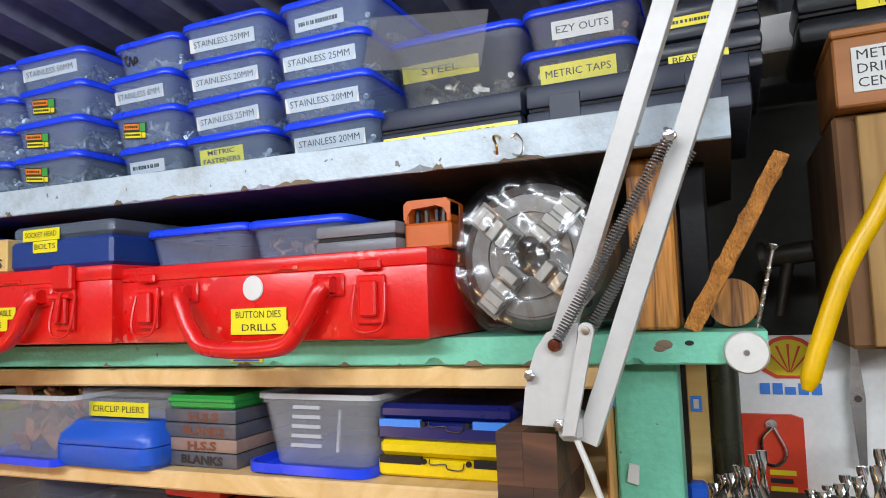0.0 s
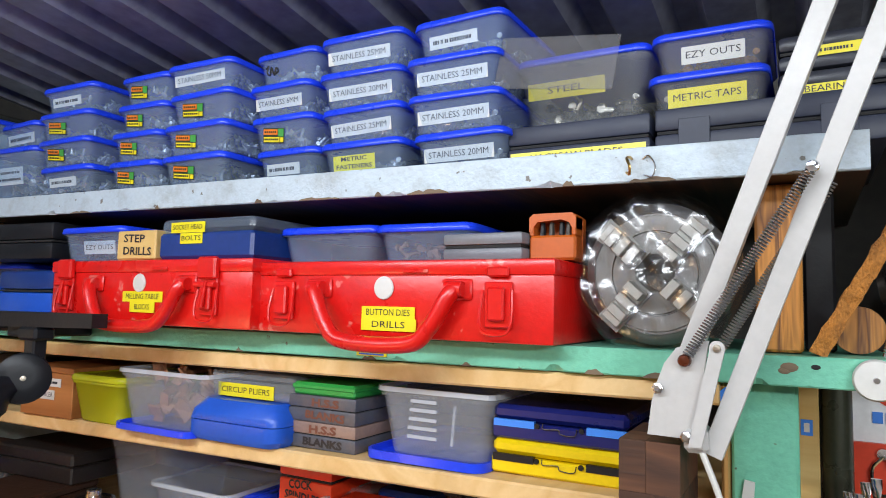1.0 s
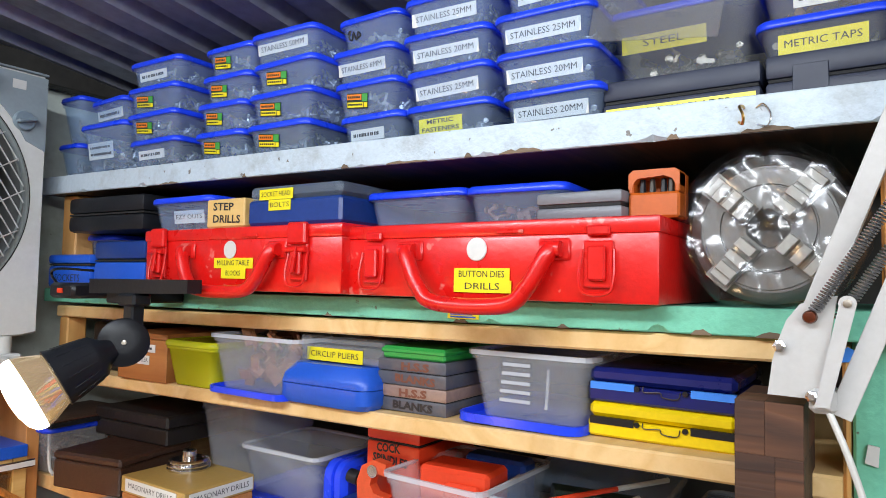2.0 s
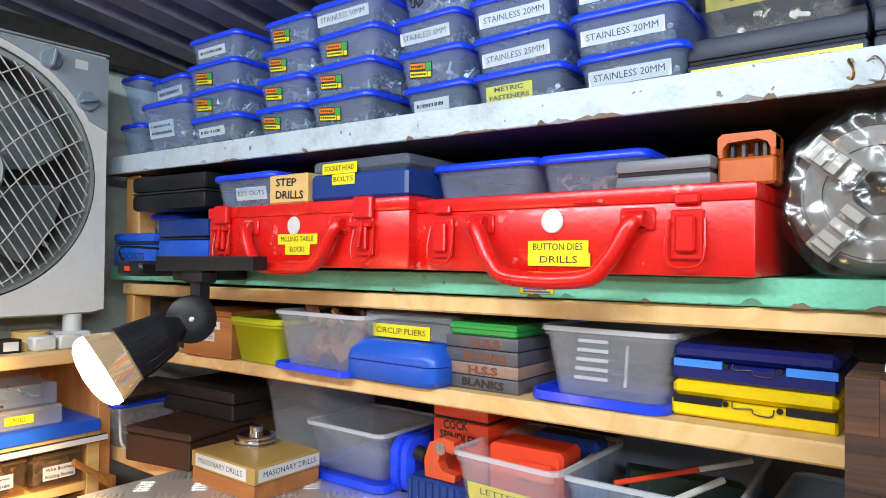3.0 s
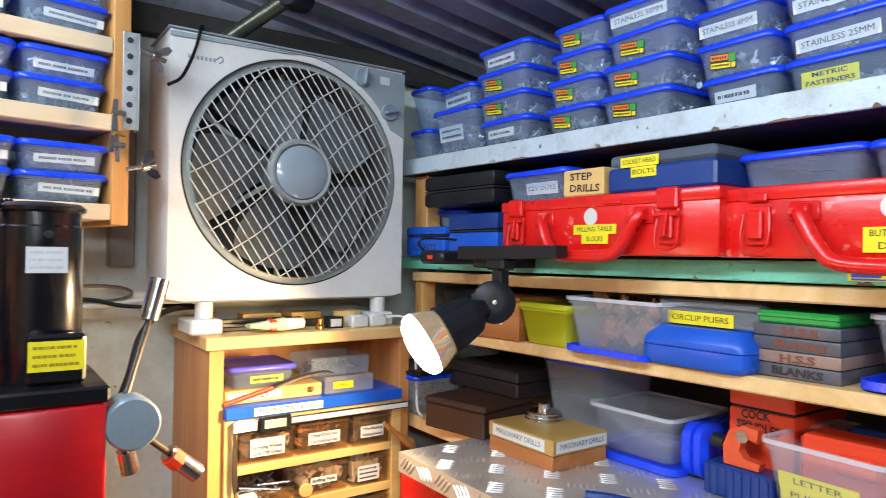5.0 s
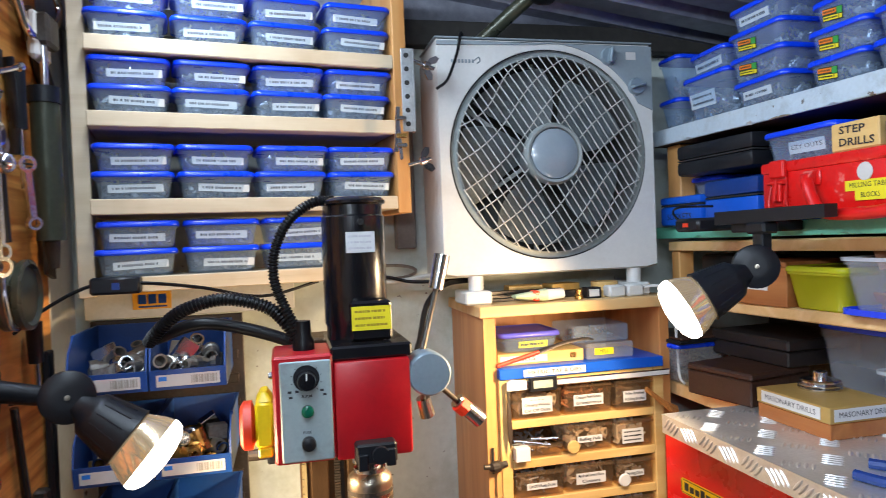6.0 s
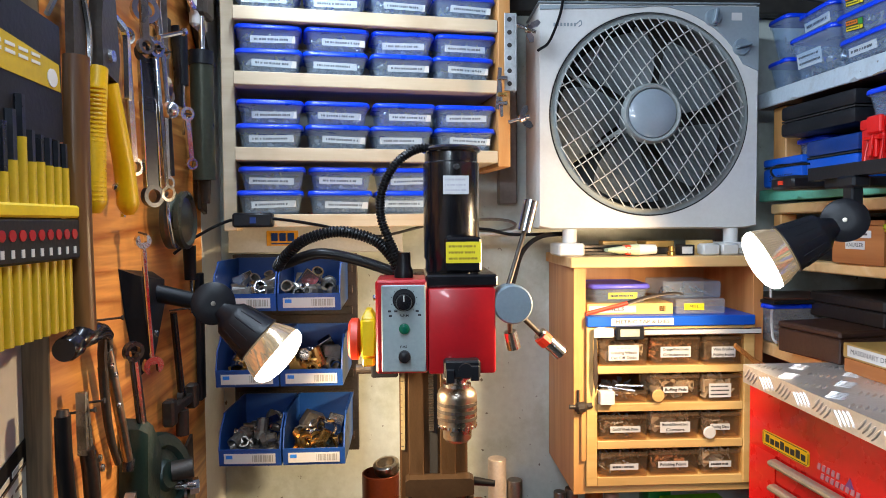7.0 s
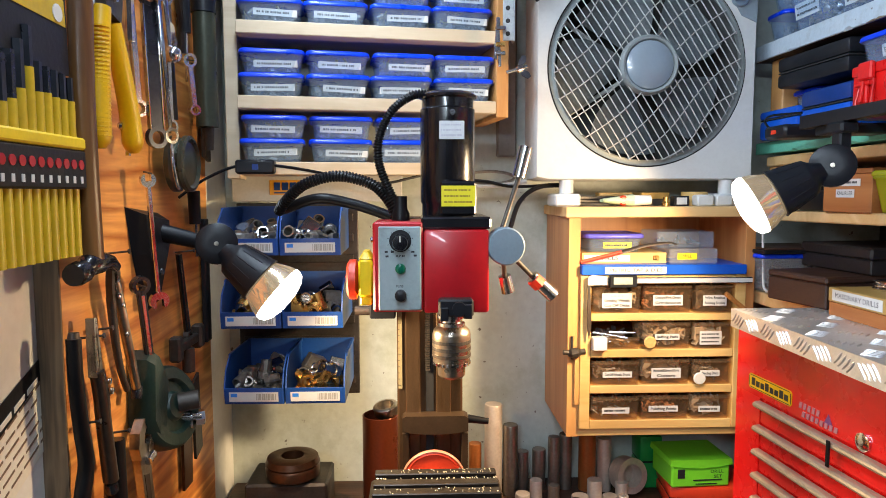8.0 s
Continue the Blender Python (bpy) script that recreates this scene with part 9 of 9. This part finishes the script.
t = thing("locking_pliers", west(0.861, 1.228, -0.343), "worn bright locking pliers hanging jaws up", "pliers", "locking pliers")
part("body_handle", sweep(bmesh.new(), smooth_line([(-0.005, -0.002, 0.132), (0.002, -0.002, 0.112), (0.016, -0.003, 0.062), (0.036, -0.003, 0.0)], 7), lambda f: 0.0072 - 0.0012 * abs(f - 0.4), 12, 0.8), WORN, t, "bright pressed steel handle", smooth=True)
part("lever", sweep(bmesh.new(), smooth_line([(-0.012, 0.0, 0.115), (-0.006, 0, 0.066), (0.004, 0, 0.03), (0.018, 0, 0.002)], 7), lambda f: 0.005 - 0.0015 * f, 10), DARK_STEEL, t, smooth=True)
part("fixed_jaw", slab(bmesh.new(), [(-0.012, 0.122), (-0.001, 0.124), (0.001, 0.14), (-0.003, 0.153), (-0.009, 0.156), (-0.011, 0.149), (-0.0075, 0.146), (-0.0085, 0.134)], -0.006, 0.002), TOOL_STEEL, t)
part("moving_jaw", slab(bmesh.new(), [(-0.018, 0.112), (-0.009, 0.116), (-0.011, 0.134), (-0.0125, 0.147), (-0.0165, 0.147), (-0.019, 0.13)], -0.005, 0.002), DARK_STEEL, t)
part("adjusting_screw", lathe(bmesh.new(), [(0.0035, 0.008), (0.0062, 0.006), (0.0066, -0.004), (0.0055, -0.008)], 14, pose(0.037, -0.003, -0.006, 0, 18, 0)), KEY, t, smooth=True)
pivot_row(t, ((-0.009, 0.116), (0.0, 0.104), (0.006, 0.07)), 0.0034, CHROME)
o = spanner("ring_spanner", 0.944, 1.204, 0.146, 0.0105, 0.0115, KEY, "slim black and chrome ratchet spanner", lean=-12, x=-0.338, wide=0.0105, turn=-38)
part("bright_face", B(-0.0022, 0.0022, -0.0042, -0.0028, 0.012, 0.134, bev=0.0005), CHROME, o, "bright chrome strip along the face")
for y, z in ((0.806, 1.306), (0.826, 1.31), (0.874, 1.388), (0.856, 1.186), (0.79, 1.22), (1.09, 1.37)):
    o = thing("nail", west(y, z, -0.36), "bent dark iron nail driven into the board", "nail", "nails in the board")
    part("shank", rod(bmesh.new(), (0, 0.004, 0), (0.003, -0.026, 0.003), 0.0013, n=6), DARK_STEEL, o)
    part("nail_head", rod(bmesh.new(), (0.003, -0.026, 0.003), (0.0031, -0.0275, 0.0031), 0.0028, n=8), DARK_STEEL, o)
t = thing("locking_pliers", west(0.806, 1.147, -0.343), "long-nose locking pliers with dark brown handle", "pliers", "locking pliers")
for s0, s1 in ((-0.0078, -0.0008), (0.0002, 0.0062)):
    part("jaw", slab(bmesh.new(), [(s0, 0.12), (s1, 0.12), (s1 * 0.9 - 0.003, 0.15), (s1 * 0.35 - 0.0055, 0.182), (s0 * 0.35 - 0.0058, 0.182), (s0 * 0.9 - 0.002, 0.15)], -0.006, 0.003), TOOL_STEEL, t, "bare steel long-nose jaw")
part("handle", sweep(bmesh.new(), smooth_line([(0.0, -0.002, 0.125), (0.004, -0.003, 0.1), (0.009, -0.003, 0.06), (0.018, -0.003, 0.0)], 7), lambda f: 0.0085 + 0.001 * f, 12, 0.85), BROWN, t, "dark brown handle", smooth=True)
part("release_lever", sweep(bmesh.new(), smooth_line([(0.012, 0.0, 0.118), (0.02, -0.001, 0.095), (0.022, -0.001, 0.06), (0.03, 0.0, 0.012)], 6), 0.0038, 8), DARK_STEEL, t, smooth=True)
part("adjusting_screw", lathe(bmesh.new(), [(0.004, 0.006), (0.0066, 0.004), (0.0066, -0.006), (0.005, -0.008)], 14, pose(0.019, -0.003, -0.008, 0, -9, 0)), KEY, t, smooth=True)
pivot_row(t, ((0.001, 0.119), (0.014, 0.11), (0.019, 0.098)), 0.004, CHROME)
t = thing("end_cutters", west(0.771, 1.15, -0.345), "black rubber-gripped cutters hanging beside the plywood edge", "cutters")
part("grip", sweep(bmesh.new(), smooth_line([(0.0, 0, 0.164), (-0.001, -0.001, 0.119), (0.003, -0.002, 0.072), (0.009, -0.002, 0.034), (0.002, 0, 0.0), (-0.006, 0, -0.05)], 6), lambda f: 0.0072 + 0.0012 * f, 12), RUBBER, t, "black rubber grip", smooth=True)
part("jaw", rod(bmesh.new(), (0.0, 0, 0.16), (0.001, 0, 0.17), 0.0062, 0.005, 12), DARK_STEEL, t, smooth=True)
t = thing("adjustable_spanner", west(0.915, 1.075, -0.345), "worn brown adjustable spanner hanging on the board", "spanner")
head = [(-0.016, 0.062), (-0.022, 0.078), (-0.018, 0.096), (-0.004, 0.109), (0.012, 0.11), (0.004, 0.1), (-0.004, 0.09), (-0.006, 0.08), (0.006, 0.074), (0.018, 0.078), (0.021, 0.064), (0.014, 0.05)]
part("fixed_jaw", slab(bmesh.new(), head, -0.007, 0.005), WORN, t)
part("moving_jaw", slab(bmesh.new(), [(0.002, 0.066), (0.02, 0.07), (0.024, 0.084), (0.012, 0.09), (0.008, 0.08), (0.002, 0.076)], -0.0085, 0.003), TOOL_STEEL, t)
part("thumb_screw", rod(bmesh.new(), (-0.003, -0.0085, 0.056), (0.012, -0.0085, 0.06), 0.0056, n=14), STEEL, t, smooth=True)
part("handle", slab(bmesh.new(), [(-0.016, 0.064), (0.014, 0.052), (0.022, 0.0), (0.03, -0.06), (0.006, -0.06), (-0.004, 0.0)], -0.005, 0.004), WORN, t)
part("handle_recess", slab(bmesh.new(), [(-0.006, 0.04), (0.008, 0.036), (0.018, -0.05), (0.011, -0.05)], -0.0058, -0.0048), BROWN, t)
t = thing("rubber_handle", west(0.86, 1.1, -0.35), "short black-handled tool hanging on the board", "tool")
part("handle", rod(bmesh.new(), (0, 0, 0.0), (0.002, 0, 0.078), 0.0105, 0.009, 12), RUBBER, t, smooth=True)
part("ferrule", rod(bmesh.new(), (0, 0, -0.05), (0, 0, 0.0), 0.005, n=10), STEEL, t, smooth=True)
t = thing("grinding_wheel_head", west(0.968, 1.19, -0.33), "dark green cast grinder head with steel spindle", "grinder")
part("casting", loft(bmesh.new(), [[(x * k, y, z * k) for x, z in [(-0.05, 0.066), (-0.034, 0.074), (-0.018, 0.052), (-0.004, 0.03), (-0.01, -0.03), (-0.038, -0.04), (-0.056, -0.012)]] for y, k in ((0.028, 1.0), (0.006, 0.98), (-0.002, 0.86))]), GREEN_IRON, t, smooth=True)
wh = part("wheel", lathe(bmesh.new(), [(0.016, 0.012), (0.02, 0.006), (0.032, 0.004), (0.036, 0.01), (0.05, 0.008), (0.0535, 0.004), (0.0545, -0.004), (0.0545, -0.016), (0.05, -0.02), (0.02, -0.02)], 48, pose(0.008, 0.002, -0.012, 76, 0, -14)), GREEN_IRON, t, "dark green cast wheel guard", smooth=True)
for k in range(10):
    a = 2 * math.pi * k / 10
    part("rib", B(-0.0012, 0.0012, -0.0085, -0.004, 0.021, 0.033, bev=0.0006), GREEN_IRON, wh, at=pose(0.008, 0.002, -0.012, 76, 0, -14) @ pose(0, 0, 0, 90, 0, 0) @ pose(0, 0, 0, 0, math.degrees(a), 0))
part("spindle", rod(bmesh.new(), (0.012, -0.008, -0.008), (0.02, -0.032, -0.006), 0.0125, n=18), DARK_STEEL, t, smooth=True)
part("shaft", rod(bmesh.new(), (0.02, -0.008, -0.03), (0.032, -0.03, -0.034), 0.005, n=12), STEEL, t, smooth=True)
part("nut", lathe(bmesh.new(), [(0.0105, 0), (0.0105, 0.011), (0.008, 0.012)], 6, Matrix.Translation((0.034, -0.022, -0.036)) @ pose(0, 0, 0, 90, 0, 24)), CHROME, t)
part("washer", lathe(bmesh.new(), [(0.014, 0), (0.014, 0.003)], 20, Matrix.Translation((0.028, -0.016, -0.035)) @ pose(0, 0, 0, 90, 0, 24)), STEEL, t, smooth=True)
t = thing("scraper", west(1.115, 1.02, -0.352), "broad rusty scraper hanging at the board's foot", "scraper")
part("blade", slab(bmesh.new(), [(-0.045, 0.0), (-0.01, 0.0), (-0.006, 0.14), (-0.042, 0.145)], -0.002, 0.002), MATS["rusty_steel"], t)
part("second_blade", slab(bmesh.new(), [(0.0, 0.03), (0.03, 0.04), (0.022, 0.16), (-0.004, 0.15)], -0.005, -0.001), DARK_STEEL, t)
t = thing("ratchet_bar", west(1.104, 1.244, -0.35, -12), "black steel bar with a ring end hanging on the board", "bar")
part("bar", rod(bmesh.new(), (0, 0, 0.006), (0, 0, 0.128), 0.0052, 0.0045, 10), BLACK_GLOSS, t, smooth=True)
part("ring_end", lathe(bmesh.new(), [(0.01, -0.004), (0.01, 0.004), (0.006, 0.004), (0.006, -0.004)], 18, pose(0, 0, 0, 90)), DARK_STEEL, t, smooth=True)
t = thing("bench_clamp", west(1.09, 1.2, -0.348), "small black iron clamp hanging on the board", "clamp")
part("bar", B(-0.042, 0.05, -0.006, 0.004, 0.03, 0.044, bev=0.002), DARK_STEEL, t)
for x in (-0.045, 0.046):
    part("jaw", B(x - 0.009, x + 0.009, -0.01, 0.006, 0.02, 0.056, bev=0.003), DARK_STEEL, t)
part("screw", rod(bmesh.new(), (-0.004, -0.004, -0.005), (-0.004, -0.004, 0.03), 0.009, n=12), DARK_STEEL, t, smooth=True)
t = thing("steel_bar", west(1.2, 1.215, -0.352), "long black steel strip hanging at the board's edge", "bar")
part("strip", B(-0.011, 0.011, -0.004, 0.004, 0, 0.2, bev=0.0015), BLACK, t)
t = thing("wire_clamp", west(1.17, 1.81, -0.335), "bent chrome wire clamp with a white pad", "clamp")
part("wire", sweep(bmesh.new(), smooth_line([(-0.07, 0, 0.03), (-0.04, -0.004, -0.005), (0.02, -0.006, 0.01), (0.07, -0.004, 0.06), (0.03, 0, 0.09), (-0.03, 0, 0.07)], 6), 0.0045, 8), CHROME, t, smooth=True)
part("pad", B(-0.03, 0.02, -0.008, 0.006, -0.03, 0.03, bev=0.005), WHITE, t)
t = thing("black_tool_roll", west(0.93, 1.76, -0.35), "dark handled tool hanging high on the board", "tool")
part("handle", rod(bmesh.new(), (0, 0, 0.0), (0, 0, 0.14), 0.014, 0.017, 12), BLACK, t, smooth=True)
t = thing("snips", west(0.81, 1.65, -0.342), "dark steel snips hanging above the hammer", "snips")
part("blade", slab(bmesh.new(), [(-0.012, 0.0), (0.01, 0.0), (0.016, 0.08), (0.004, 0.13), (-0.01, 0.1)], -0.004, 0.004), DARK_STEEL, t)
part("spring_rod", sweep(bmesh.new(), smooth_line([(-0.05, 0, 0.03), (-0.01, -0.004, 0.085), (0.012, -0.006, 0.04), (0.018, -0.004, 0.0)], 5), 0.003, 6), STEEL, t, smooth=True)
t = thing("iron_lever", west(1.22, 1.75, -0.35), "dark iron lever hanging at the board's top", "lever")
part("lever", rod(bmesh.new(), (-0.05, 0, 0.1), (0.03, 0, 0.0), 0.008, 0.011, 10), DARK_STEEL, t, smooth=True)
